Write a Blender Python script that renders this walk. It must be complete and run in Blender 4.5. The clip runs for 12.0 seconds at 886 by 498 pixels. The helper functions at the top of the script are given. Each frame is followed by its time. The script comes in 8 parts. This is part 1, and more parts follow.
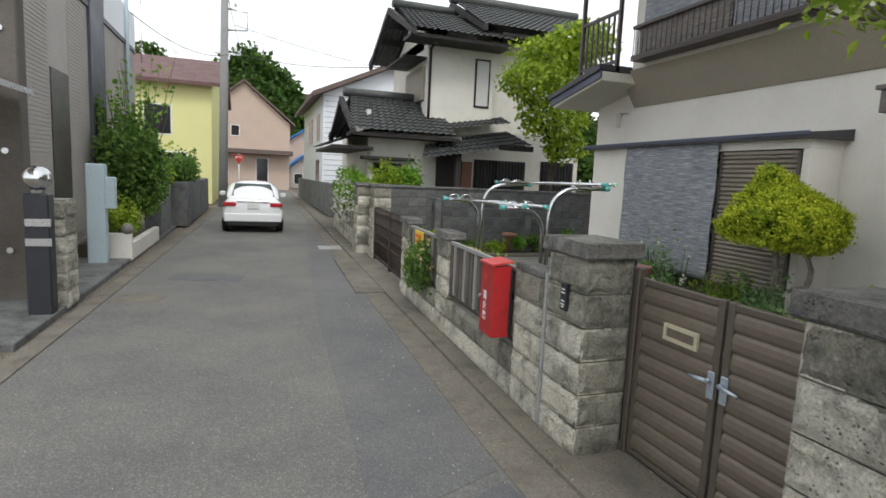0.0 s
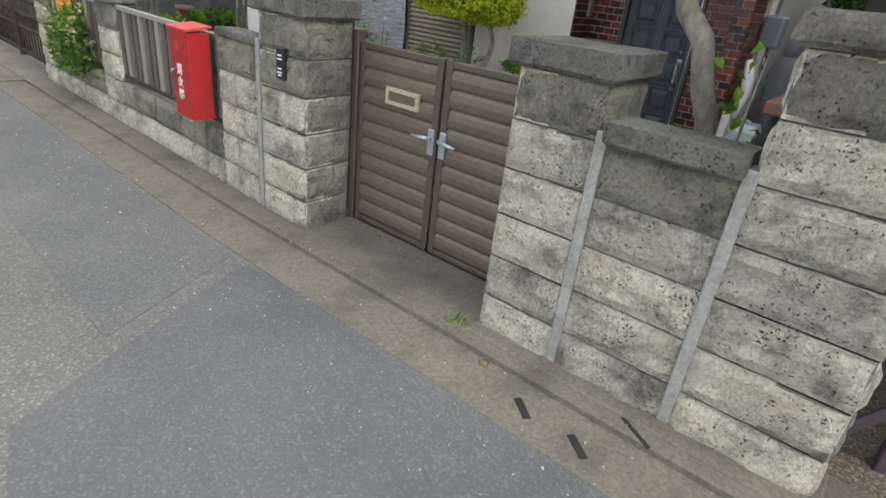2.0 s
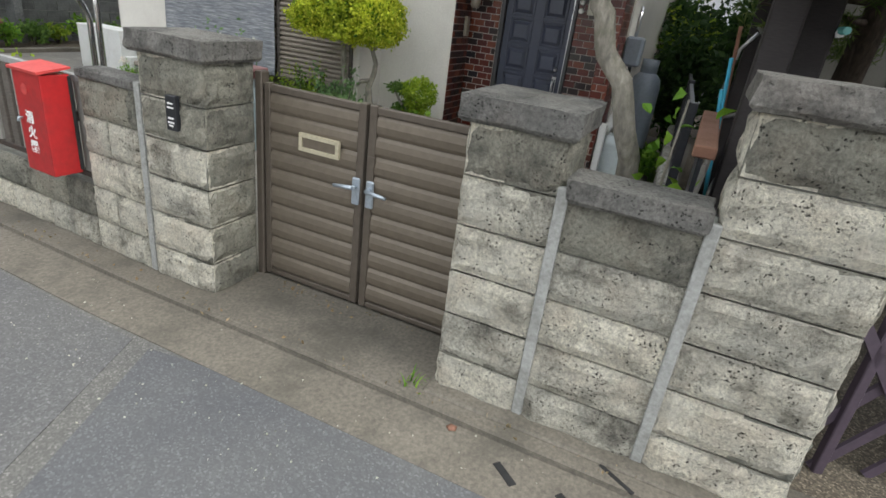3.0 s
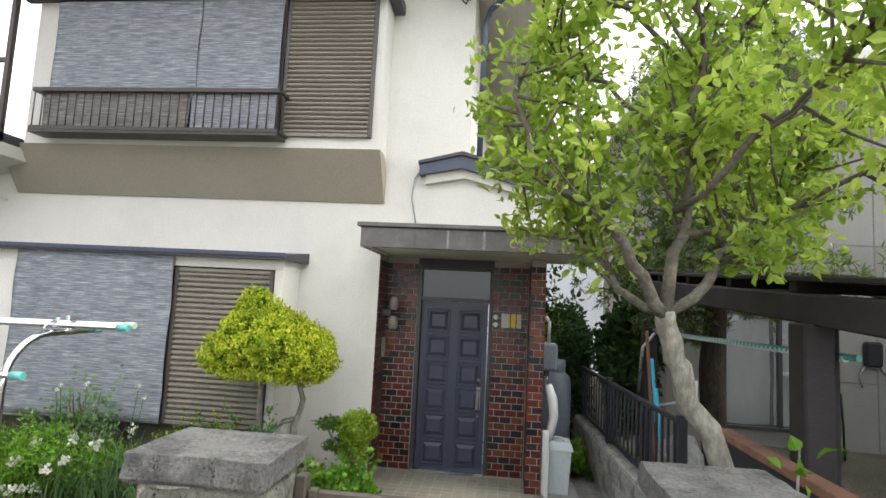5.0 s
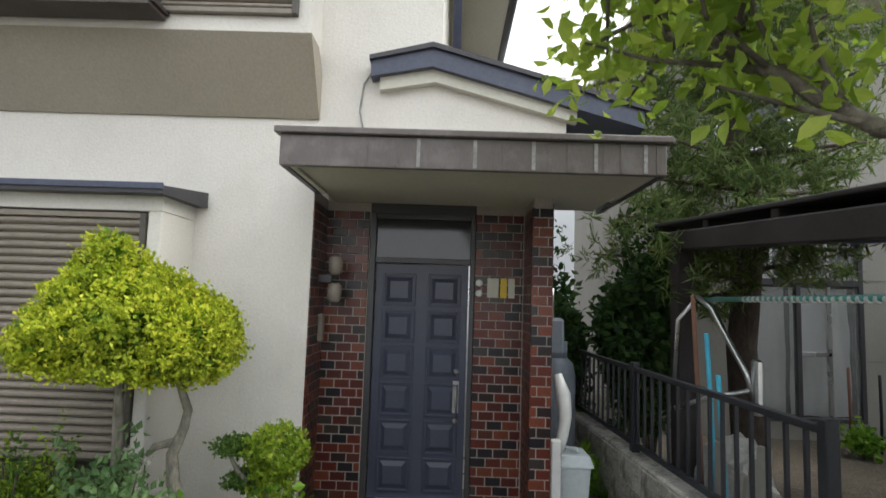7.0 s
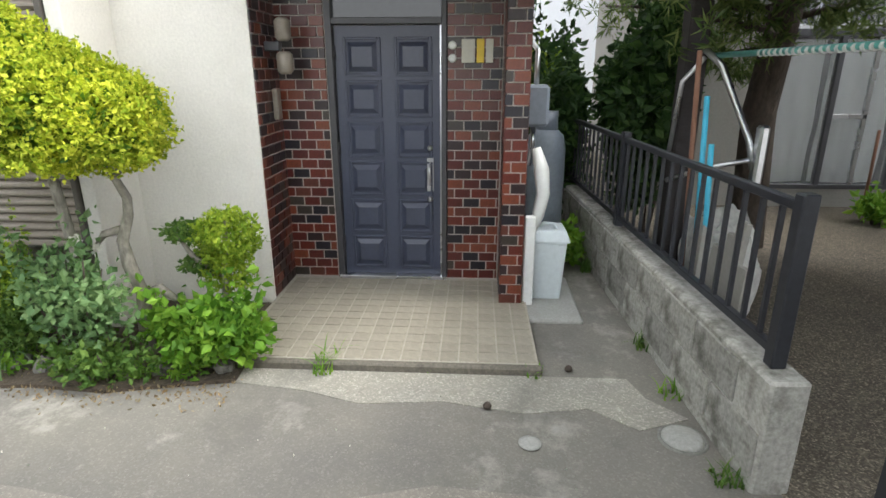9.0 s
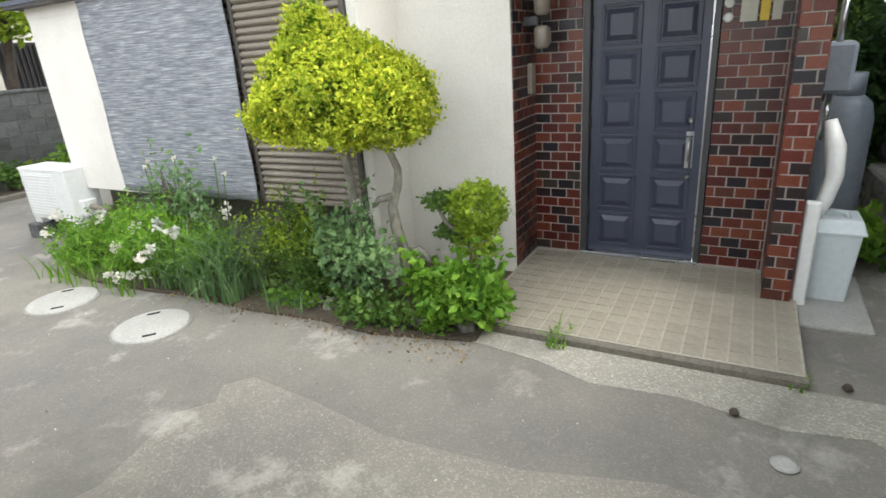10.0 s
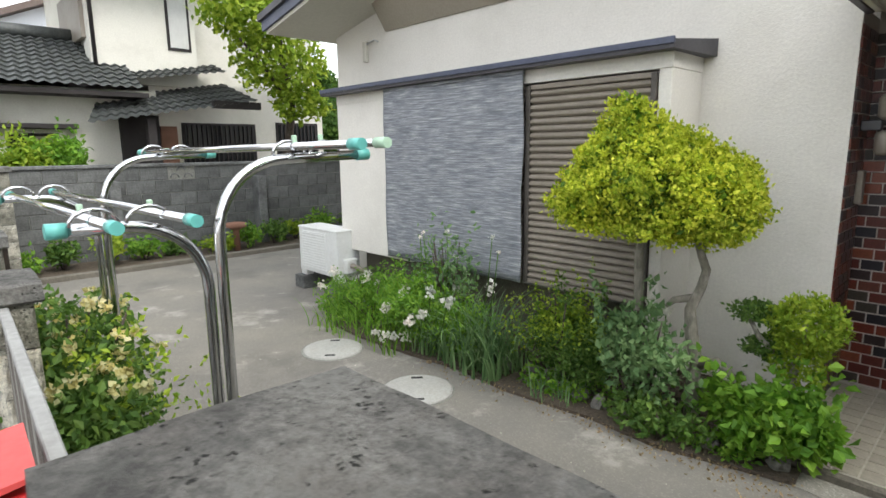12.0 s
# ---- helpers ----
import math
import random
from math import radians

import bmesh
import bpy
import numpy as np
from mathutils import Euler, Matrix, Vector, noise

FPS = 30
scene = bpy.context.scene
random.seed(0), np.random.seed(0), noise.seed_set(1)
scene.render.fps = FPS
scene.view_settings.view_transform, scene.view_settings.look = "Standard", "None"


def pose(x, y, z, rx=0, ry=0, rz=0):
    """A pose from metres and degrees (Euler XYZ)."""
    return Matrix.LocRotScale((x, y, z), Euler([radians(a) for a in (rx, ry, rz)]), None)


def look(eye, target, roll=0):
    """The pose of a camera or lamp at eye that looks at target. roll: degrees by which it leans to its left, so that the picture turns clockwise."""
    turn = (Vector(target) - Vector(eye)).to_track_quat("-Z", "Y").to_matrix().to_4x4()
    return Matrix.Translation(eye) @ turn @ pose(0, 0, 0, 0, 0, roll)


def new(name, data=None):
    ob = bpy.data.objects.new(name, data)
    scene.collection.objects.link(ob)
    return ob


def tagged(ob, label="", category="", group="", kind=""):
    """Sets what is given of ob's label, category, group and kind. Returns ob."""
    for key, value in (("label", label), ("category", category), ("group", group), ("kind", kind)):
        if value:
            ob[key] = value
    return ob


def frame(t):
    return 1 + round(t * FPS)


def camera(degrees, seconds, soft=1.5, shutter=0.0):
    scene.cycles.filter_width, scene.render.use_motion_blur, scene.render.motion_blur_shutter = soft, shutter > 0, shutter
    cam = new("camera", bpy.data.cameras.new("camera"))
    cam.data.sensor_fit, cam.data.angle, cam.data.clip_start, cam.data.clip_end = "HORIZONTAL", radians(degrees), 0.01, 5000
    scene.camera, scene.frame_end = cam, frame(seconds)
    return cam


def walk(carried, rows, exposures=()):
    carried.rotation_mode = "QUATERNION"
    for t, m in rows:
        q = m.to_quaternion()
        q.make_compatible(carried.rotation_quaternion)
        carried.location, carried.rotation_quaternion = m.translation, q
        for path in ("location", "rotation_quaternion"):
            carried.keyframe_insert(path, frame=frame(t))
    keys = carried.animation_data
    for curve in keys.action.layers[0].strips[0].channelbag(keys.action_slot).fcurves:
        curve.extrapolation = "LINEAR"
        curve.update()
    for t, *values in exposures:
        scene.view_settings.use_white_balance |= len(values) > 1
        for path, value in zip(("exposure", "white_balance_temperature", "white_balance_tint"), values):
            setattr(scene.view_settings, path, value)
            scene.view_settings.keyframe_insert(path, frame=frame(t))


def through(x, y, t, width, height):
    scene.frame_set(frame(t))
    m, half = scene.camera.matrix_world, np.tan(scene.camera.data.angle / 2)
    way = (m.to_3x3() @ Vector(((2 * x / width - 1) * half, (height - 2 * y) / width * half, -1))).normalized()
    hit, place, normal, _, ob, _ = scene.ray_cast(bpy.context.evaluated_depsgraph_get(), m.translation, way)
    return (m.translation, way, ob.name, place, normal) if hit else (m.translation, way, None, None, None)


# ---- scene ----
cam = camera(77.3, 12.0, shutter=0.12)
PATH = [
    (0, (-0.047, -0.049, 1.621), (0.605, 1.825, 1.369), 2.7),
    (0.5, (-0.033, -0.06, 1.583), (0.914, 1.639, 1.117), 3.6),
    (1, (-0.076, -0.023, 1.571), (1.105, 1.47, 0.957), 4.1),
    (1.2, (-0.076, 0.027, 1.557), (1.168, 1.448, 0.896), 4.2),
    (1.5, (-0.112, 0.028, 1.525), (1.215, 1.335, 0.796), 5.0),
    (2, (-0.122, 0.127, 1.461), (1.305, 1.222, 0.588), 6.8),
    (2.5, (-0.104, 0.316, 1.513), (1.466, 1.178, 0.622), 8.2),
    (3, (-0.135, 0.558, 1.583), (1.552, 1.26, 0.77), 7.4),
    (3.3, (-0.154, 0.687, 1.626), (1.624, 1.377, 1.022), 5.4),
    (3.5, (-0.203, 0.834, 1.643), (1.654, 1.472, 1.263), 5.4),
    (3.7, (-0.253, 0.962, 1.676), (1.651, 1.518, 1.414), 6.0),
    (5.3, (0.124, 2.025, 1.838), (2.099, 2.21, 2.098), 2.1),
    (5.5, (0.259, 2.124, 1.838), (2.229, 2.291, 2.141), 1.9),
    (6, (0.681, 2.263, 1.802), (2.615, 2.406, 2.291), 1.6),
    (6.5, (1.262, 2.178, 1.691), (3.2, 2.3, 2.168), 1.8),
    (7, (1.677, 2.145, 1.588), (3.669, 2.174, 1.773), 1.9),
    (7.5, (1.907, 2.031, 1.386), (3.905, 1.964, 1.332), 1.3),
    (7.7, (1.961, 1.973, 1.408), (3.948, 1.882, 1.199), 1.6),
    (9.3, (2.04, 1.744, 1.575), (3.894, 1.97, 0.856), -1.0),
    (9.5, (2.04, 1.757, 1.575), (3.863, 2.196, 0.871), -1.8),
    (10, (2.035, 1.757, 1.607), (3.673, 2.68, 0.921), -4.2),
    (10.5, (2.04, 1.785, 1.562), (3.522, 2.976, 0.931), -3.7),
    (11, (2.02, 1.93, 1.603), (3.395, 3.244, 1.01), -3.6),
    (11.5, (1.914, 2.159, 1.634), (3.253, 3.553, 1.121), -2.3),
    (12, (1.674, 2.398, 1.613), (3.031, 3.825, 1.257), -0.6),
]
walk(cam, [(t, look(eye, target, roll)) for t, eye, target, roll in PATH], exposures=((0.0,0.4),(1.0,0.8),(1.5,0.9),(2.5,0.85),(3.7,1.2),(5.5,1.38),(6.5,1.0),(7.0,1.1),(7.5,1.85),(9.5,1.92),(10.0,1.75),(10.5,1.5),(11.0,1.4),(12.0,1.2)))

# ---- world and light: bright overcast noon ----
world = bpy.data.worlds.new("world")
scene.world = world
world.use_nodes = True
wn, wl = world.node_tree.nodes, world.node_tree.links
wn.clear()
sky = wn.new("ShaderNodeTexSky")
sky.sky_type, sky.sun_disc = "NISHITA", False
sky.sun_elevation, sky.sun_rotation = radians(52), radians(180)
sky.air_density, sky.dust_density, sky.ozone_density = 1.0, 1.0, 1.0
grey = wn.new("ShaderNodeHueSaturation")
grey.inputs["Saturation"].default_value = 0.16
back = wn.new("ShaderNodeBackground")
back.inputs["Strength"].default_value = 0.15
wout = wn.new("ShaderNodeOutputWorld")
wl.new(sky.outputs[0], grey.inputs["Color"])
cloud = wn.new("ShaderNodeMix")
cloud.data_type = "RGBA"
cloud.inputs[0].default_value = 0.6
cloud.inputs[7].default_value = (7.6, 7.9, 8.3, 1)  # even cloud cover
wl.new(grey.outputs[0], cloud.inputs[6])
wl.new(cloud.outputs[2], back.inputs["Color"])
wl.new(back.outputs[0], wout.inputs["Surface"])
sun_data = bpy.data.lights.new("sun", "SUN")
sun_data.energy, sun_data.angle, sun_data.color = 1.1, radians(20), (1.0, 0.97, 0.92)
sun_lamp = new("sun", sun_data)
sun_lamp.matrix_world = look((0, -23.4, 30), (0.5, 0, 0))


# ---- materials ----
def shader(name, rough=0.6, metal=0.0, spec=0.5):
    m = bpy.data.materials.new(name)
    m.use_nodes = True
    b = m.node_tree.nodes["Principled BSDF"]
    b.inputs["Roughness"].default_value, b.inputs["Metallic"].default_value = rough, metal
    b.inputs["Specular IOR Level"].default_value = spec
    return m, m.node_tree.nodes, m.node_tree.links, b


def rgba(c):
    return (c[0], c[1], c[2], 1.0)


def noise_node(n, l, scale, detail=4.0, rough=0.55, stretch=None, coord="Object"):
    tc = n.new("ShaderNodeTexCoord")
    t = n.new("ShaderNodeTexNoise")
    t.inputs["Scale"].default_value, t.inputs["Detail"].default_value, t.inputs["Roughness"].default_value = scale, detail, rough
    if stretch:
        mp = n.new("ShaderNodeMapping")
        mp.inputs["Scale"].default_value = stretch
        l.new(tc.outputs[coord], mp.inputs["Vector"])
        l.new(mp.outputs[0], t.inputs["Vector"])
    else:
        l.new(tc.outputs[coord], t.inputs["Vector"])
    return t


def ramp(n, l, source, stops):
    r = n.new("ShaderNodeValToRGB")
    e = r.color_ramp.elements
    while len(e) < len(stops):
        e.new(0.5)
    for k, (p, c) in enumerate(stops):
        e[k].position, e[k].color = p, rgba(c)
    l.new(source, r.inputs[0])
    return r


def mixed(n, l, fac, a, b, mode="MIX"):
    x = n.new("ShaderNodeMix")
    x.data_type, x.blend_type = "RGBA", mode
    for key, v in ((0, fac), (6, a), (7, b)):
        if isinstance(v, (int, float)):
            x.inputs[key].default_value = v
        elif isinstance(v, tuple):
            x.inputs[key].default_value = rgba(v)
        else:
            l.new(v, x.inputs[key])
    return x.outputs[2]


def bumped(n, l, b, height, strength=0.3, distance=0.01):
    k = n.new("ShaderNodeBump")
    k.inputs["Strength"].default_value, k.inputs["Distance"].default_value = strength, distance
    l.new(height, k.inputs["Height"])
    l.new(k.outputs[0], b.inputs["Normal"])


def scaled(c, f):
    return tuple(min(1.0, v * f) for v in c)


def surface(name, colour, vary=0.25, big=1.5, fine=40.0, rough=0.6, metal=0.0, bump=0.2, dist=0.004, stretch=None, dirt=None, dirt_amount=0.4, per_object=0.0, spec=0.5, coord="Object"):
    """A painted, stony or metal surface with grain, larger clouds and, if asked, stains."""
    m, n, l, b = shader(name, rough, metal, spec)
    g = noise_node(n, l, fine, 5, 0.6, stretch, coord)
    c = noise_node(n, l, big, 4, 0.6, None, coord)
    grain = ramp(n, l, g.outputs[0], [(0.3, scaled(colour, 1 - vary)), (0.7, scaled(colour, 1 + vary))])
    cloud = ramp(n, l, c.outputs[0], [(0.3, (1 - vary * 0.9,) * 3), (0.7, (1.0, 1.0, 1.0))])
    col = mixed(n, l, 1.0, grain.outputs[0], cloud.outputs[0], "MULTIPLY")
    if dirt:
        d = noise_node(n, l, big * 2.3, 6, 0.7, None, coord)
        mask = ramp(n, l, d.outputs[0], [(0.48, (0, 0, 0)), (0.66, (dirt_amount,) * 3)])
        col = mixed(n, l, mask.outputs[0], col, dirt)
    if per_object:
        info = n.new("ShaderNodeObjectInfo")
        r = ramp(n, l, info.outputs["Random"], [(0.0, (1 - per_object,) * 3), (1.0, (1.0, 1.0, 1.0))])
        col = mixed(n, l, 1.0, col, r.outputs[0], "MULTIPLY")
    l.new(col, b.inputs["Base Color"])
    if bump:
        bumped(n, l, b, g.outputs[0], bump, dist)
    rr = ramp(n, l, c.outputs[0], [(0.3, (min(1, rough * 1.15),) * 3), (0.7, (rough * 0.85,) * 3)])
    l.new(rr.outputs[0], b.inputs["Roughness"])
    return m


def asphalt(name, colour, aggregate=0.35, bump=0.6, blotch=0.0):
    """Worn asphalt: pale stones in dark binder, clouds, a few fine cracks."""
    m, n, l, b = shader(name, 0.85, 0, 0.35)
    tc = n.new("ShaderNodeTexCoord")
    v = n.new("ShaderNodeTexVoronoi")
    v.inputs["Scale"].default_value = 130
    l.new(tc.outputs["Object"], v.inputs["Vector"])
    stones = ramp(n, l, v.outputs["Color"], [(0.35, scaled(colour, 1 - aggregate)), (0.72, colour), (0.95, scaled(colour, 1 + 2.4 * aggregate))])
    c = noise_node(n, l, 0.7, 6, 0.65)
    cloud = ramp(n, l, c.outputs[0], [(0.32, (0.72, 0.72, 0.74)), (0.68, (1.08, 1.06, 1.0))])
    col = mixed(n, l, 1.0, stones.outputs[0], cloud.outputs[0], "MULTIPLY")
    k = noise_node(n, l, 9, 8, 0.7)
    spots = ramp(n, l, k.outputs[0], [(0.62, (0, 0, 0)), (0.8, (0.5, 0.5, 0.5))])
    col = mixed(n, l, spots.outputs[0], col, scaled(colour, 1.9))
    if blotch:
        w = noise_node(n, l, 1.7, 9, 0.72)
        pale = ramp(n, l, w.outputs[0], [(0.56, (0, 0, 0)), (0.66, (blotch,) * 3)])
        col = mixed(n, l, pale.outputs[0], col, scaled(colour, 2.0))
        d = noise_node(n, l, 0.9, 8, 0.7)
        damp = ramp(n, l, d.outputs[0], [(0.36, (blotch,) * 3), (0.46, (0, 0, 0))])
        col = mixed(n, l, damp.outputs[0], col, scaled(colour, 0.5))
    l.new(col, b.inputs["Base Color"])
    f = noise_node(n, l, 160, 3, 0.7)
    bumped(n, l, b, f.outputs[0], bump, 0.004)
    return m


def split_stone(name, base, dark, lichen):
    """Split-face block: pitted grey stone with black weathering that differs from block to block."""
    m, n, l, b = shader(name, 0.92, 0, 0.25)
    info = n.new("ShaderNodeObjectInfo")
    tc = n.new("ShaderNodeTexCoord")
    add = n.new("ShaderNodeVectorMath")
    add.operation = "ADD"
    l.new(tc.outputs["Object"], add.inputs[0])
    comb = n.new("ShaderNodeCombineXYZ")
    mul = n.new("ShaderNodeMath")
    mul.operation = "MULTIPLY"
    mul.inputs[1].default_value = 37.0
    l.new(info.outputs["Random"], mul.inputs[0])
    l.new(mul.outputs[0], comb.inputs[0])
    l.new(comb.outputs[0], add.inputs[1])
    def tex(scale, detail, rough):
        t = n.new("ShaderNodeTexNoise")
        t.inputs["Scale"].default_value, t.inputs["Detail"].default_value, t.inputs["Roughness"].default_value = scale, detail, rough
        l.new(add.outputs[0], t.inputs["Vector"])
        return t
    grain, cloud, blot, rust = tex(75, 8, 0.78), tex(7, 6, 0.72), tex(3.6, 9, 0.78), tex(5, 5, 0.6)
    col = ramp(n, l, grain.outputs[0], [(0.32, scaled(base, 0.42)), (0.5, base), (0.68, scaled(base, 1.45))]).outputs[0]
    g2 = ramp(n, l, cloud.outputs[0], [(0.42, (0, 0, 0)), (0.7, (0.7, 0.7, 0.7))])
    col = mixed(n, l, g2.outputs[0], col, lichen)
    warm = ramp(n, l, rust.outputs[0], [(0.5, (0, 0, 0)), (0.72, (0.5, 0.5, 0.5))])
    col = mixed(n, l, warm.outputs[0], col, (base[0] * 0.8, base[1] * 0.72, base[2] * 0.68))
    stain = ramp(n, l, blot.outputs[0], [(0.46, (0, 0, 0)), (0.56, (0.42, 0.42, 0.42)), (0.68, (0.88, 0.88, 0.88))])
    col = mixed(n, l, stain.outputs[0], col, dark)
    v = n.new("ShaderNodeTexVoronoi")
    v.inputs["Scale"].default_value = 62
    v.inputs["Randomness"].default_value = 1.0
    wob = n.new("ShaderNodeVectorMath")
    wob.operation = "SCALE"
    wob.inputs[3].default_value = 0.035
    jig = tex(38, 4, 0.7)
    l.new(jig.outputs["Color"], wob.inputs[0])
    shifted = n.new("ShaderNodeVectorMath")
    shifted.operation = "ADD"
    l.new(add.outputs[0], shifted.inputs[0])
    l.new(wob.outputs[0], shifted.inputs[1])
    l.new(shifted.outputs[0], v.inputs["Vector"])
    pits = ramp(n, l, v.outputs["Distance"], [(0.18, (0.95, 0.95, 0.95)), (0.34, (0, 0, 0))])
    keep = ramp(n, l, tex(11, 6, 0.75).outputs[0], [(0.49, (0, 0, 0)), (0.58, (1, 1, 1))])
    pitmask = mixed(n, l, 1.0, pits.outputs[0], keep.outputs[0], "MULTIPLY")
    # Pits also go near-black here: the shade inside them is in the colour.
    col = mixed(n, l, pitmask, col, (0.03, 0.03, 0.028))
    tone = ramp(n, l, info.outputs["Random"], [(0.0, (0.8, 0.81, 0.8)), (1.0, (1.1, 1.09, 1.05))])
    col = mixed(n, l, 1.0, col, tone.outputs[0], "MULTIPLY")
    l.new(col, b.inputs["Base Color"])
    hsum = n.new("ShaderNodeMath")
    hsum.operation = "SUBTRACT"
    l.new(grain.outputs[0], hsum.inputs[0])
    l.new(pitmask, hsum.inputs[1])
    bumped(n, l, b, hsum.outputs[0], 1.0, 0.02)
    return m


def brick_tile(name):
    m, n, l, b = shader(name, 0.34, 0, 0.45)
    info = n.new("ShaderNodeObjectInfo")
    r = n.new("ShaderNodeValToRGB")
    r.color_ramp.interpolation = "CONSTANT"
    e = r.color_ramp.elements
    stops = [(0.0, (0.12, 0.023, 0.014)), (0.2, (0.175, 0.046, 0.024)), (0.36, (0.085, 0.017, 0.013)), (0.54, (0.026, 0.015, 0.016)), (0.68, (0.014, 0.012, 0.017)), (0.82, (0.1, 0.03, 0.02)), (0.93, (0.045, 0.036, 0.03))]
    while len(e) < len(stops):
        e.new(0.5)
    for k, (p, c) in enumerate(stops):
        e[k].position, e[k].color = p, rgba(c)
    l.new(info.outputs["Random"], r.inputs[0])
    g = noise_node(n, l, 60, 4, 0.6)
    gr = ramp(n, l, g.outputs[0], [(0.3, (0.75, 0.75, 0.75)), (0.7, (1.1, 1.1, 1.1))])
    l.new(mixed(n, l, 1.0, r.outputs[0], gr.outputs[0], "MULTIPLY"), b.inputs["Base Color"])
    bumped(n, l, b, g.outputs[0], 0.12, 0.003)
    return m


def leaf(name, a, b2, c3, shine=0.6, through=0.38):
    """Leaves: three greens by leaf, light passing through."""
    m, n, l, b = shader(name, shine, 0, 0.35)
    geo = n.new("ShaderNodeNewGeometry")
    r = ramp(n, l, geo.outputs["Random Per Island"], [(0.0, a), (0.55, b2), (1.0, c3)])
    big = noise_node(n, l, 4.0, 2, 0.5)
    t = ramp(n, l, big.outputs[0], [(0.3, (0.62, 0.7, 0.6)), (0.7, (1.15, 1.12, 1.0))])
    col = mixed(n, l, 1.0, r.outputs[0], t.outputs[0], "MULTIPLY")
    l.new(col, b.inputs["Base Color"])
    tr = n.new("ShaderNodeBsdfTranslucent")
    l.new(col, tr.inputs["Color"])
    add = n.new("ShaderNodeMixShader")
    add.inputs[0].default_value = through
    l.new(b.outputs[0], add.inputs[1])
    l.new(tr.outputs[0], add.inputs[2])
    l.new(add.outputs[0], n["Material Output"].inputs["Surface"])
    return m


def clear_glass(name, tint=(0.55, 0.6, 0.62), rough=0.04):
    m, n, l, b = shader(name, rough, 0, 0.5)
    b.inputs["Base Color"].default_value = rgba(tint)
    b.inputs["Transmission Weight"].default_value = 0.9
    b.inputs["IOR"].default_value = 1.45
    return m


def woven(name, a, b2, across="z"):
    """Reed or rag blind: thin uneven horizontal strands with weft marks."""
    m, n, l, b = shader(name, 0.9, 0, 0.2)
    thin = noise_node(n, l, 1.0, 3, 0.65, (4.5, 4.5, 95))
    thick = noise_node(n, l, 1.0, 6, 0.75, (5, 5, 16))
    col = ramp(n, l, thin.outputs[0], [(0.33, scaled(a, 0.7)), (0.5, a), (0.7, b2)]).outputs[0]
    c2 = ramp(n, l, thick.outputs[0], [(0.33, (0.72, 0.74, 0.77)), (0.67, (1.14, 1.13, 1.1))])
    l.new(mixed(n, l, 1.0, col, c2.outputs[0], "MULTIPLY"), b.inputs["Base Color"])
    bumped(n, l, b, thin.outputs[0], 0.7, 0.006)
    return m


M_ASPHALT = asphalt("asphalt_worn", (0.175, 0.174, 0.165), 0.24, 0.5)
M_PATCH = asphalt("asphalt_patch", (0.135, 0.14, 0.147), 0.16, 0.25)
M_TRENCH = asphalt("asphalt_trench", (0.155, 0.157, 0.158), 0.2, 0.4)
M_GUTTER = surface("gutter_concrete", (0.175, 0.158, 0.128), 0.3, 1.3, 60, 0.9, bump=0.5, dirt=(0.08, 0.075, 0.06), dirt_amount=0.7)
M_YARD = asphalt("yard_concrete", (0.215, 0.205, 0.183), 0.1, 0.35, 0.5)
M_YARD_LIGHT = asphalt("yard_concrete_rough", (0.275, 0.258, 0.225), 0.14, 0.5, 0.45)
M_YARD_PALE = asphalt("yard_concrete_worn", (0.36, 0.345, 0.305), 0.2, 0.6, 0.7)
M_SOIL = surface("soil", (0.11, 0.085, 0.06), 0.4, 2, 50, 0.95, bump=0.9, dist=0.02)
M_GRAVEL = asphalt("gravel_earth", (0.19, 0.165, 0.13), 0.5, 0.9)
M_STONE = split_stone("split_block", (0.7, 0.665, 0.565), (0.085, 0.08, 0.07), (0.66, 0.64, 0.57))
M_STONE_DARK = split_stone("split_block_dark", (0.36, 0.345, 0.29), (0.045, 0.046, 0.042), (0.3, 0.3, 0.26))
M_CAP = split_stone("cap_stone", (0.27, 0.262, 0.248), (0.05, 0.05, 0.05), (0.23, 0.23, 0.22))
M_MORTAR = surface("mortar", (0.36, 0.365, 0.345), 0.2, 4, 60, 0.9, bump=0.4, dirt=(0.14, 0.14, 0.12), dirt_amount=0.5)
M_JOINT = surface("block_joint", (0.23, 0.23, 0.205), 0.25, 4, 60, 0.95, bump=0.4)
M_CBLOCK = surface("concrete_block", (0.19, 0.195, 0.19), 0.3, 1.6, 45, 0.92, bump=0.5, dirt=(0.05, 0.052, 0.05), dirt_amount=0.75, per_object=0.35)
M_STUCCO = surface("cream_stucco", (0.76, 0.73, 0.67), 0.06, 0.8, 55, 0.88, bump=0.55, dist=0.006, dirt=(0.55, 0.52, 0.46), dirt_amount=0.25)
M_STUCCO_OLD = surface("old_plaster", (0.72, 0.7, 0.63), 0.07, 0.7, 40, 0.9, bump=0.2, dirt=(0.5, 0.48, 0.42), dirt_amount=0.35)
M_BAND = surface("taupe_stucco", (0.37, 0.33, 0.262), 0.09, 0.8, 55, 0.88, bump=0.5, dist=0.006)
M_SOFFIT = surface("cream_soffit", (0.6, 0.58, 0.5), 0.06, 1, 30, 0.7, bump=0.05)
M_TRIM = surface("slate_blue_metal", (0.075, 0.085, 0.13), 0.15, 2, 30, 0.42, bump=0.05)
M_TRIM_DARK = surface("dark_metal_trim", (0.055, 0.052, 0.06), 0.2, 3, 30, 0.45, bump=0.05)
M_CANOPY = surface("weathered_brown_metal", (0.145, 0.122, 0.115), 0.2, 3, 20, 0.45, bump=0.08, stretch=(3, 14, 1), dirt=(0.3, 0.29, 0.28), dirt_amount=0.25)
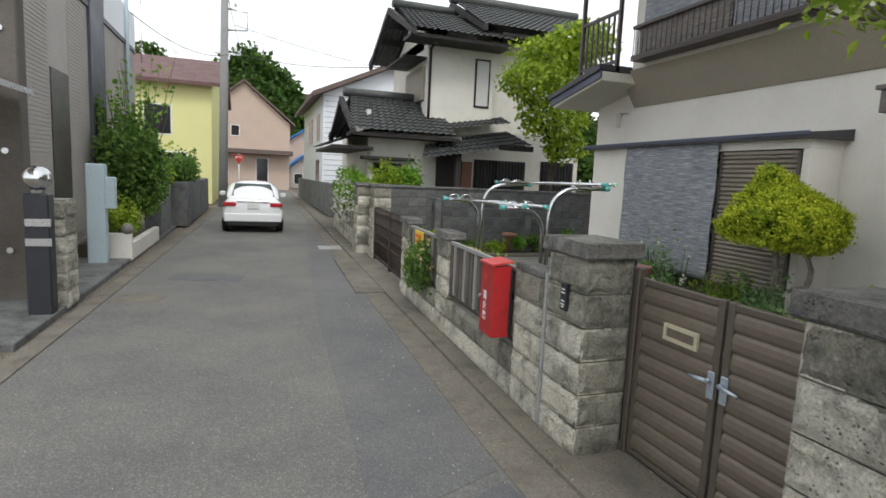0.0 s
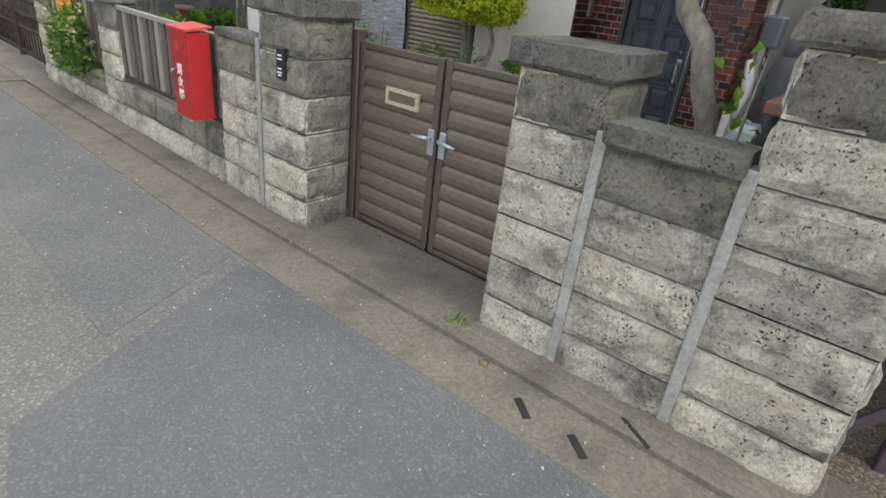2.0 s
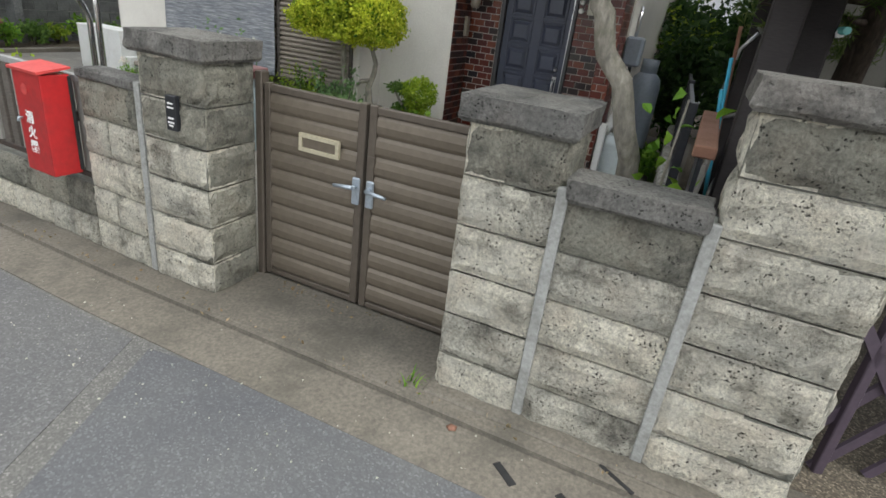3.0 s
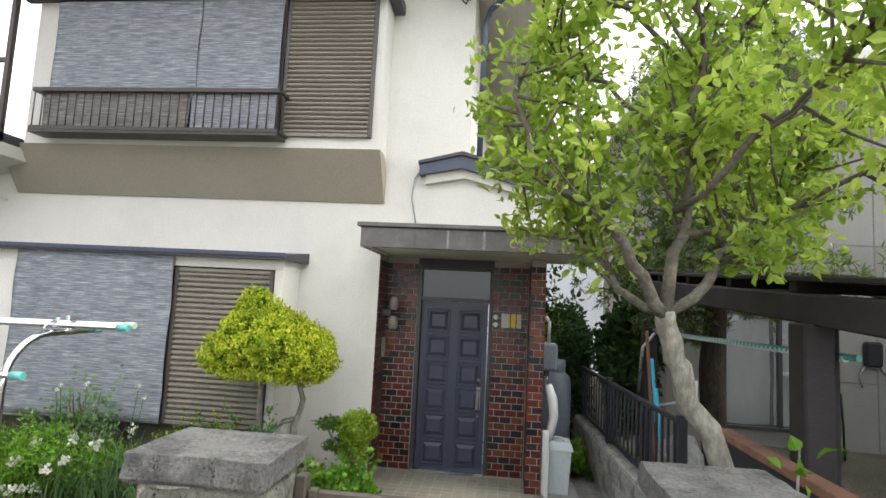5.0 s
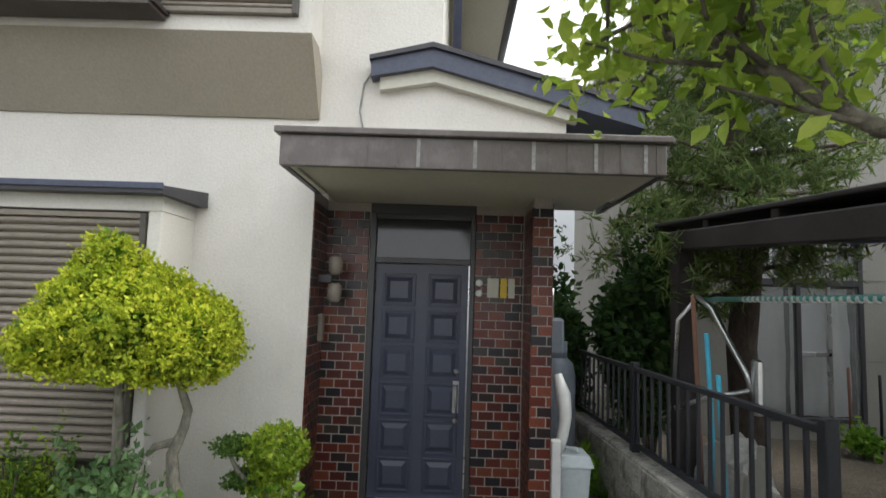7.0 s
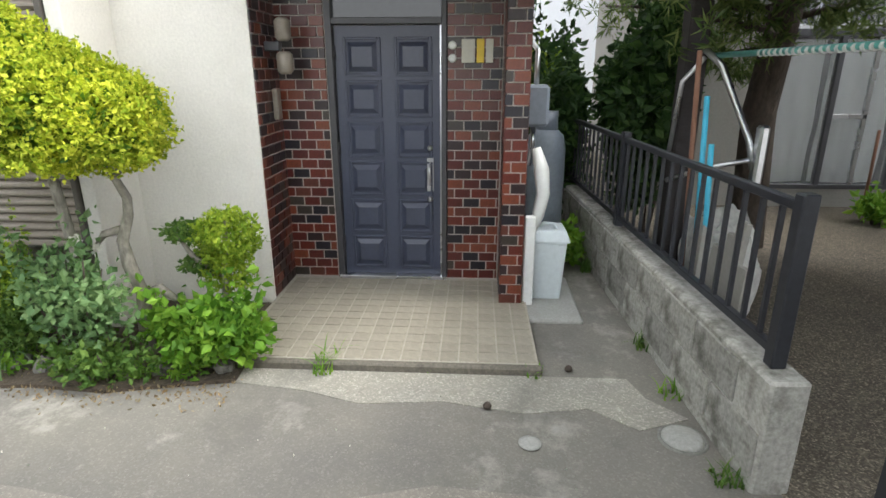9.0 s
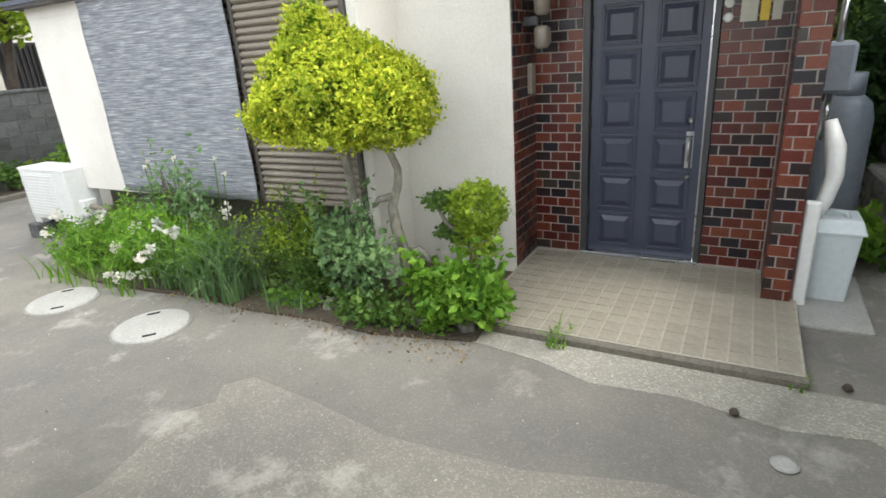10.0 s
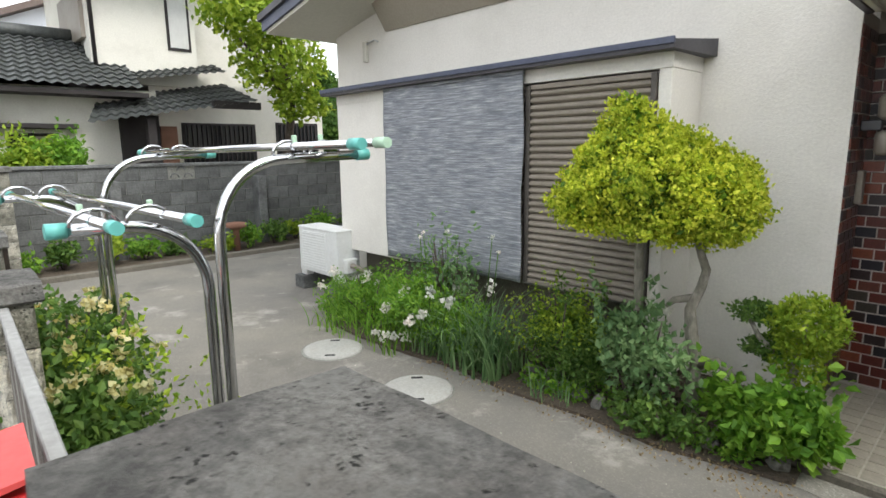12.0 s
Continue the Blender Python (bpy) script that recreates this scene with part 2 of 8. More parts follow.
M_STREAK = surface("chalky_streak", (0.36, 0.35, 0.34), 0.3, 6, 40, 0.7, bump=0.1, dirt=(0.17, 0.15, 0.14), dirt_amount=0.7)
M_SHUTTER = surface("brown_shutter", (0.265, 0.23, 0.19), 0.12, 1.5, 30, 0.5, bump=0.06)
M_SHUT_FRAME = surface("shutter_frame", (0.09, 0.08, 0.07), 0.15, 2, 30, 0.45, bump=0.05)
M_BLIND = woven("grey_blind", (0.25, 0.262, 0.288), (0.47, 0.48, 0.5))
M_RAG = woven("brown_grey_blind", (0.2, 0.18, 0.165), (0.36, 0.34, 0.32))
M_RAIL = surface("brown_rail", (0.06, 0.045, 0.04), 0.2, 3, 30, 0.4, bump=0.05)
M_BRICK = brick_tile("glazed_brick_tile")
M_GROUT = surface("grout", (0.44, 0.4, 0.365), 0.15, 4, 70, 0.9, bump=0.2)
M_FLOORTILE = surface("beige_floor_tile", (0.35, 0.318, 0.255), 0.13, 1.2, 45, 0.6, bump=0.12, dirt=(0.2, 0.18, 0.15), dirt_amount=0.4, per_object=0.14)
M_TILEJOINT = surface("pale_joint", (0.42, 0.385, 0.325), 0.15, 4, 60, 0.9, bump=0.2)
M_DOOR = surface("slate_door_paint", (0.05, 0.058, 0.09), 0.1, 2, 35, 0.38, bump=0.06)
M_DOOR_FRAME = surface("dark_frame", (0.05, 0.05, 0.055), 0.12, 2, 30, 0.4, bump=0.04)
M_ALU = surface("aluminium", (0.62, 0.63, 0.64), 0.08, 2, 40, 0.28, metal=1.0, bump=0.03)
M_STEEL = surface("polished_steel_pipe", (0.66, 0.67, 0.68), 0.06, 2, 60, 0.16, metal=1.0, bump=0.02)
M_ZINC = surface("zinc_latch", (0.42, 0.48, 0.54), 0.15, 8, 60, 0.45, metal=0.6, bump=0.1)
M_BRASS = surface("dull_brass", (0.55, 0.5, 0.36), 0.15, 9, 60, 0.45, metal=0.2, bump=0.1)
M_TEAL = surface("teal_plastic", (0.12, 0.42, 0.38), 0.1, 4, 30, 0.4, bump=0.03)
M_MINT = surface("faded_mint_plastic", (0.42, 0.6, 0.45), 0.1, 4, 30, 0.45, bump=0.03)
M_GATE = surface("bronze_gate", (0.165, 0.138, 0.105), 0.1, 2, 30, 0.42, metal=0.25, bump=0.05)
M_GATE_DARK = surface("bronze_gate_frame", (0.12, 0.1, 0.08), 0.12, 2, 30, 0.4, metal=0.25, bump=0.05)
M_IRON = surface("black_iron", (0.022, 0.024, 0.03), 0.2, 3, 40, 0.42, bump=0.08)
M_IRON_BROWN = surface("rusty_brown_iron", (0.045, 0.034, 0.028), 0.3, 3, 50, 0.65, bump=0.3, dirt=(0.11, 0.06, 0.035), dirt_amount=0.5)
M_RED = surface("red_enamel", (0.42, 0.018, 0.02), 0.1, 4, 30, 0.4, bump=0.04, dirt=(0.25, 0.02, 0.02), dirt_amount=0.5)
M_RED_TOP = surface("faded_red_top", (0.55, 0.06, 0.055), 0.12, 5, 40, 0.5, bump=0.05)
M_MAROON = surface("maroon_lid", (0.27, 0.135, 0.13), 0.12, 3, 30, 0.35, bump=0.04)
M_MAROON_EDGE = surface("maroon_lid_edge", (0.12, 0.045, 0.045), 0.12, 3, 30, 0.35, bump=0.04)
M_PALE_BLUE = surface("pale_blue_paint", (0.42, 0.52, 0.56), 0.08, 3, 30, 0.45, bump=0.03)
M_WHITE = surface("white_plastic", (0.74, 0.75, 0.73), 0.05, 2, 30, 0.4, bump=0.02, dirt=(0.55, 0.54, 0.48), dirt_amount=0.3)
M_BIN = surface("pale_blue_bin", (0.62, 0.68, 0.7), 0.06, 3, 30, 0.45, bump=0.03)
M_CYL = surface("grey_gas_bottle", (0.2, 0.23, 0.27), 0.1, 3, 30, 0.4, bump=0.04)
M_MANHOLE = surface("concrete_lid", (0.36, 0.36, 0.335), 0.15, 3, 70, 0.85, bump=0.3, dirt=(0.28, 0.27, 0.24), dirt_amount=0.5)
# Near-black colour stands for the shade inside slots, seams and pierced blocks.
M_SLOT_SHADE = surface("painted_slot_shade", (0.02, 0.02, 0.02), 0.2, 3, 30, 0.9, bump=0.1)
M_PLATE = surface("black_nameplate", (0.02, 0.022, 0.026), 0.1, 3, 30, 0.3, bump=0.02)
M_TEXT = surface("white_lettering", (0.8, 0.8, 0.78), 0.04, 3, 30, 0.6, bump=0.0)
M_YELLOW = surface("yellow_sign", (0.78, 0.55, 0.05), 0.08, 4, 30, 0.5, bump=0.02)
M_ORANGE = surface("orange_lettering", (0.75, 0.16, 0.03), 0.05, 4, 30, 0.5, bump=0.0)
M_BARK = surface("grey_bark", (0.32, 0.295, 0.245), 0.4, 7, 34, 0.92, bump=0.9, dist=0.02, stretch=(1, 1, 0.35), dirt=(0.15, 0.145, 0.1), dirt_amount=0.55)
M_BARK_MID = surface("brown_limb_bark", (0.15, 0.13, 0.1), 0.4, 7, 34, 0.92, bump=0.9, dist=0.02, dirt=(0.08, 0.075, 0.05), dirt_amount=0.6)
M_BARK_DARK = surface("dark_bark", (0.09, 0.07, 0.055), 0.35, 6, 30, 0.95, bump=0.9, dist=0.02, stretch=(1, 1, 0.4))
M_LEAF = leaf("magnolia_leaf", (0.22, 0.33, 0.04), (0.36, 0.48, 0.07), (0.52, 0.62, 0.14), 0.55, 0.52)
M_LEAF_BUSH = leaf("bush_leaf", (0.06, 0.13, 0.025), (0.11, 0.21, 0.04), (0.2, 0.31, 0.07))
M_LEAF_LIME = leaf("lime_weed_leaf", (0.1, 0.24, 0.025), (0.18, 0.36, 0.035), (0.28, 0.46, 0.06))
M_LEAF_GREY = leaf("grey_green_leaf", (0.11, 0.21, 0.09), (0.18, 0.3, 0.13), (0.27, 0.4, 0.19))
M_LEAF_GOLD = leaf("golden_topiary_leaf", (0.25, 0.36, 0.02), (0.52, 0.58, 0.045), (0.76, 0.75, 0.1), 0.8)
M_LEAF_GOLD_SHADE = leaf("shaded_green_topiary_leaf", (0.07, 0.16, 0.015), (0.16, 0.28, 0.02), (0.3, 0.4, 0.03))
M_LEAF_DARK = leaf("dark_conifer_leaf", (0.02, 0.055, 0.016), (0.04, 0.09, 0.024), (0.075, 0.14, 0.035))
M_LEAF_PINE = leaf("pine_needle", (0.07, 0.12, 0.035), (0.13, 0.19, 0.055), (0.21, 0.26, 0.09))
M_LEAF_YG = leaf("yellow_green_leaf", (0.17, 0.28, 0.02), (0.3, 0.42, 0.035), (0.46, 0.55, 0.07))
M_LEAF_FAR = leaf("hill_leaf", (0.03, 0.075, 0.015), (0.06, 0.13, 0.02), (0.12, 0.2, 0.035))
M_PETAL = leaf("white_petal", (0.7, 0.66, 0.68), (0.78, 0.74, 0.76), (0.82, 0.8, 0.8))
M_PETAL_CREAM = leaf("cream_petal", (0.62, 0.52, 0.2), (0.7, 0.62, 0.32), (0.76, 0.71, 0.48))
M_FENCEWALL = surface("fence_wall_concrete", (0.45, 0.44, 0.4), 0.25, 2.4, 50, 0.92, bump=0.4, dirt=(0.1, 0.095, 0.075), dirt_amount=0.85, per_object=0.4)
M_LITTER = leaf("dry_litter", (0.2, 0.14, 0.085), (0.32, 0.23, 0.14), (0.42, 0.33, 0.22))
M_PEBBLE = leaf("pale_grit", (0.3, 0.29, 0.27), (0.5, 0.49, 0.46), (0.65, 0.64, 0.6))
M_ROCK = surface("garden_rock", (0.2, 0.19, 0.17), 0.3, 5, 40, 0.9, bump=0.7, dirt=(0.12, 0.13, 0.09), dirt_amount=0.6)
M_ROOF = surface("dark_roof_tile", (0.075, 0.082, 0.08), 0.3, 2.5, 30, 0.55, bump=0.1, per_object=0.3, dirt=(0.12, 0.13, 0.115), dirt_amount=0.5)
M_TIMBER = surface("dark_timber", (0.03, 0.025, 0.025), 0.25, 2, 30, 0.75, bump=0.2, stretch=(1, 1, 6))
M_GLASS = clear_glass("window_glass", (0.93, 0.95, 0.95))
M_GLASS_DARK = surface("dark_window", (0.02, 0.022, 0.024), 0.1, 2, 30, 0.08, bump=0.0)
M_CURTAIN = surface("pale_curtain", (0.62, 0.62, 0.6), 0.12, 2, 30, 0.9, bump=0.1, stretch=(12, 12, 0.4))
M_NWALL = surface("neighbour_panel", (0.27, 0.26, 0.235), 0.08, 1, 40, 0.85, bump=0.15, dirt=(0.3, 0.28, 0.25), dirt_amount=0.4)
M_SIDING = surface("grey_siding", (0.42, 0.39, 0.36), 0.1, 1.5, 30, 0.75, bump=0.1)
M_OLDPOST = surface("weathered_post_timber", (0.12, 0.105, 0.09), 0.25, 2, 30, 0.8, bump=0.25, stretch=(1, 1, 6))
M_SIDING_WHITE = surface("white_siding", (0.76, 0.79, 0.83), 0.05, 1.5, 30, 0.7, bump=0.1)
M_NAVY = surface("navy_cladding", (0.06, 0.068, 0.085), 0.12, 2, 30, 0.5, bump=0.05)
M_YHOUSE = surface("yellow_render", (0.72, 0.7, 0.32), 0.05, 1, 30, 0.85, bump=0.2)
M_TAN = surface("pinkish_tan_render", (0.5, 0.39, 0.32), 0.06, 1, 30, 0.85, bump=0.2)
M_TANROOF = surface("brown_roof", (0.13, 0.095, 0.08), 0.2, 2, 20, 0.7, bump=0.2)
M_REDROOF = surface("purple_brown_roof", (0.14, 0.075, 0.07), 0.2, 2, 20, 0.7, bump=0.2)
M_BLUEROOF = surface("blue_sheet_roof", (0.035, 0.19, 0.5), 0.12, 1, 20, 0.5, bump=0.05)
M_POLE_RAILSHEEN = surface("pole_concrete_and_rail_sheen", (0.3, 0.3, 0.29), 0.15, 2, 30, 0.85, bump=0.2)
M_CABLE = surface("black_cable", (0.02, 0.02, 0.02), 0.1, 2, 30, 0.6, bump=0.0)
M_CARPAINT, _n, _l, _b = shader("white_car_paint", 0.22, 0, 0.5)
_b.inputs["Base Color"].default_value = (0.78, 0.79, 0.8, 1)
_b.inputs["Coat Weight"].default_value = 0.8
M_RUBBER = surface("tyre_rubber", (0.02, 0.02, 0.02), 0.2, 4, 40, 0.8, bump=0.2)
M_TAIL = surface("red_lamp", (0.45, 0.01, 0.02), 0.1, 4, 30, 0.15, bump=0.0)
M_CARGLASS = surface("car_glass", (0.12, 0.15, 0.15), 0.05, 2, 30, 0.06, bump=0.0)
M_TARP = surface("blue_tarp", (0.03, 0.07, 0.3), 0.15, 4, 20, 0.55, bump=0.4, dist=0.03)
M_CYAN = surface("cyan_plastic", (0.05, 0.42, 0.6), 0.1, 4, 30, 0.45, bump=0.0)
M_RUSTWOOD = surface("weathered_board", (0.26, 0.13, 0.085), 0.25, 4, 40, 0.8, bump=0.3, stretch=(1, 6, 6))
M_BAG = surface("pale_sack", (0.45, 0.45, 0.42), 0.2, 6, 30, 0.7, bump=0.5, dist=0.02)
M_PURPLE = surface("plum_lattice", (0.075, 0.055, 0.075), 0.15, 3, 30, 0.5, bump=0.05)


# ---- mesh helpers ----
def box(bm, x0, x1, y0, y1, z0, z1, m=None):
    vs = [bm.verts.new((x, y, z)) for x in (x0, x1) for y in (y0, y1) for z in (z0, z1)]
    if m is not None:
        for v in vs:
            v.co = m @ v.co
    for f in ((0, 1, 3, 2), (4, 6, 7, 5), (0, 4, 5, 1), (2, 3, 7, 6), (0, 2, 6, 4), (1, 5, 7, 3)):
        bm.faces.new([vs[k] for k in f])
    return vs


def bevelled(bm, w=0.006, seg=1):
    bmesh.ops.bevel(bm, geom=bm.edges[:], offset=w, segments=seg, affect="EDGES", profile=0.6)
    return bm


def bbox(x0, x1, y0, y1, z0, z1, w=0.006, seg=1):
    bm = bmesh.new()
    box(bm, x0, x1, y0, y1, z0, z1)
    return bevelled(bm, w, seg) if w else bm


def tube(bm, pts, r, seg=8, cap=True):
    """A round tube along points; r is one radius or one per point."""
    pts = [Vector(p) for p in pts]
    rs = r if isinstance(r, (list, tuple)) else [r] * len(pts)
    rings, side = [], None
    for k, p in enumerate(pts):
        d = (pts[min(k + 1, len(pts) - 1)] - pts[max(k - 1, 0)]).normalized()
        if side is None:
            side = d.orthogonal().normalized()
        side = (side - d * side.dot(d)).normalized()
        up = d.cross(side)
        rings.append([bm.verts.new(p + (side * math.cos(2 * math.pi * j / seg) + up * math.sin(2 * math.pi * j / seg)) * rs[k]) for j in range(seg)])
    for a, b in zip(rings, rings[1:]):
        for j in range(seg):
            f = bm.faces.new((a[j], a[(j + 1) % seg], b[(j + 1) % seg], b[j]))
            f.smooth = True
    if cap:
        bm.faces.new(rings[0][::-1])
        bm.faces.new(rings[-1])
    return bm


def lathe(bm, profile, seg=24, m=None):
    """Turn (radius, z) pairs round z."""
    rings = [[bm.verts.new((r * math.cos(2 * math.pi * j / seg), r * math.sin(2 * math.pi * j / seg), z)) for j in range(seg)] for r, z in profile]
    for a, b in zip(rings, rings[1:]):
        for j in range(seg):
            f = bm.faces.new((a[j], a[(j + 1) % seg], b[(j + 1) % seg], b[j]))
            f.smooth = True
    bm.faces.new(rings[0][::-1])
    bm.faces.new(rings[-1])
    if m is not None:
        for ring in rings:
            for v in ring:
                v.co = m @ v.co
    return bm


def prism(bm, poly, y0, y1, axis="y"):
    """Extrude a closed polygon. axis y: (x, z) pairs; axis x: (y, z) pairs; axis z: (x, y) pairs."""
    def at(p, v):
        return {"y": (p[0], v, p[1]), "x": (v, p[0], p[1]), "z": (p[0], p[1], v)}[axis]
    a, b = [bm.verts.new(at(p, y0)) for p in poly], [bm.verts.new(at(p, y1)) for p in poly]
    k = len(poly)
    for j in range(k):
        bm.faces.new((a[j], a[(j + 1) % k], b[(j + 1) % k], b[j]))
    bm.faces.new(a[::-1])
    bm.faces.new(b)
    bmesh.ops.recalc_face_normals(bm, faces=bm.faces[:])
    return bm


def mesh_of(name, bm, material):
    bmesh.ops.recalc_face_normals(bm, faces=bm.faces[:]) if len(bm.faces) < 4000 else None
    me = bpy.data.meshes.new(name)
    bm.to_mesh(me)
    bm.free()
    me.materials.append(material)
    return me


def part(name, bm, material, parent, label=""):
    """One mesh object, in the parent's own coordinates."""
    ob = new(name, bm if isinstance(bm, bpy.types.Mesh) else mesh_of(name, bm, material))
    ob.parent = parent
    return tagged(ob, label)


def thing(name, label, category, at=None, group="", kind=""):
    ob = new(name)
    ob.empty_display_size = 0.1
    if at is not None:
        ob.matrix_basis = at
    return tagged(ob, label, category, group, kind)


def solid(name, bm, material, label, category, group="", kind="", at=None):
    ob = new(name, bm if isinstance(bm, bpy.types.Mesh) else mesh_of(name, bm, material))
    if at is not None:
        ob.matrix_basis = at
    return tagged(ob, label, category, group, kind)


def structure(name, bm, material, label, category="structure", at=None):
    return solid(name, bm, material, label, category, "", "structure", at)


def from_lists(name, verts, faces, material, smooth=False):
    me = bpy.data.meshes.new(name)
    me.from_pydata(verts, [], faces)
    me.materials.append(material)
    if smooth:
        me.shade_smooth()
    return me


RNG = random.Random(7)


def unit(rng):
    while True:
        v = Vector((rng.uniform(-1, 1), rng.uniform(-1, 1), rng.uniform(-1, 1)))
        if 0.05 < v.length < 1:
            return v.normalized()


def foliage(name, spots, size, material, rng, per=1, spread=0.0, up=0.4, long=1.6, fold=0.25, oval=False):
    """Many small pointed leaves at the given spots: each a folded kite of four triangles."""
    verts, faces = [], []
    for p in spots:
        for _ in range(per):
            c = Vector(p) + unit(rng) * rng.random() * spread if spread else Vector(p)
            d = (unit(rng) + Vector((0, 0, up * rng.uniform(-0.6, 1)))).normalized()
            s = d.cross(unit(rng))
            if s.length < 0.05:
                continue
            s.normalize()
            h = d.cross(s)
            a = size * rng.uniform(0.6, 1.25)
            w = a / long * 0.5
            k = len(verts)
            if oval:
                for u, v, q in ((0, 0, 0), (0.28, 0.72, fold), (0.62, 0.95, fold), (1.0, 0, -0.5), (0.62, -0.95, fold), (0.28, -0.72, fold), (0.5, 0, 0)):
                    verts.append(c + d * a * u + s * w * v + h * w * q)
                faces += [(k, k + 1, k + 6), (k + 1, k + 2, k + 6), (k + 2, k + 3, k + 6), (k + 3, k + 4, k + 6), (k + 4, k + 5, k + 6), (k + 5, k, k + 6)]
                continue
            verts += [c, c + d * a * 0.45 + s * w + h * w * fold, c + d * a * 0.4 - h * w * 0.1, c + d * a * 0.45 - s * w + h * w * fold, c + d * a - h * a * 0.12]
            faces += [(k, k + 1, k + 2), (k, k + 2, k + 3), (k + 1, k + 4, k + 2), (k + 2, k + 4, k + 3)]
    return from_lists(name, [tuple(v) for v in verts], faces, material)


def lump(rng, centre, radii, count, shell=0.55, squash=0.0):
    """Spots in an uneven ellipsoid, most of them near its skin."""
    out = []
    off = rng.uniform(0, 50)
    while len(out) < count:
        d = unit(rng)
        wob = 1 + 0.28 * noise.noise(d * 2.1 + Vector((off, 0, 0))) + 0.14 * noise.noise(d * 5.3 + Vector((0, off, 0)))
        r = (shell + (1 - shell) * rng.random() ** 0.6) * wob
        p = Vector((d.x * radii[0], d.y * radii[1], d.z * radii[2])) * r
        if squash and p.z < -radii[2] * squash:
            p.z = -radii[2] * squash + rng.uniform(-0.02, 0.02)
        out.append(Vector(centre) + p)
    return out


# ---- ground, road, yard ----
def slab(name, x0, x1, y0, y1, z0, z1, material, label, category):
    return structure(name, bbox(x0, x1, y0, y1, z0, z1, 0), material, label, category)


BEND = 0.027  # the lane drifts to the right as it goes away


def lane(name, x0, x1, y0, y1, z0, z1, material, label, category):
    bm = bmesh.new()
    vs = box(bm, x0, x1, y0, y1, z0, z1)
    for v in vs:
        v.co.x += BEND * max(0.0, v.co.y - 3)
    return structure(name, bm, material, label, category)


slab("ground", -400, 400, -400, 400, -0.5, -0.035, M_GRAVEL, "bare grey-brown earth reaching to the horizon", "ground")
for a, b in ((-14, 3), (3, 56)):
    lane("road", -1.8, 1.3, a, b, -0.3, 0.0, M_ASPHALT, "worn grey asphalt lane with pale stones", "road")
    lane("gutter", 1.3, 1.58, a, b, -0.3, 0.006, M_GUTTER, "weathered concrete gutter strip along the lane", "gutter")
    lane("kerb", 1.58, 1.95, a, b, -0.3, 0.032, M_GUTTER, "low stained concrete kerb under the block wall", "kerb")
    lane("left_gutter", -1.98, -1.8, a, b, -0.3, 0.012, M_GUTTER, "concrete gutter strip by the lane", "gutter")
slab("cross_road", -40, 40, 56, 61, -0.3, 0.0, M_ASPHALT, "asphalt cross street at the end of the lane", "road")
bm = bmesh.new()
prism(bm, [(0.1, 1.98), (1.26, 2.5), (1.5, 0.9), (1.55, -3.0), (-0.45, -3.0), (-0.2, 1.0)], -0.05, 0.004, "z")
structure("road_patch", bm, M_PATCH, "smooth darker asphalt repair with straight edges", "road patch")
bm = bmesh.new()
prism(bm, [(0.5, 2.28), (0.56, 3.4), (0.66, 6.2), (0.86, 9.0), (1.1, 12.0), (1.3, 15.0), (1.6, 15.0), (1.34, 5.0), (1.27, 2.62)], -0.05, 0.003, "z")
structure("road_patch", bm, M_TRENCH, "long bluish asphalt trench repair beside the gutter", "road patch")
bm = bmesh.new()
prism(bm, [(-1.2, 8.6), (-0.2, 8.4), (-0.15, 8.9), (-1.1, 9.1)], -0.05, 0.004, "z")
structure("road_patch", bm, M_PATCH, "narrow dark asphalt repair across the lane", "road patch")
bm = bmesh.new()
prism(bm, [(-1.65, 7.2), (-1.1, 7.15), (-1.05, 7.55), (-1.55, 7.7)], -0.05, 0.003, "z")
structure("road_patch", bm, M_GUTTER, "pale worn spot in the asphalt", "road patch")
for y0, x0 in ((0.6, 1.42), (0.85, 1.44)):
    bm = bmesh.new()
    box(bm, -0.018, 0.018, -0.06, 0.06, 0.002, 0.008)
    structure("drain_slot", bevelled(bm, 0.003), M_SLOT_SHADE, "dark slot in the concrete gutter", "drain", pose(x0, y0, 0, 0, 0, -38))
structure("drain_slot", bbox(-0.01, 0.01, -0.08, 0.08, 0.028, 0.034, 0.002), M_SLOT_SHADE, "narrow dark joint in the kerb", "drain", pose(1.62, 0.47, 0, 0, 0, -30))

slab("yard", 1.95, 9.2, -6, 11.4, -0.3, 0.03, M_YARD, "old grey concrete yard, stained and cracked", "yard")
bm = bmesh.new()
prism(bm, [(2.1, 0.3), (3.7, 0.3), (3.8, 0.7), (3.74, 1.2), (3.8, 1.9), (3.66, 2.4), (3.62, 3.0), (3.7, 3.5), (3.74, 3.92), (3.62, 4.02), (3.5, 3.94), (3.36, 4.05), (2.9, 3.92), (2.1, 4.2)], 0.0, 0.036, "z")
structure("yard_patch", bm, M_YARD_LIGHT, "rough paler concrete with a ragged broken edge", "yard")
bm = bmesh.new()
prism(bm, [(4.3, 0.75), (4.46, 0.9), (4.64, 0.95), (4.64, 3.02), (4.5, 3.0), (4.44, 2.6), (4.34, 2.3), (4.38, 1.9), (4.3, 1.5), (4.36, 1.2), (4.2, 1.0)], 0.0, 0.035, "z")
structure("yard_patch", bm, M_YARD_PALE, "pale worn concrete strip along the porch edge", "yard")
slab("neighbour_yard", 1.95, 16, -8, 0.57, -0.3, 0.034, M_GRAVEL, "neighbour's gravelly earth yard", "yard")


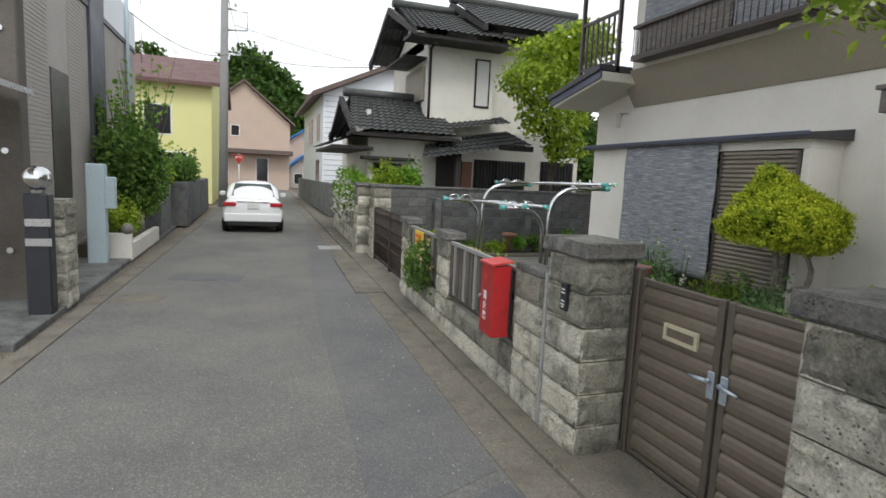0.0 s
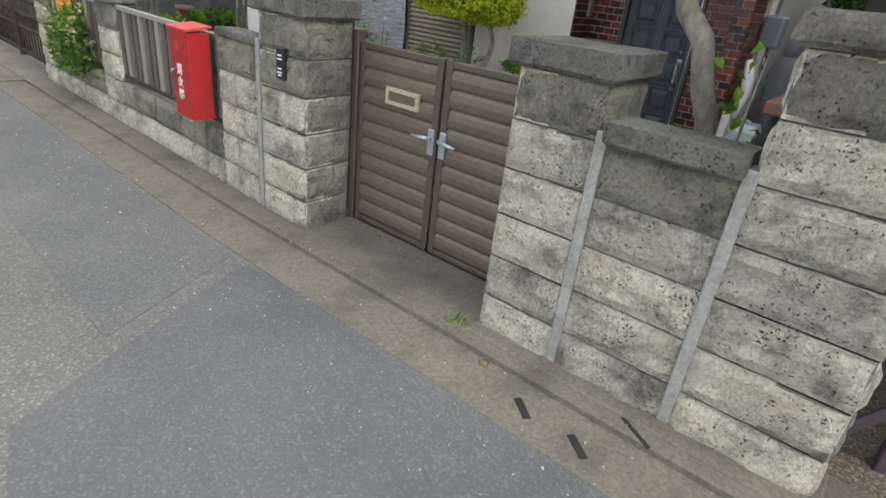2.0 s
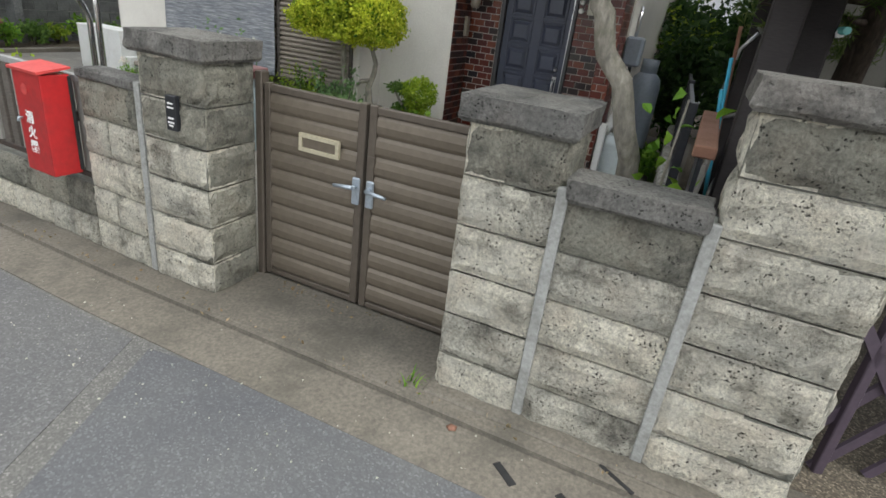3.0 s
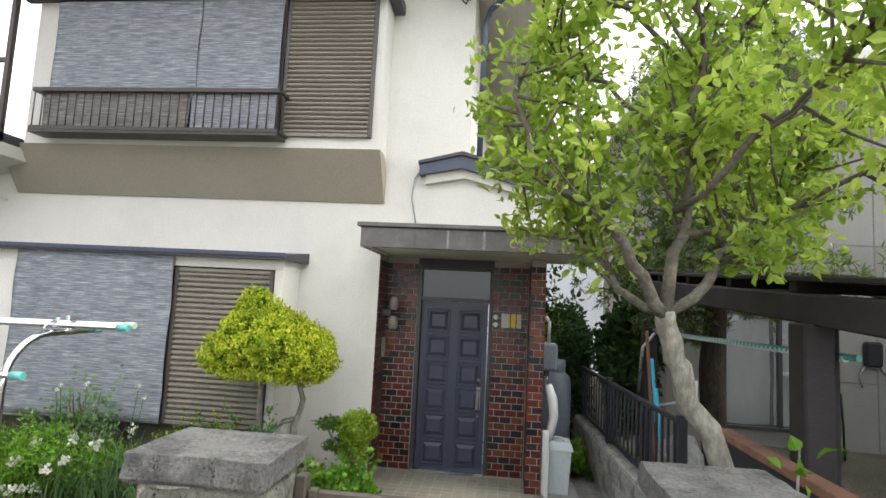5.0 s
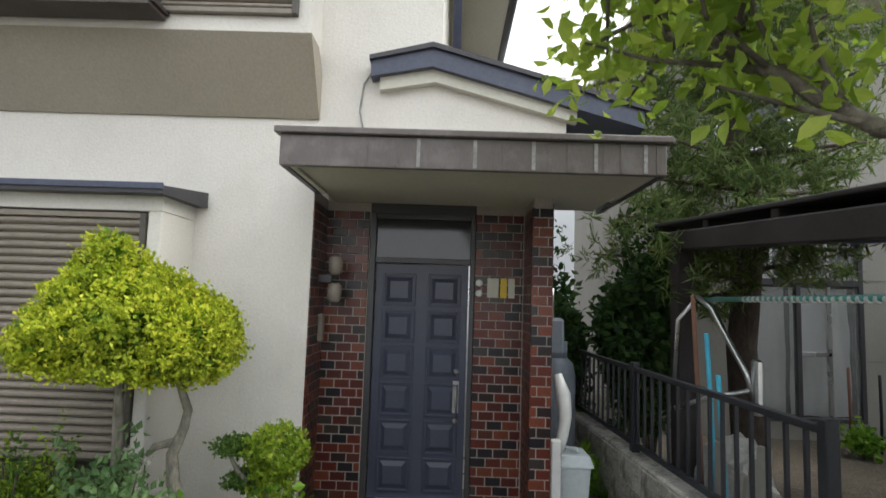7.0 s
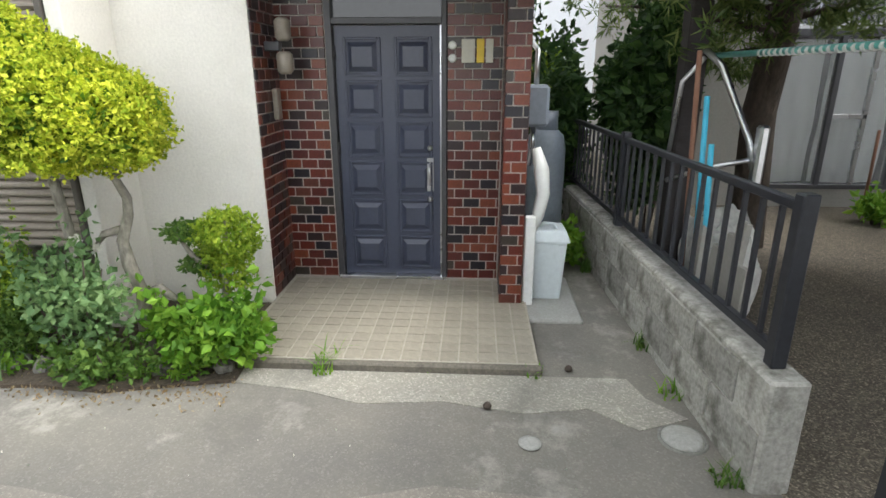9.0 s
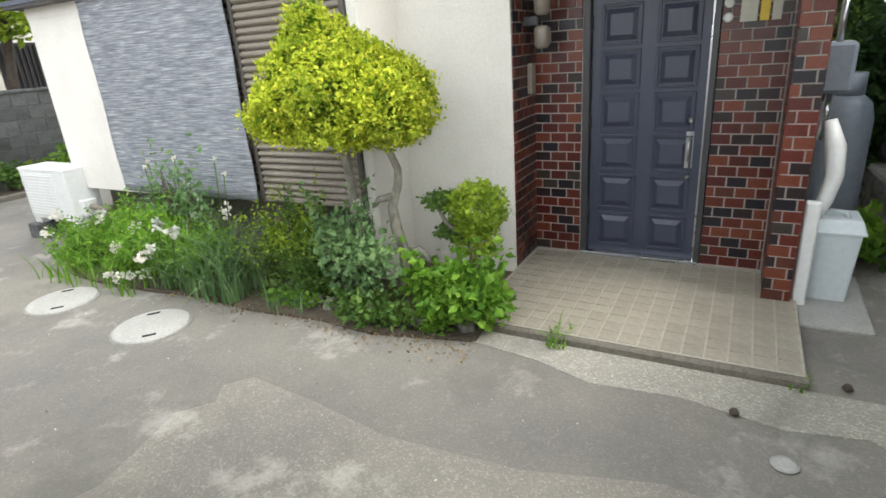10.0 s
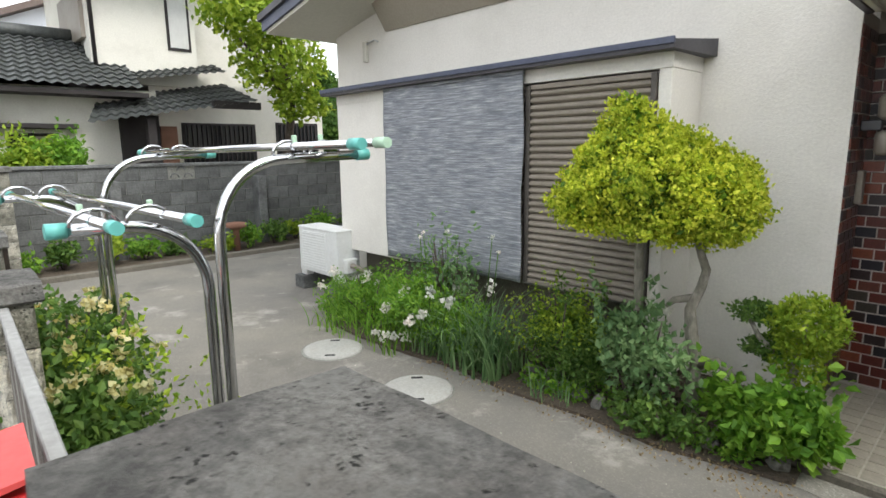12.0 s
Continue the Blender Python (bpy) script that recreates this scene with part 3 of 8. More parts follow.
# ---- split-face block walls ----
def stone_face(name, w, h, depth, material, seed, nx=11, nz=5, rough=0.013, chamfer=0.007):
    """A block whose street face is broken stone; its origin is the lower left corner of that face, width along -y."""
    rng = random.Random(seed)
    verts, faces = [], []
    for k in range(nz + 1):
        for j in range(nx + 1):
            u, v = j / nx, k / nz
            edge = j in (0, nx) or k in (0, nz)
            swell = rng.uniform(-0.002, 0.004) if edge else -0.003 - rough * (0.35 + noise.noise(Vector((u * 3.1 + seed * 5, v * 2.3, seed))) + 0.5 * noise.noise(Vector((u * 9 + seed * 3, v * 5, seed * 2))) + rng.uniform(-0.3, 0.3))
            verts.append((chamfer + swell - (0.0 if edge else chamfer), -u * w, v * h))
    for k in range(nz):
        for j in range(nx):
            a = k * (nx + 1) + j
            faces.append((a, a + 1, a + nx + 2, a + nx + 1))
    base = len(verts)
    corner = [0, nx, (nx + 1) * nz + nx, (nx + 1) * nz]
    verts += [(depth, verts[c][1], verts[c][2]) for c in corner]
    rims = [list(range(0, nx + 1)), [k * (nx + 1) + nx for k in range(nz + 1)], list(range((nx + 1) * nz + nx, (nx + 1) * nz - 1, -1)), [k * (nx + 1) for k in range(nz, -1, -1)]]
    for s, rim in enumerate(rims):
        faces.append(tuple(rim[::-1] + [base + s, base + (s + 1) % 4]))
    faces.append((base + 3, base + 2, base + 1, base))
    return from_lists(name, verts, faces, material)


def rough_cap(name, w, d, h, material, seed, lip=0.025):
    """A quarry-faced coping stone centred on the origin, underside at z 0."""
    bm = bmesh.new()
    box(bm, -d / 2, d / 2, -w / 2, w / 2, 0, h)
    bmesh.ops.subdivide_edges(bm, edges=bm.edges[:], cuts=5, use_grid_fill=True)
    for v in bm.verts:
        side = max(abs(v.co.x) / (d / 2), abs(v.co.y) / (w / 2))
        if side > 0.99:
            k = noise.noise(Vector((v.co.x * 9 + seed, v.co.y * 9, v.co.z * 14)))
            out = Vector((v.co.x, v.co.y, 0)).normalized()
            v.co += out * (k * 0.014 - (0.02 if v.co.z < 0.005 else 0.0))
        v.co.z += 0.004 * noise.noise(v.co * 14 + Vector((seed, 0, 0)))
    return mesh_of(name, bm, material)


BLOCKS = {}


def block_mesh(w, h, depth, material, seed):
    key = (round(w, 3), round(h, 3), round(depth, 3), material.name, seed)
    if key not in BLOCKS:
        BLOCKS[key] = stone_face("block", w, h, depth, material, seed)
    return BLOCKS[key]


def stone_pier(at, w, d, courses, label, cap=True, dark_top=1, cap_h=0.1, pitch=0.2, sides=True, dark_side=False):
    """A pier of split blocks; its origin is at the foot of the street face's middle. The street lies towards -x."""
    p = thing("stone_pier", label, "gate pier", at, "street wall piers")
    core = bmesh.new()
    box(core, 0.022, d - 0.02, -w / 2 + 0.02, w / 2 - 0.02, -0.05, courses * pitch)
    part("mortar_core", core, M_JOINT, p)
    for c in range(courses):
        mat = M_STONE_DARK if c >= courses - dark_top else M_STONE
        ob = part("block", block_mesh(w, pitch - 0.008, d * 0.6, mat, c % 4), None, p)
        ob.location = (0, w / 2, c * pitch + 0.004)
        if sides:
            # -y side mixes in darker blocks; the flag makes all of them darker
            sd = part("block", block_mesh(d - 0.01, pitch - 0.008, w * 0.45, M_STONE_DARK if dark_side or c >= courses - 1 or c % 3 == 1 else M_STONE, (c + 2) % 4), None, p)
            sd.matrix_basis = pose(d - 0.005, -w / 2 - 0.004, c * pitch + 0.004, 0, 0, 90) @ Matrix.Translation((0, d - 0.01, 0))
            sd2 = part("block", block_mesh(d - 0.01, pitch - 0.008, w * 0.45, M_STONE, (c + 1) % 4), None, p)
            sd2.matrix_basis = pose(0.005, w / 2 + 0.004, c * pitch + 0.004, 0, 0, -90) @ Matrix.Translation((0, d - 0.01, 0))
    if cap:
        ob = part("coping", rough_cap("coping", w + 0.07, d + 0.06, cap_h, M_CAP, 3 + w), None, p, "weathered quarry-faced coping stone")
        ob.location = (d / 2, 0, courses * pitch)
    return p


def stone_panel(at, w, d, courses, label, cap=False, dark_top=1, pitch=0.2, block=0.4):
    """A lower panel of wall between piers; its origin is at the foot of the street face, at its far end."""
    p = thing("stone_wall", label, "wall", at, "street wall panels")
    tagged(p, kind="structure")
    core = bmesh.new()
    box(core, 0.022, d, -w, 0, -0.05, courses * pitch)
    part("mortar_core", core, M_JOINT, p)
    for c in range(courses):
        y, first = 0.0, (c % 2 == 1 and w > block)
        while y < w - 0.02:
            bw = min(block / 2 if first else block, w - y)
            first = False
            mat = M_STONE_DARK if c >= courses - dark_top else M_STONE
            ob = part("block", block_mesh(bw - 0.01, pitch - 0.008, d * 0.9, mat, (c + int(y * 10)) % 4), None, p)
            ob.location = (0, -y - 0.005, c * pitch + 0.004)
            y += bw
    if cap:
        ob = part("coping", rough_cap("coping", w, d + 0.06, 0.085, M_CAP, 9 + w), None, p, "thin rough coping stone")
        ob.location = (d / 2 - 0.01, -w / 2, courses * pitch)
    return p


WX = 1.745
stone_pier(pose(WX, 2.82, 0), 0.42, 0.33, 6, "grey split-face stone gate pier with a dark coping", dark_top=2, dark_side=True)
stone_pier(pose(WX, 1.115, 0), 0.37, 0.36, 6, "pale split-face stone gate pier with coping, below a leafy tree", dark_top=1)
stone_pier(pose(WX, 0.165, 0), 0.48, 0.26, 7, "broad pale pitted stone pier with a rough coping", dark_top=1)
stone_panel(pose(WX, 0.9, 0), 0.465, 0.14, 5, "low panel of pale pitted stone blocks with a coping", cap=True, block=0.5)
for y in (0.915, 0.42):
    structure("mortar_strip", bbox(WX - 0.006, WX + 0.1, y - 0.022, y + 0.022, -0.02, 1.04, 0.004), M_MORTAR, "pale smooth mortar strip between stone blocks", "mortar strip")
structure("wall_footing", bbox(1.66, 1.95, -0.12, 1.32, -0.1, 0.045, 0.01), M_GUTTER, "stained concrete footing under the stone wall", "footing")
structure("gate_sill", bbox(1.6, 2.25, 1.3, 2.61, -0.1, 0.036, 0.01), M_GUTTER, "concrete threshold before the gate", "threshold")

# far stretch of the street wall, at a slight angle to the house
FAR = pose(1.755, 3.04, 0, 0, 0, -2.2)


def far_wall(x, y, w, d, courses, label, **k):
    return stone_panel(FAR @ pose(x, y + w, 0), w, d, courses, label, **k)


structure("mortar_strip", bbox(-0.006, 0.1, -0.02, 0.02, -0.02, 1.05, 0.004), M_MORTAR, "pale mortar strip between pier and wall", "mortar strip", FAR @ pose(0, 0.02, 0))
far_wall(0.0, 0.04, 0.46, 0.14, 5, "grey stone block wall with a blackened top course", dark_top=1)
structure("wall_top", bbox(-0.01, 0.15, 0.04, 0.5, 1.0, 1.05, 0.008), M_CAP, "dark stone coping strip", "coping", FAR)
far_wall(0.0, 0.5, 1.66, 0.14, 2, "low blackened stone block wall under an iron railing", dark_top=1)
far_wall(0.0, 2.56, 1.36, 0.14, 2, "low stone block wall behind climbing roses", dark_top=1)
for y, h in ((2.36, 5), (4.12, 5)):
    stone_pier(FAR @ pose(-0.005, y, 0), 0.38, 0.15, h, "stone pier with a dark coping in the street wall", dark_top=1, cap_h=0.08)
for y in (7.6, 8.3):
    stone_pier(FAR @ pose(0.1 - (y - 7.6) * 0.3, y, 0), 0.45, 0.35, 7, "tall grey stone pier at the end of the railings", dark_top=2, cap_h=0.06)
far_wall(0.0, 8.55, 5.2, 0.14, 4, "long low block wall along the lane", dark_top=2)


def railing(at, y0, y1, z0, z1, label, posts):
    r = thing("railing", label, "railing", at, "street railings")
    for z in (z0, z1):
        # Pale grey on the top rail puts its sky reflection into the colour.
        part("rail", bbox(0.02, 0.055, y0, y1, z - 0.018, z + 0.018, 0.004), M_IRON_BROWN if z == z0 else M_POLE_RAILSHEEN, r)
    k = int((y1 - y0) / posts)
    for j in range(k + 1):
        y = y0 + 0.03 + (y1 - y0 - 0.06) * j / k
        part("slat", bbox(0.026, 0.048, y - 0.03, y + 0.03, z0, z1, 0.003), M_OLDPOST if j % 3 else M_NWALL, r)
    return r


railing(FAR, 0.52, 2.16, 0.45, 0.98, "brown slatted metal railing on a low wall", 0.1)
railing(FAR, 2.56, 3.92, 0.45, 0.98, "brown slatted railing behind climbing roses", 0.1)

# ornate driveway gate
dg = thing("driveway_gate", "closed ornate dark-brown cast iron driveway gate", "gate", FAR @ pose(0.16, 4.42, 0))
for k in range(26):
    y = 0.02 + k * 0.115
    bm = bmesh.new()
    tube(bm, [(0, y, 0.06), (0, y, 1.0)], 0.011, 6)
    lathe(bm, [(0.0, 0), (0.016, 0.02), (0.0, 0.055)], 6, Matrix.Translation((0, y, 0.99)))
    for z in (0.35, 0.68):
        lathe(bm, [(0.004, 0), (0.03, 0.035), (0.004, 0.07)], 6, Matrix.Translation((0, y, z)))
    part("baluster", bm, M_IRON_BROWN, dg)
for z in (0.1, 0.55, 0.93):
    part("rail", bbox(-0.014, 0.014, 0, 2.92, z - 0.018, z + 0.018, 0.004), M_IRON_BROWN, dg)
for y in (0.0, 1.46, 2.92):
    part("gate_post", bbox(-0.03, 0.03, y - 0.03, y + 0.03, 0.0, 1.02, 0.006), M_IRON_BROWN, dg)
bm = bmesh.new()
prism(bm, [(-0.62, 4.32), (0.7, 4.32), (0.7, 7.4), (-0.62, 7.4)], -0.02, 0.024, "z")
structure("drive_apron", bm, M_GUTTER, "sloped concrete apron before the driveway gate", "pavement", FAR)
for k in range(12):
    p0 = structure("apron_plate", bbox(-0.98, -0.62, 0.01, 0.24, 0.0, 0.05, 0.012), M_GUTTER, "grooved concrete drive ramp tile by the kerb", "ramp", FAR @ pose(0, 4.35 + k * 0.255, 0, 0, -5, 0))
structure("drain_cover", bbox(-0.25, 0.25, -0.25, 0.25, -0.02, 0.025, 0.006), M_MORTAR, "pale concrete drain cover in the gutter", "drain cover", FAR @ pose(-0.55, 9.0, 0))

# ---- bronze gate ----
def louvre_leaf(width, hinge, label):
    """A gate leaf of rounded horizontal boards; width along y from the hinge side."""
    g = thing("gate_leaf", label, "gate", hinge, "front gate")
    s = 1 if width > 0 else -1
    w = abs(width)
    def ys(a, b):
        return (min(s * a, s * b), max(s * a, s * b))
    for a, b in ((0.0, 0.035), (w - 0.045, w - 0.004)):
        y0, y1 = ys(a, b)
        part("stile", bbox(-0.02, 0.02, y0, y1, 0.0, 1.06, 0.004), M_GATE_DARK, g)
    for z0, z1 in ((0.0, 0.03), (1.02, 1.055)):
        y0, y1 = ys(0.035, w - 0.045)
        part("rail", bbox(-0.017, 0.017, y0, y1, z0, z1, 0.004), M_GATE_DARK, g)
    y0, y1 = ys(0.036, w - 0.046)
    boards = 10
    for k in range(boards):
        z = 0.033 + k * 0.0985
        prof = [(0.006, z), (-0.004, z), (-0.014, z + 0.018), (-0.018, z + 0.05), (-0.014, z + 0.08), (-0.004, z + 0.097), (0.006, z + 0.097)]
        bm = bmesh.new()
        prism(bm, prof, y0, y1, "y")
        part("board", bm, M_GATE, g)
    return g


GX = 2.1
leaf_l = louvre_leaf(-0.61, pose(GX, 2.555, 0.05), "closed bronze aluminium gate leaf with rounded boards and a letter slot")
leaf_r = louvre_leaf(0.61, pose(GX, 1.325, 0.05), "closed bronze aluminium gate leaf with rounded horizontal boards")
bm = bmesh.new()
for a in ((-0.35, -0.11, 0.765, 0.785), (-0.35, -0.11, 0.835, 0.855), (-0.35, -0.33, 0.785, 0.835), (-0.13, -0.11, 0.785, 0.835)):
    box(bm, -0.034, -0.016, a[0] - 0.12, a[1] - 0.12, a[2], a[3])
slot = part("letter_slot", bm, M_BRASS, leaf_l, "dull brass-coloured letter slot frame")
part("slot_flap", bbox(-0.026, -0.016, -0.45, -0.25, 0.785, 0.835, 0.002), M_GATE, slot)
for lf, y, s in ((leaf_l, -0.575, 1), (leaf_r, 0.575, -1)):
    h = part("latch_plate", bbox(-0.032, -0.018, y - 0.022, y + 0.022, 0.56, 0.7, 0.006), M_ZINC, lf, "blue-grey zinc latch plate")
    bm = bmesh.new()
    tube(bm, [(-0.03, y, 0.655), (-0.06, y, 0.655)], 0.012, 8)
    tube(bm, [(-0.058, y, 0.655), (-0.062, y + s * 0.05, 0.652), (-0.058, y + s * 0.11, 0.645)], [0.012, 0.011, 0.009], 8)
    part("latch_lever", bm, M_ZINC, h)
bm = bmesh.new()
box(bm, -0.026, -0.017, 0.56, 0.6, 0.77, 0.82)
part("hinge_tab", bm, M_GATE_DARK, leaf_r)
for y in (2.585, 1.308):
    structure("gate_post", bbox(GX - 0.03, GX + 0.03, y - 0.022, y + 0.022, 0.0, 1.16, 0.005), M_GATE_DARK, "slim bronze gate post against a stone pier", "gate post")

# nameplate, letterbox, extinguisher box
npl = thing("nameplate", "small black house nameplate with pale lettering on a stone pier", "nameplate", pose(WX - 0.022, 2.79, 0.87))
part("plate", bbox(-0.008, 0.02, -0.033, 0.033, 0.0, 0.165, 0.003), M_PLATE, npl)
bm = bmesh.new()
for z, w in ((0.125, 0.034), (0.105, 0.04), (0.055, 0.034), (0.035, 0.04), (0.02, 0.026)):
    box(bm, -0.0105, -0.0075, -w / 2, w / 2, z, z + 0.008)
part("lettering", bm, M_TEXT, npl)

fb = thing("extinguisher_box", "red metal fire extinguisher box with white lettering on a wall", "extinguisher box", FAR @ pose(-0.005, 0.66, 0.47) @ Matrix.Diagonal((0.92, 0.92, 0.92, 1)))
part("body", bbox(-0.17, -0.005, -0.13, 0.13, 0.0, 0.58, 0.008, 2), M_RED, fb)
bm = bmesh.new()
prism(bm, [(-0.185, 0.582), (0.0, 0.61), (0.0, 0.622), (-0.187, 0.598)], -0.142, 0.142, "y")
part("lid", bm, M_RED_TOP, fb, "sun-faded sloping red lid")
bm = bmesh.new()
tube(bm, [(-0.168, 0.03, 0.48), (-0.174, 0.03, 0.48)], 0.03, 16)
part("round_seal", bm, M_RED_TOP, fb)
part("mounting_bracket", bbox(-0.01, 0.06, -0.1, 0.1, 0.3, 0.36, 0.004), M_IRON_BROWN, fb)
part("side_seam", bbox(-0.02, 0.0, -0.137, -0.129, 0.02, 0.57, 0.002), M_SLOT_SHADE, fb)
bm = bmesh.new()
tube(bm, [(-0.17, 0.1, 0.31), (-0.19, 0.1, 0.31), (-0.195, 0.1, 0.29)], 0.008, 8)
part("knob", bm, M_ZINC, fb)


def words(name, body, size, material, parent, m, bold=0.0):
    cu = bpy.data.curves.new(name, "FONT")
    cu.body, cu.size, cu.extrude, cu.align_x, cu.align_y, cu.offset = body, size, 0.0015, "CENTER", "CENTER", bold
    tmp = new(name, cu)
    bpy.context.view_layer.update()
    me = bpy.data.meshes.new_from_object(tmp.evaluated_get(bpy.context.evaluated_depsgraph_get()))
    bpy.data.objects.remove(tmp)
    me.materials.clear()
    me.materials.append(material)
    ob = part(name, me, None, parent)
    ob.matrix_basis = m
    return ob


UPRIGHT = pose(0, 0, 0, 90, 0, -90)  # text facing -x
for k, ch in enumerate(("消", "火", "器")):
    words("lettering", ch, 0.075, M_TEXT, fb, Matrix.Translation((-0.1725, 0.02, 0.32 - k * 0.085)) @ UPRIGHT, 0.002)

structure("gate_post", bbox(2.1, 2.165, 2.7, 2.79, 0.0, 1.2, 0.008), M_TRIM_DARK, "dark square gate post with a flat cap", "gate post")
lb = thing("letterbox", "pale blue letterbox with a maroon lid behind the gate pier", "letterbox", pose(2.14, 2.62, 0))
part("body", bbox(0.015, 0.095, 0.1, 0.65, 0.7, 1.1, 0.008), M_PALE_BLUE, lb)
part("post", bbox(0.04, 0.1, 0.3, 0.4, 0.0, 0.7, 0.004), M_GATE_DARK, lb)
lid = part("lid", bbox(0.0, 0.115, 0.06, 0.68, 1.135, 1.15, 0.004), M_MAROON, lb, "glossy maroon lid")
part("lid_edge", bbox(0.002, 0.113, 0.062, 0.678, 1.1, 1.135, 0.004), M_MAROON_EDGE, lid)

# ---- lattice barrier in the neighbour's entrance ----
lat = thing("folding_barrier", "half-open plum-coloured folding lattice barrier in an entrance", "barrier", pose(2.12, -0.25, 0.02, 0, 0, 20))
for k in range(5):
    for s in (1, -1):
        bm = bmesh.new()
        y = -0.1 - k * 0.22
        box(bm, -0.008, 0.008, -0.022, 0.022, -0.55, 0.55)
        bm.transform(Matrix.Translation((0.012 * s, y, 0.45)) @ Matrix.Rotation(radians(38 * s), 4, "X"))
        part("slat", bm, M_PURPLE, lat)
for y in (0.0, -1.1):
    part("post", bbox(-0.02, 0.02, y - 0.02, y + 0.02, 0, 0.9, 0.004), M_PURPLE, lat)


# ---- the cream house ----
HX, BX = 5.5, 5.06          # main wall face, bay and upper front face
house = thing("house", "two-storey cream stucco house with taupe band, shutters and blinds", "house", pose(HX, 5.0, 0))
tagged(house, kind="structure")


def hp(name, bm, material, label="", parent=None):
    """A part of the house, given in world coordinates."""
    bm.transform(Matrix.Translation((-HX, -5.0, 0)))
    return part(name, bm, material, parent or house, label)


hp("front_wall", bbox(HX, HX + 0.18, 3.115, 8.2, 0, 3.4, 0), M_STUCCO, "cream stucco wall")
hp("upper_wall", bbox(HX + 0.002, HX + 0.18, 2.255, 3.3, 2.345, 5.6, 0), M_STUCCO, "cream stucco upper wall")
hp("porch_gable_wall", bbox(HX - 0.002, HX + 0.2, 1.36, 2.72, 2.45, 3.2, 0), M_STUCCO)
hp("side_wall", bbox(HX + 0.18, 12.0, 2.26, 2.35, 2.52, 5.3, 0), M_STUCCO, "cream stucco side wall")
hp("side_wall", bbox(6.1, 12.0, 1.435, 1.58, 0, 2.9, 0), M_STUCCO)
hp("far_side_wall", bbox(HX + 0.18, 12.0, 8.02, 8.2, 0, 3.2, 0), M_STUCCO)
hp("back_wall", bbox(11.8, 12.0, 1.5, 8.2, 0, 5.3, 0), M_STUCCO)
hp("foundation", bbox(5.3, HX - 0.003, 4.03, 7.47, 0, 0.538, 0), M_GUTTER, "grey concrete foundation under the bay")
# bay window on the ground floor
hp("bay_side", bbox(BX, HX, 3.945, 4.03, 0.03, 2.15, 0.006), M_STUCCO, "cream stucco bay cheek")
hp("bay_front", bbox(BX, BX + 0.1, 6.4, 7.58, 0.54, 2.15, 0.01), M_STUCCO, "cream stucco bay panel")
hp("bay_floor", bbox(BX + 0.06, HX, 4.03, 7.49, 0.545, 0.6, 0), M_JOINT)
hp("bay_cheek", bbox(BX + 0.1, HX, 7.5, 7.58, 0.54, 2.15, 0), M_STUCCO)
hp("bay_head", bbox(BX - 0.004, HX, 3.94, 7.58, 2.08, 2.185, 0.004), M_STUCCO)
bm = bmesh.new()
prism(bm, [(BX - 0.11, 2.175), (BX - 0.11, 2.225), (HX, 2.285), (HX, 2.175)], 3.86, 7.72, "y")
for v in bm.verts:
    if v.co.y < 4 and v.co.x < BX:
        v.co.y += 0.035
br = hp("bay_roof", bm, M_TRIM_DARK, "thin dark metal roof over the bay")
hp("bay_roof_lip", bbox(BX - 0.12, BX - 0.105, 3.89, 7.72, 2.2, 2.24, 0.003), M_TRIM, "", br)


def shutter(x, y0, y1, z0, z1, label, slat=0.05):
    s = hp("shutter", bbox(x + 0.02, x + 0.05, y0, y1, z0, z1, 0), M_SHUT_FRAME, label)
    def sp(name, bm, material):
        bm.transform(Matrix.Translation((-HX, -5.0, 0)))
        return part(name, bm, material, s)
    w = 0.035
    for a in ((y0, y0 + w, z0, z1), (y1 - w, y1, z0, z1)):
        sp("stile", bbox(x - 0.02, x + 0.02, *a, 0.004), M_SHUT_FRAME)
    for a in ((y0 + w, y1 - w, z0, z0 + w), (y0 + w, y1 - w, z1 - w, z1)):
        sp("rail", bbox(x - 0.016, x + 0.02, *a, 0.004), M_SHUTTER)
    k = int((z1 - z0 - 2 * w) / slat)
    pitch = (z1 - z0 - 2 * w) / k
    for j in range(k):
        z = z0 + w + j * pitch
        bm = bmesh.new()
        prism(bm, [(x + 0.02, z), (x + 0.004, z + 0.004), (x - 0.012, z + pitch * 0.35), (x - 0.012, z + pitch * 0.62), (x + 0.004, z + pitch * 0.86), (x + 0.02, z + pitch)], y0 + w, y1 - w, "y")
        sp("slat", bm, M_SHUTTER)
    return s


shutter(BX, 4.035, 5.03, 0.58, 2.065, "closed ribbed brown metal shutter")
shutter(BX + 0.04, 5.04, 6.4, 0.58, 2.065, "closed ribbed brown metal shutter behind a blind")


def cloth(name, x, y0, y1, z0, z1, material, ripple, rng, ny=40, nz=24, wave=0.02):
    verts, faces = [], []
    for k in range(nz + 1):
        for j in range(ny + 1):
            y, z = y0 + (y1 - y0) * j / ny, z0 + (z1 - z0) * k / nz
            d = ripple * noise.noise(Vector((y * 3.0, z * 1.2, 3))) + ripple * 0.5 * noise.noise(Vector((y * 9, z * 3, 8)))
            e = wave * noise.noise(Vector((y * 2.5, 1.7, z * 2.0)))
            verts.append((x + d, y + (e if j in (0, ny) else 0), z + (e if k == 0 else 0)))
    for k in range(nz):
        for j in range(ny):
            a = k * (ny + 1) + j
            faces.append((a, a + 1, a + ny + 2, a + ny + 1))
    me = from_lists(name, verts, faces, material, True)
    return me


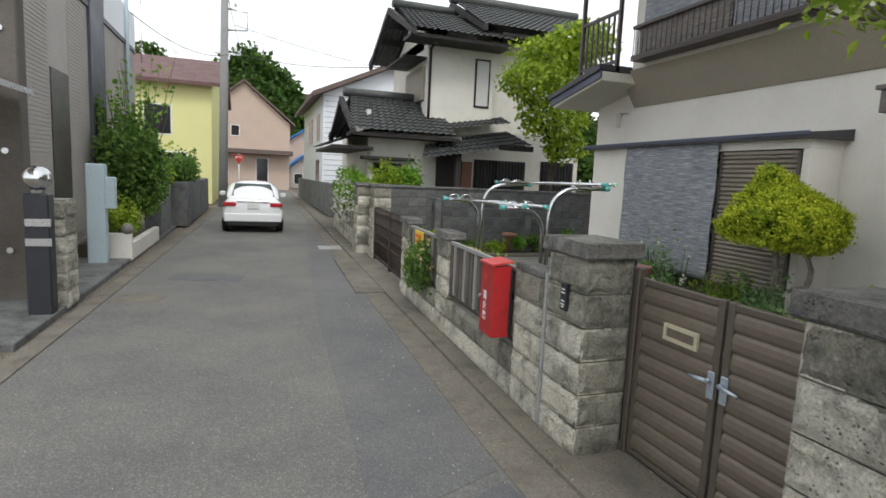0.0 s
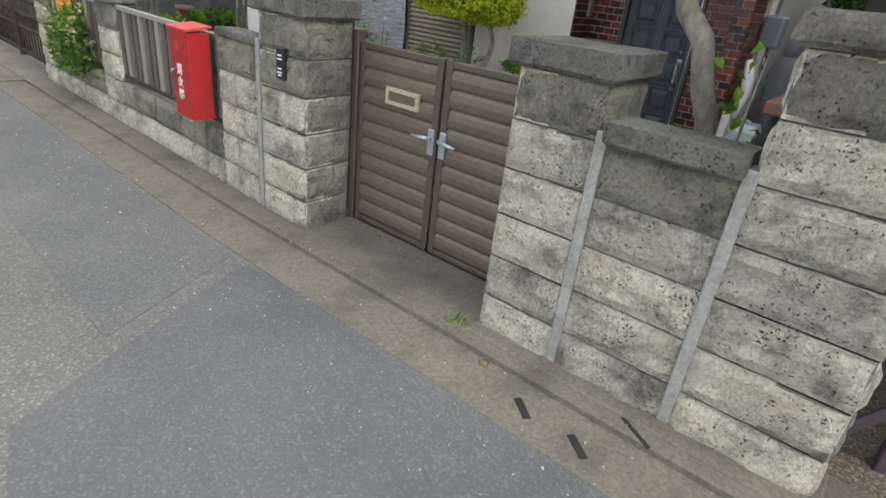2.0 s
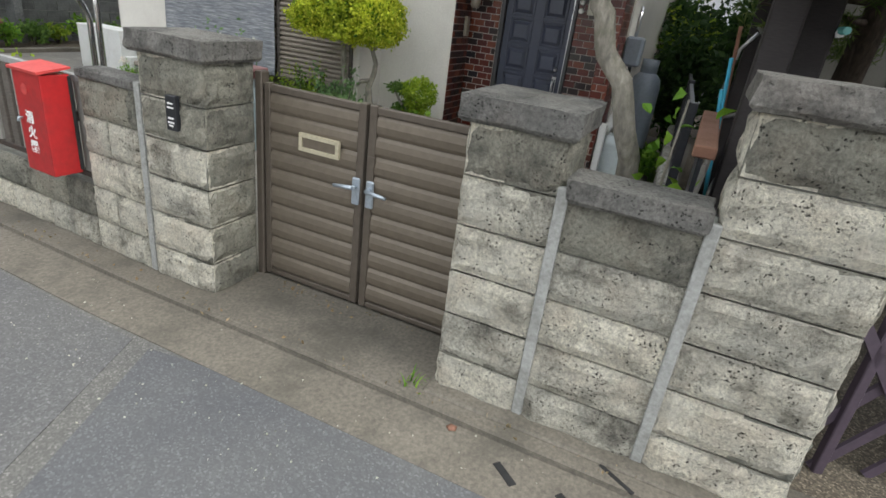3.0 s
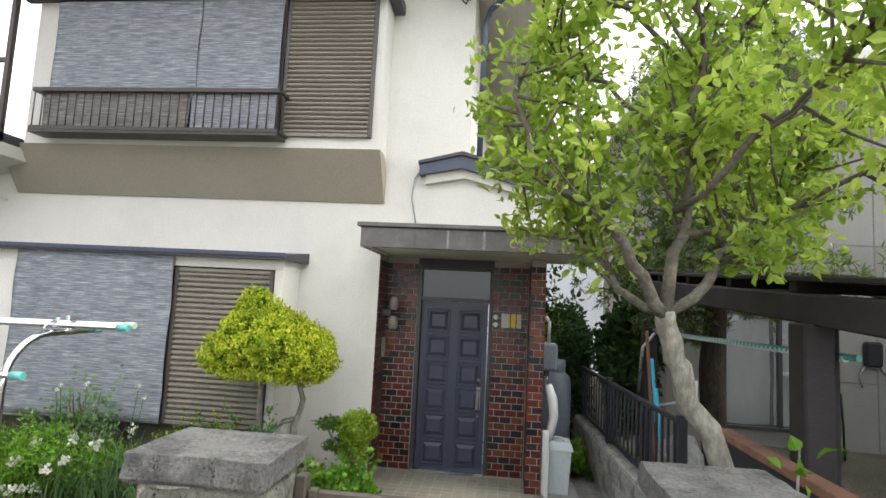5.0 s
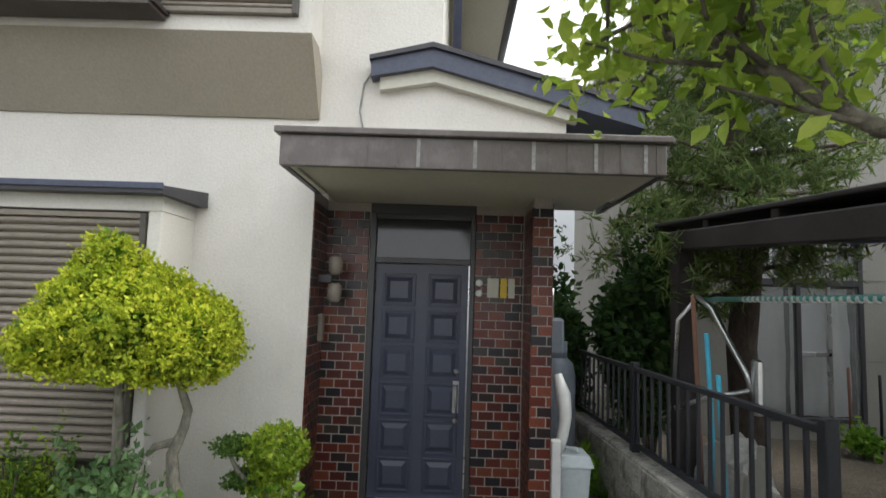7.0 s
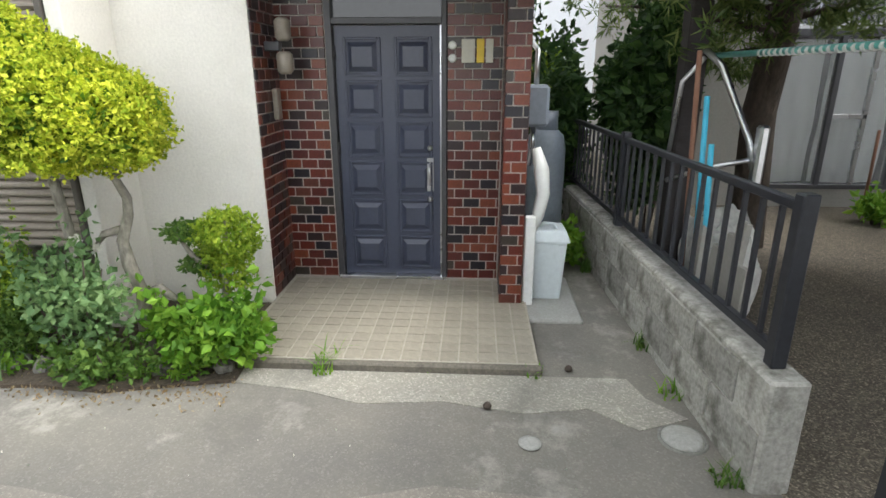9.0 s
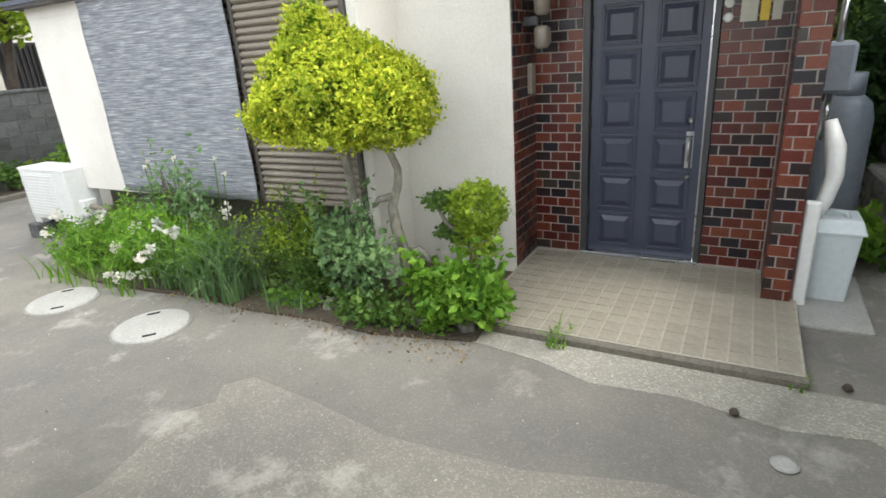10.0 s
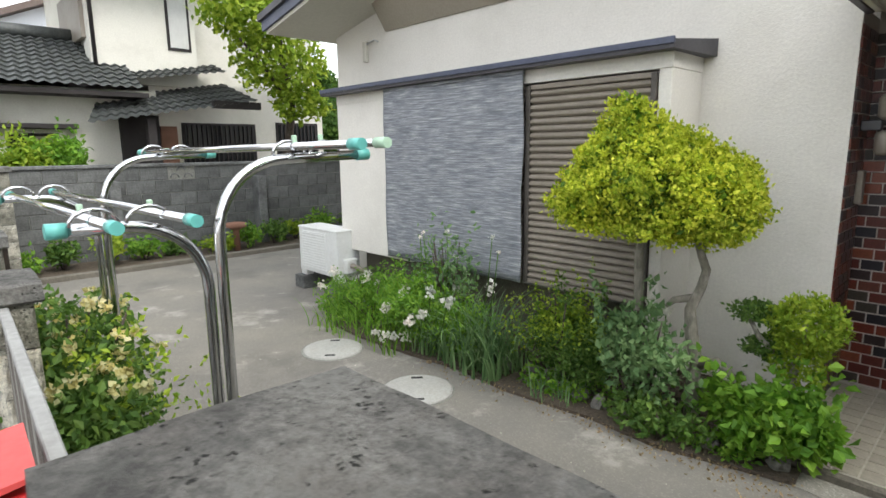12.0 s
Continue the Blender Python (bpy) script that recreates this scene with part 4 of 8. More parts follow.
def blind(x, y0, y1, z0, z1, material, label, ripple=0.02, group="house blinds"):
    b = thing("blind", label, "blind", None, group)
    b.location = (x, (y0 + y1) / 2, z0)
    sheet = part("sheet", cloth("sheet", 0, y0 - (y0 + y1) / 2, y1 - (y0 + y1) / 2, 0, z1 - z0, material, ripple, RNG), None, b)
    md = sheet.modifiers.new("thick", "SOLIDIFY")
    md.thickness = 0.008
    part("top_batten", bbox(-0.012, 0.012, y0 - (y0 + y1) / 2, y1 - (y0 + y1) / 2, z1 - z0 - 0.02, z1 - z0 + 0.01, 0.003), M_BLIND if material is M_BLIND else M_RAG, b)
    return b


blind(BX - 0.05, 5.03, 6.7, 0.58, 2.165, M_BLIND, "grey-blue woven blind hanging before the bay window")
# upper storey: jettied front with sloping taupe band below
UX = 5.17
hp("upper_front", bbox(UX, UX + 0.12, 3.12, 6.95, 3.3, 5.25, 0), M_STUCCO, "cream stucco upper front")
hp("upper_cheek", bbox(UX + 0.12, HX, 3.12, 3.24, 3.3, 5.25, 0), M_STUCCO)
hp("upper_cheek", bbox(UX + 0.12, HX, 6.83, 6.95, 3.3, 5.25, 0), M_STUCCO)
bm = bmesh.new()
prism(bm, [(UX - 0.01, 3.31), (UX + 0.2, 3.31), (HX + 0.02, 3.15), (HX + 0.02, 2.835), (HX - 0.02, 2.835)], 3.105, 7.25, "y")
hp("taupe_band", bm, M_BAND, "sloping taupe stucco band under the upper storey")
shutter(UX - 0.03, 3.2, 4.13, 3.42, 4.87, "closed ribbed brown metal shutter upstairs", 0.047)
shutter(UX - 0.015, 4.15, 6.65, 3.42, 4.87, "ribbed brown shutters behind hanging blinds")
bm = bmesh.new()
prism(bm, [(UX - 0.2, 4.87), (UX - 0.2, 4.94), (UX + 0.02, 5.0), (UX + 0.02, 4.87)], 3.0, 7.1, "y")
hp("window_hood", bm, M_TRIM_DARK, "dark metal hood over the upper window")
hp("window_hood_return", bbox(UX + 0.02, HX, 3.0, 3.115, 4.87, 4.98, 0.004), M_TRIM_DARK)
blind(UX - 0.1, 5.03, 6.63, 3.6, 4.8, M_BLIND, "sun-bleached grey blind over the upper window", 0.012)
blind(UX - 0.1, 4.15, 5.02, 3.6, 4.8, M_BLIND, "sun-bleached grey blind beside its twin", 0.012)
# balcony guard
guard = thing("balcony_guard", "low brown metal window guard with bars", "balcony guard", pose(UX - 0.22, 4.1, 3.41))
for z, h in ((0.4, 0.022), (0.0, 0.022)):
    part("rail", bbox(-0.02, 0.02, -0.03, 2.6, z - h, z + h, 0.005), M_RAIL, guard)
    for y in (-0.03, 2.6):
        part("return_rail", bbox(0.02, 0.21, y - 0.015, y + 0.015, z - 0.015, z + 0.015, 0.003), M_RAIL, guard)
for k in range(29):
    y = k * 2.58 / 28
    bm = bmesh.new()
    tube(bm, [(0, y, 0.02), (0, y, 0.385)], 0.007, 6)
    part("bar", bm, M_RAIL, guard)
part("floor", bbox(-0.02, 0.2, -0.03, 2.6, -0.05, -0.022, 0.003), M_RAIL, guard)
bm = bmesh.new()
for k in range(60):
    y = 0.03 + k * 2.52 / 59
    tube(bm, [(0.02 + RNG.uniform(-0.02, 0.04), y, -0.02 + RNG.uniform(0, 0.03)), (0.02, y + 0.05, -0.025)], 0.022, 5)
part("blind_hem", bm, M_RAG, guard, "rolled brown hem of the blinds resting in the guard")
blind(UX - 0.18, 5.02, 6.6, 3.41, 3.82, M_RAG, "brown-grey lower part of a blind behind the window guard", 0.02)
blind(UX - 0.18, 4.12, 5.0, 3.41, 3.82, M_BLIND, "grey lower part of a blind behind the window guard", 0.015)
# main eaves
hp("eave_soffit", bbox(4.2, HX + 0.2, 2.98, 8.4, 5.36, 5.42, 0), M_SOFFIT, "pale plastered eave soffit")
bm = bmesh.new()
prism(bm, [(4.12, 5.36), (4.12, 5.5), (8.5, 7.0), (12.6, 5.5), (12.6, 5.36), (8.5, 6.85)], 2.98, 8.6, "y")
hp("main_roof", bm, M_ROOF, "dark tiled main roof")
hp("fascia", bbox(4.1, 4.125, 2.96, 8.6, 5.34, 5.48, 0.004), M_TRIM, "slate-blue eave board")
bm = bmesh.new()
prism(bm, [(3.06, 5.75), (1.55, 5.26), (1.55, 5.16), (3.06, 5.62)], 4.75, 12.5, "x")
hp("side_roof", bm, M_SOFFIT, "pale soffit of the side eave")
bm = bmesh.new()
prism(bm, [(3.06, 5.83), (1.48, 5.32), (1.48, 5.22), (3.06, 5.74)], 4.7, 12.5, "x")
hp("side_roof_sheet", bm, M_TRIM, "slate-blue metal roof edge")
bm = bmesh.new()
tube(bm, [(4.72, 1.5, 5.2), (12.4, 1.5, 5.2)], 0.06, 10)
hp("rain_gutter", bm, M_TRIM_DARK, "dark rain gutter")
bm = bmesh.new()
tube(bm, [(4.95, 1.5, 5.16), (5.0, 1.75, 5.0), (5.5, 2.1, 4.92), (5.54, 2.15, 4.75), (5.54, 2.15, 3.3)], 0.032, 10)
hp("downpipe", bm, M_TRIM, "slate-blue downpipe at the wall corner")
# verge over the far corner
bm = bmesh.new()
prism(bm, [(7.0, 3.13), (8.35, 2.87), (8.35, 2.99), (7.0, 3.26)], 4.7, 10.5, "x")
hp("lean_to_roof", bm, M_SOFFIT, "lean-to roof with pale soffit")
bm = bmesh.new()
prism(bm, [(7.0, 3.165), (8.39, 2.9), (8.39, 3.04), (7.0, 3.32)], 4.67, 4.7, "x")
hp("verge_board", bm, M_TRIM, "slate-blue verge board")
bm = bmesh.new()
prism(bm, [(7.0, 3.275), (8.43, 3.0), (8.43, 3.07), (7.0, 3.36)], 4.64, 10.5, "x")
hp("lean_to_sheet", bm, M_TRIM_DARK, "dark metal roof edge")
# far balcony with dark rails
fbal = thing("balcony", "dark brown metal balcony rails above the lean-to", "balcony", pose(4.95, 7.0, 3.35))
for z in (0.05, 0.75, 1.6):
    part("rail", bbox(-0.02, 0.02, 0, 1.0, z, z + 0.05, 0.005), M_RAIL, fbal)
for k in range(8):
    part("bar", bbox(-0.014, 0.014, 0.02 + k * 0.135, 0.05 + k * 0.135, 0.1, 0.75, 0.003), M_RAIL, fbal)
for y in (0.0, 0.95):
    part("post", bbox(-0.03, 0.03, y, y + 0.05, -0.1, 1.9, 0.005), M_RAIL, fbal)
# porch gable roof
PX = 5.38
bm = bmesh.new()
prism(bm, [(2.74, 3.12), (2.74, 3.23), (2.31, 3.33), (0.85, 2.92), (0.85, 2.8), (2.31, 3.2)], PX, 6.6, "x")
pg = hp("porch_roof", bm, M_TRIM, "slate-blue metal porch roof with a low gable")
bm = bmesh.new()
prism(bm, [(2.75, 3.23), (2.75, 3.26), (2.31, 3.365), (0.82, 2.95), (0.82, 2.915), (2.31, 3.33)], PX - 0.03, 6.6, "x")
hp("porch_roof_lip", bm, M_TRIM_DARK, "", pg)
bm = bmesh.new()
prism(bm, [(2.68, 3.04), (2.68, 3.132), (2.31, 3.212), (1.3, 2.925), (1.3, 2.845), (2.29, 3.11)], PX + 0.05, HX, "x")
hp("porch_barge", bm, M_SOFFIT, "cream barge board under the porch roof", pg)
# flat canopy
can = thing("porch_canopy", "flat weathered brown metal porch canopy with cream soffit", "canopy", pose(5.1, 2.0, 2.4))
tagged(can, kind="structure")
def cp(name, bm, material, label=""):
    bm.transform(Matrix.Translation((-5.1, -2.0, -2.4)))
    return part(name, bm, material, can, label)
CX = 4.65  # front of the canopy
cp("fascia", bbox(CX, CX + 0.04, 0.985, 3.105, 2.3, 2.475, 0.004), M_CANOPY, "streaked brown metal fascia")
for k, y in enumerate((1.03, 1.09, 1.21, 1.32, 1.36, 1.5, 1.62, 1.7, 1.85, 1.93, 2.02, 2.11, 2.2, 2.33, 2.45, 2.62)):
    cp("fascia_seam", bbox(CX - 0.005, CX + 0.002, y, y + 0.012 + 0.008 * (k % 3), 2.31, 2.47, 0), M_STREAK if k % 3 == 1 else M_CANOPY)
cp("fascia_lip", bbox(CX - 0.03, CX + 0.06, 0.955, 3.135, 2.477, 2.515, 0.006), M_CANOPY)
cp("fascia_side", bbox(CX + 0.04, HX - 0.003, 3.065, 3.105, 2.3, 2.485, 0.004), M_TRIM_DARK)
cp("fascia_side", bbox(CX + 0.04, 5.98, 0.985, 1.025, 2.3, 2.485, 0.004), M_TRIM_DARK)
cp("soffit", bbox(CX + 0.08, 6.0, 1.045, 3.05, 2.325, 2.34, 0), M_SOFFIT, "cream soffit board")
cp("deck", bbox(CX + 0.04, 5.98, 0.99, 3.1, 2.42, 2.5, 0), M_CANOPY)
for a in ((CX + 0.04, CX + 0.08, 1.025, 3.065), (CX + 0.08, 5.5, 3.03, 3.065), (CX + 0.08, 5.5, 1.025, 1.06)):
    cp("soffit_bead", bbox(a[0], a[1], a[2], a[3], 2.304, 2.33, 0.004), M_SOFFIT)
# porch walls: backing, lined with tiles further down
DX = 5.935
hp("porch_backing", bbox(DX + 0.012, DX + 0.16, 2.775, 3.115, 0.0, 2.4, 0), M_GROUT)
hp("porch_backing", bbox(DX + 0.012, DX + 0.16, 1.45, 1.955, 0.0, 2.4, 0), M_GROUT)
hp("porch_backing", bbox(HX + 0.18, DX + 0.16, 3.114, 3.3, 0.0, 2.34, 0), M_GROUT)
hp("lining_bed", bbox(HX + 0.012, HX + 0.178, 3.1125, 3.1145, 0.03, 2.33, 0), M_GROUT)
hp("brick_pier", bbox(5.507, DX + 0.012, 1.442, 1.573, 0.0, 2.32, 0), M_GROUT)

hp("door_lintel", bbox(DX - 0.005, DX + 0.16, 1.957, 2.773, 2.246, 2.33, 0), M_DOOR_FRAME, "dark lintel above the transom")

# ---- front door ----
door = thing("door_1", "closed slate-blue panelled front door with a dark transom", "door", pose(DX, 2.36, 0.085) @ Matrix.Diagonal((0.915, 0.915, 0.915, 1)))
tagged(door, kind="structure")
part("door_leaf", bbox(0.04, 0.08, -0.395, 0.395, 0.02, 1.94, 0.003), M_DOOR, door, "slate-blue painted door leaf")
for col in (-0.19, 0.19):
    for row in range(6):
        z = 0.1 + row * 0.302
        bm = bmesh.new()
        vs = box(bm, 0.018, 0.045, col - 0.115, col + 0.115, z, z + 0.225)
        for v in vs:
            if v.co.x < 0.03:
                v.co.y = col + (v.co.y - col) * 0.66
                v.co.z = z + 0.1125 + (v.co.z - z - 0.1125) * 0.62
        pn = part("door_panel", bm, M_DOOR, door)
        rim = bmesh.new()
        for a in ((col - 0.14, col - 0.118, z - 0.025, z + 0.25), (col + 0.118, col + 0.14, z - 0.025, z + 0.25), (col - 0.118, col + 0.118, z - 0.025, z - 0.004), (col - 0.118, col + 0.118, z + 0.229, z + 0.25)):
            box(rim, 0.026, 0.04, *a)
        part("moulding", bevelled(rim, 0.005), M_DOOR, pn)
for y0, y1 in ((-0.44, -0.4), (0.4, 0.45)):
    part("door_jamb", bbox(-0.01, 0.1, y0, y1, 0.0, 2.36, 0.004), M_DOOR_FRAME, door)
part("strike_strip", bbox(0.0, 0.03, -0.4, -0.388, 0.0, 1.94, 0.002), M_ALU, door, "bright aluminium strike strip")
part("door_head", bbox(-0.01, 0.1, -0.4, 0.4, 1.945, 1.99, 0.004), M_DOOR_FRAME, door)
part("door_head", bbox(-0.01, 0.1, -0.4, 0.4, 2.32, 2.36, 0.004), M_DOOR_FRAME, door)
part("transom_pane", bbox(0.04, 0.05, -0.4, 0.4, 1.99, 2.32, 0), M_GLASS_DARK, door, "dark transom glass")
part("sill", bbox(-0.03, 0.1, -0.44, 0.44, -0.005, 0.02, 0.003), M_ALU, door)
bm = bmesh.new()
tube(bm, [(0.04, -0.31, 0.93), (-0.01, -0.31, 0.93), (-0.03, -0.31, 0.9), (-0.03, -0.31, 0.82), (0.0, -0.31, 0.78), (0.04, -0.31, 0.77)], 0.011, 8)
box(bm, 0.028, 0.042, -0.335, -0.285, 0.72, 0.98)
lathe(bm, [(0.012, 0.0), (0.022, 0.02), (0.02, 0.04), (0.0, 0.045)], 12, Matrix.Translation((0.04, -0.31, 1.06)) @ Matrix.Rotation(radians(-90), 4, "Y"))
lathe(bm, [(0.012, 0.0), (0.022, 0.02), (0.02, 0.04), (0.0, 0.045)], 12, Matrix.Translation((0.04, -0.31, 0.66)) @ Matrix.Rotation(radians(-90), 4, "Y"))
part("door_handle", bm, M_ALU, door, "tarnished thumb-latch handle")
for z in (0.25, 1.0, 1.7):
    bm = bmesh.new()
    tube(bm, [(0.03, 0.4, z), (0.03, 0.4, z + 0.1)], 0.012, 8)
    part("hinge", bm, M_DOOR_FRAME, door)

# ---- intercom, lamp, notices ----
ic = thing("door_intercom", "white doorbell buttons and pale notices on the tiled wall", "intercom", pose(DX - 0.004, 1.8, 1.6))
for z in (0.05, 0.13):
    bm = bmesh.new()
    lathe(bm, [(0.028, 0), (0.028, 0.015), (0.018, 0.022)], 16, Matrix.Translation((0, 0.12, z)) @ Matrix.Rotation(radians(-90), 4, "Y"))
    part("button", bm, M_WHITE, ic)
for y0, y1, mt in ((-0.03, 0.06, M_SOFFIT), (-0.09, -0.04, M_YELLOW), (-0.15, -0.1, M_SOFFIT)):
    part("notice", bbox(-0.014, 0.0, y0, y1, 0.02, 0.17, 0.003), mt, ic)
lampw = thing("porch_lamp", "grey wall lamp with two cylindrical shades on the tiled porch wall", "wall lamp", pose(5.72, 3.105, 1.55))
for z in (0.0, 0.2):
    bm = bmesh.new()
    lathe(bm, [(0.03, 0), (0.05, 0.02), (0.052, 0.12), (0.03, 0.14)], 14, Matrix.Translation((0, -0.12, z)))
    part("shade", bm, M_SHUTTER, lampw)
bm = bmesh.new()
box(bm, -0.03, 0.03, -0.1, 0.0, 0.14, 0.2)
part("bracket", bevelled(bm, 0.006), M_DOOR_FRAME, lampw)
solid("switch_box", bbox(-0.04, 0.04, -0.035, 0.0, 0, 0.2, 0.006), M_SHUTTER, "small taupe box on the tiled porch wall", "switch box", "", "", pose(5.8, 3.106, 1.26))
# bracket lamp and hooks on the front wall
hk = thing("wall_hook", "cream plastic wall fitting with a thin hook", "wall fitting", pose(HX, 7.6, 2.56))
part("body", bbox(-0.05, 0.0, -0.03, 0.03, 0, 0.22, 0.01), M_SOFFIT, hk)
bm = bmesh.new()
tube(bm, [(-0.03, 0, 0.18), (-0.05, -0.2, 0.21), (-0.05, -0.26, 0.18)], 0.008, 6)
part("hook", bm, M_ALU, hk)
ins = thing("cable_anchor", "white insulators with looped service cable under the eave", "cable anchor", pose(HX - 0.02, 2.3, 5.05))
for k, z in enumerate((0.0, 0.14, 0.3)):
    bm = bmesh.new()
    tube(bm, [(0, 0.02 + 0.05 * k, z), (-0.14, 0.03 + 0.05 * k, z + 0.02)], 0.03, 8)
    part("insulator", bm, M_WHITE if k % 2 else M_CABLE, ins)
bm = bmesh.new()
tube(bm, [(-0.1, 0.1, 0.3), (-0.16, 0.2, 0.0), (-0.1, 0.05, -0.12), (-0.02, -0.02, 0.1)], 0.01, 6)
part("cable_loop", bm, M_CABLE, ins)
bm = bmesh.new()
tube(bm, [(HX - 0.01, 2.74, 3.2), (HX - 0.02, 2.8, 3.1), (HX - 0.02, 2.82, 2.9), (HX - 0.02, 2.76, 2.62)], 0.007, 6)
solid("wall_cable", bm, M_MORTAR, "thin pale cable looping down the stucco wall", "cable")

# ---- porch floor ----
structure("porch_slab", bbox(4.69, DX + 0.05, 1.4, 3.115, -0.1, 0.08, 0.004), M_TILEJOINT, "raised porch floor slab", "porch floor")
structure("porch_kerb", bbox(4.64, 4.69, 1.385, 3.06, -0.1, 0.078, 0.008), M_GUTTER, "worn concrete porch edge", "porch edge")


# ---- laundry rack ----
rack = thing("laundry_rack", "stainless steel laundry stand with bent arms, poles and teal end caps", "laundry rack", pose(2.36, 4.15, 0.03))
for y in (0.0, 1.45):
    bm = bmesh.new()
    dy = 0.03
    bend = [radians(10 * j) for j in range(10)]
    up = [(0.0, y, 0.0)] + [(0.24 * (1 - math.cos(a)), y, 1.315 + 0.24 * math.sin(a)) for a in bend] + [(0.52, y - 0.02, 1.565)]
    tube(bm, up, 0.018, 10)
    part("upper_arm", bm, M_STEEL, rack)
    bm = bmesh.new()
    lo = [(-0.035, y + dy, 0.0)] + [(-0.035 - 0.22 * (1 - math.cos(a)), y + dy, 1.15 + 0.22 * math.sin(a)) for a in bend] + [(-0.4, y + dy, 1.375)]
    tube(bm, lo, 0.018, 10)
    part("lower_arm", bm, M_STEEL, rack)
    for p, q, mt in (((0.52, y - 0.02, 1.565), (0.57, y - 0.02, 1.567), M_TEAL), ((-0.4, y + dy, 1.375), (-0.45, y + dy, 1.376), M_TEAL)):
        bm = bmesh.new()
        tube(bm, [p, q], 0.022, 10)
        part("end_cap", bm, mt, rack)
    for k in range(2):
        for x0, z0, s in ((0.2, 1.55, 1), (-0.4, 1.365, 1)):
            x = x0 + 0.14 * k
            bm = bmesh.new()
            tube(bm, [(x + 0.1 * math.cos(a) * 0.6 + 0.06, y, z0 + 0.02 + 0.045 * math.sin(a)) for a in [math.pi * j / 8 for j in range(9)]], 0.006, 6)
            part("pole_hook", bm, M_STEEL, rack)
    part("foot", bbox(-0.25, 0.25, y - 0.03, y + 0.06, -0.005, 0.02, 0.006), M_IRON_BROWN, rack)
poles = ((0.28, 1.6, -0.36, 1.72), (0.42, 1.605, -0.3, 1.75), (-0.15, 1.4, -0.2, 1.8), (-0.34, 1.4, -0.2, 1.74))
for x, z, y0, y1 in poles:
    pl = thing("laundry_pole", "thin stainless laundry pole with plastic end caps on the stand", "laundry pole", pose(2.36 + x, 4.15, 0.03 + z), "laundry poles")
    bm = bmesh.new()
    tube(bm, [(0, y0, 0), (0, y1, -0.02)], 0.014, 10)
    part("rod", bm, M_STEEL, pl)
    for y, s in ((y0, -1), (y1, 1)):
        bm = bmesh.new()
        tube(bm, [(0, y + s * 0.04, 0 if s < 0 else -0.02), (0, y - s * 0.02, 0 if s < 0 else -0.02)], 0.018, 10)
        part("end_cap", bm, M_MINT if (x > 0.3 or x < -0.35) else M_TEAL, pl)
    part("peg", bbox(-0.008, 0.008, y0 + 0.35, y0 + 0.365, -0.015, 0.035, 0.003), M_MINT, pl)

# ---- air conditioner, covers ----
ac = thing("air_conditioner", "white outdoor air conditioner unit standing on concrete blocks", "air conditioner", pose(4.87, 7.8, 0.03))
part("case", bbox(0, 0.29, -0.4, 0.4, 0.21, 0.72, 0.015, 2), M_WHITE, ac)
part("top_panel", bbox(-0.006, 0.296, -0.406, 0.406, 0.705, 0.73, 0.008), M_WHITE, ac)
gr = part("fan_grille", bbox(-0.006, 0.0, -0.18, 0.35, 0.25, 0.68, 0.003), M_WHITE, ac)
for k in range(14):
    part("grille_bar", bbox(-0.014, -0.006, -0.17, 0.34, 0.262 + k * 0.03, 0.27 + k * 0.03, 0.001), M_WHITE, gr)
bm = bmesh.new()
tube(bm, [(0.12, -0.4, 0.34), (0.13, -0.5, 0.35), (0.2, -0.56, 0.3), (0.32, -0.55, 0.3)], 0.03, 8)
part("pipe_cover", bm, M_SHUTTER, ac)
part("service_box", bbox(0.06, 0.2, -0.48, -0.4, 0.26, 0.42, 0.01), M_WHITE, ac)
for x in (0.05, 0.22):
    for y in (-0.34, 0.34):
        part("foot", bbox(x - 0.04, x + 0.05, y - 0.06, y + 0.06, 0.15, 0.21, 0.006), M_WHITE, ac)
for y in (-0.34, 0.34):
    solid("concrete_block", bbox(-0.06, 0.36, y - 0.1, y + 0.1, 0.0, 0.15, 0.008), M_CBLOCK, "grey concrete block under an air conditioner", "concrete block", "air conditioner blocks", "", pose(4.87, 7.8, 0.03))


def cover(x, y, r, label):
    c = thing("manhole_cover", label, "manhole cover", pose(x, y, 0.028), "yard covers")
    bm = bmesh.new()
    lathe(bm, [(r, -0.02), (r, 0.014), (r - 0.012, 0.02), (r - 0.02, 0.022), (0.02, 0.022)], 40)
    part("lid", bm, M_MANHOLE, c)
    bm = bmesh.new()
    lathe(bm, [(r + 0.015, -0.02), (r + 0.015, 0.009), (r + 0.001, 0.009), (r + 0.001, -0.02)], 40)
    part("rim", bm, M_JOINT, c)
    if r > 0.15:
        for a in (50, 230):
            ob = part("lift_slot", bbox(-0.04, 0.04, -0.014, 0.014, 0.018, 0.0245, 0.002), M_SLOT_SHADE, c)
            ob.matrix_basis = Matrix.Rotation(radians(a), 4, "Z") @ Matrix.Translation((r * 0.72, 0, 0)) @ Matrix.Rotation(radians(90), 4, "Z")
    return c


cover(3.93, 5.03, 0.235, "round pale concrete cover with two lift slots")
cover(3.95, 6.09, 0.235, "round pale concrete cover with two lift slots")
cover(4.15, 0.83, 0.09, "small round concrete drain cap in the yard")
for x, y in ((4.33, 1.68), (4.7, 1.24), (3.6, 0.5)):
    bm = bmesh.new()
    lathe(bm, [(0.008, 0.0), (0.02, 0.008), (0.022, 0.016), (0.014, 0.03), (0.003, 0.036)], 9)
    solid("pine_cone", bm, M_BARK_DARK, "small brown pine cone lying on the concrete", "pine cone", "pine cones", "", pose(x, y, 0.036))
bm = bmesh.new()
lathe(bm, [(0.05, 0), (0.05, 0.004), (0.032, 0.005), (0.0, 0.003)], 24)
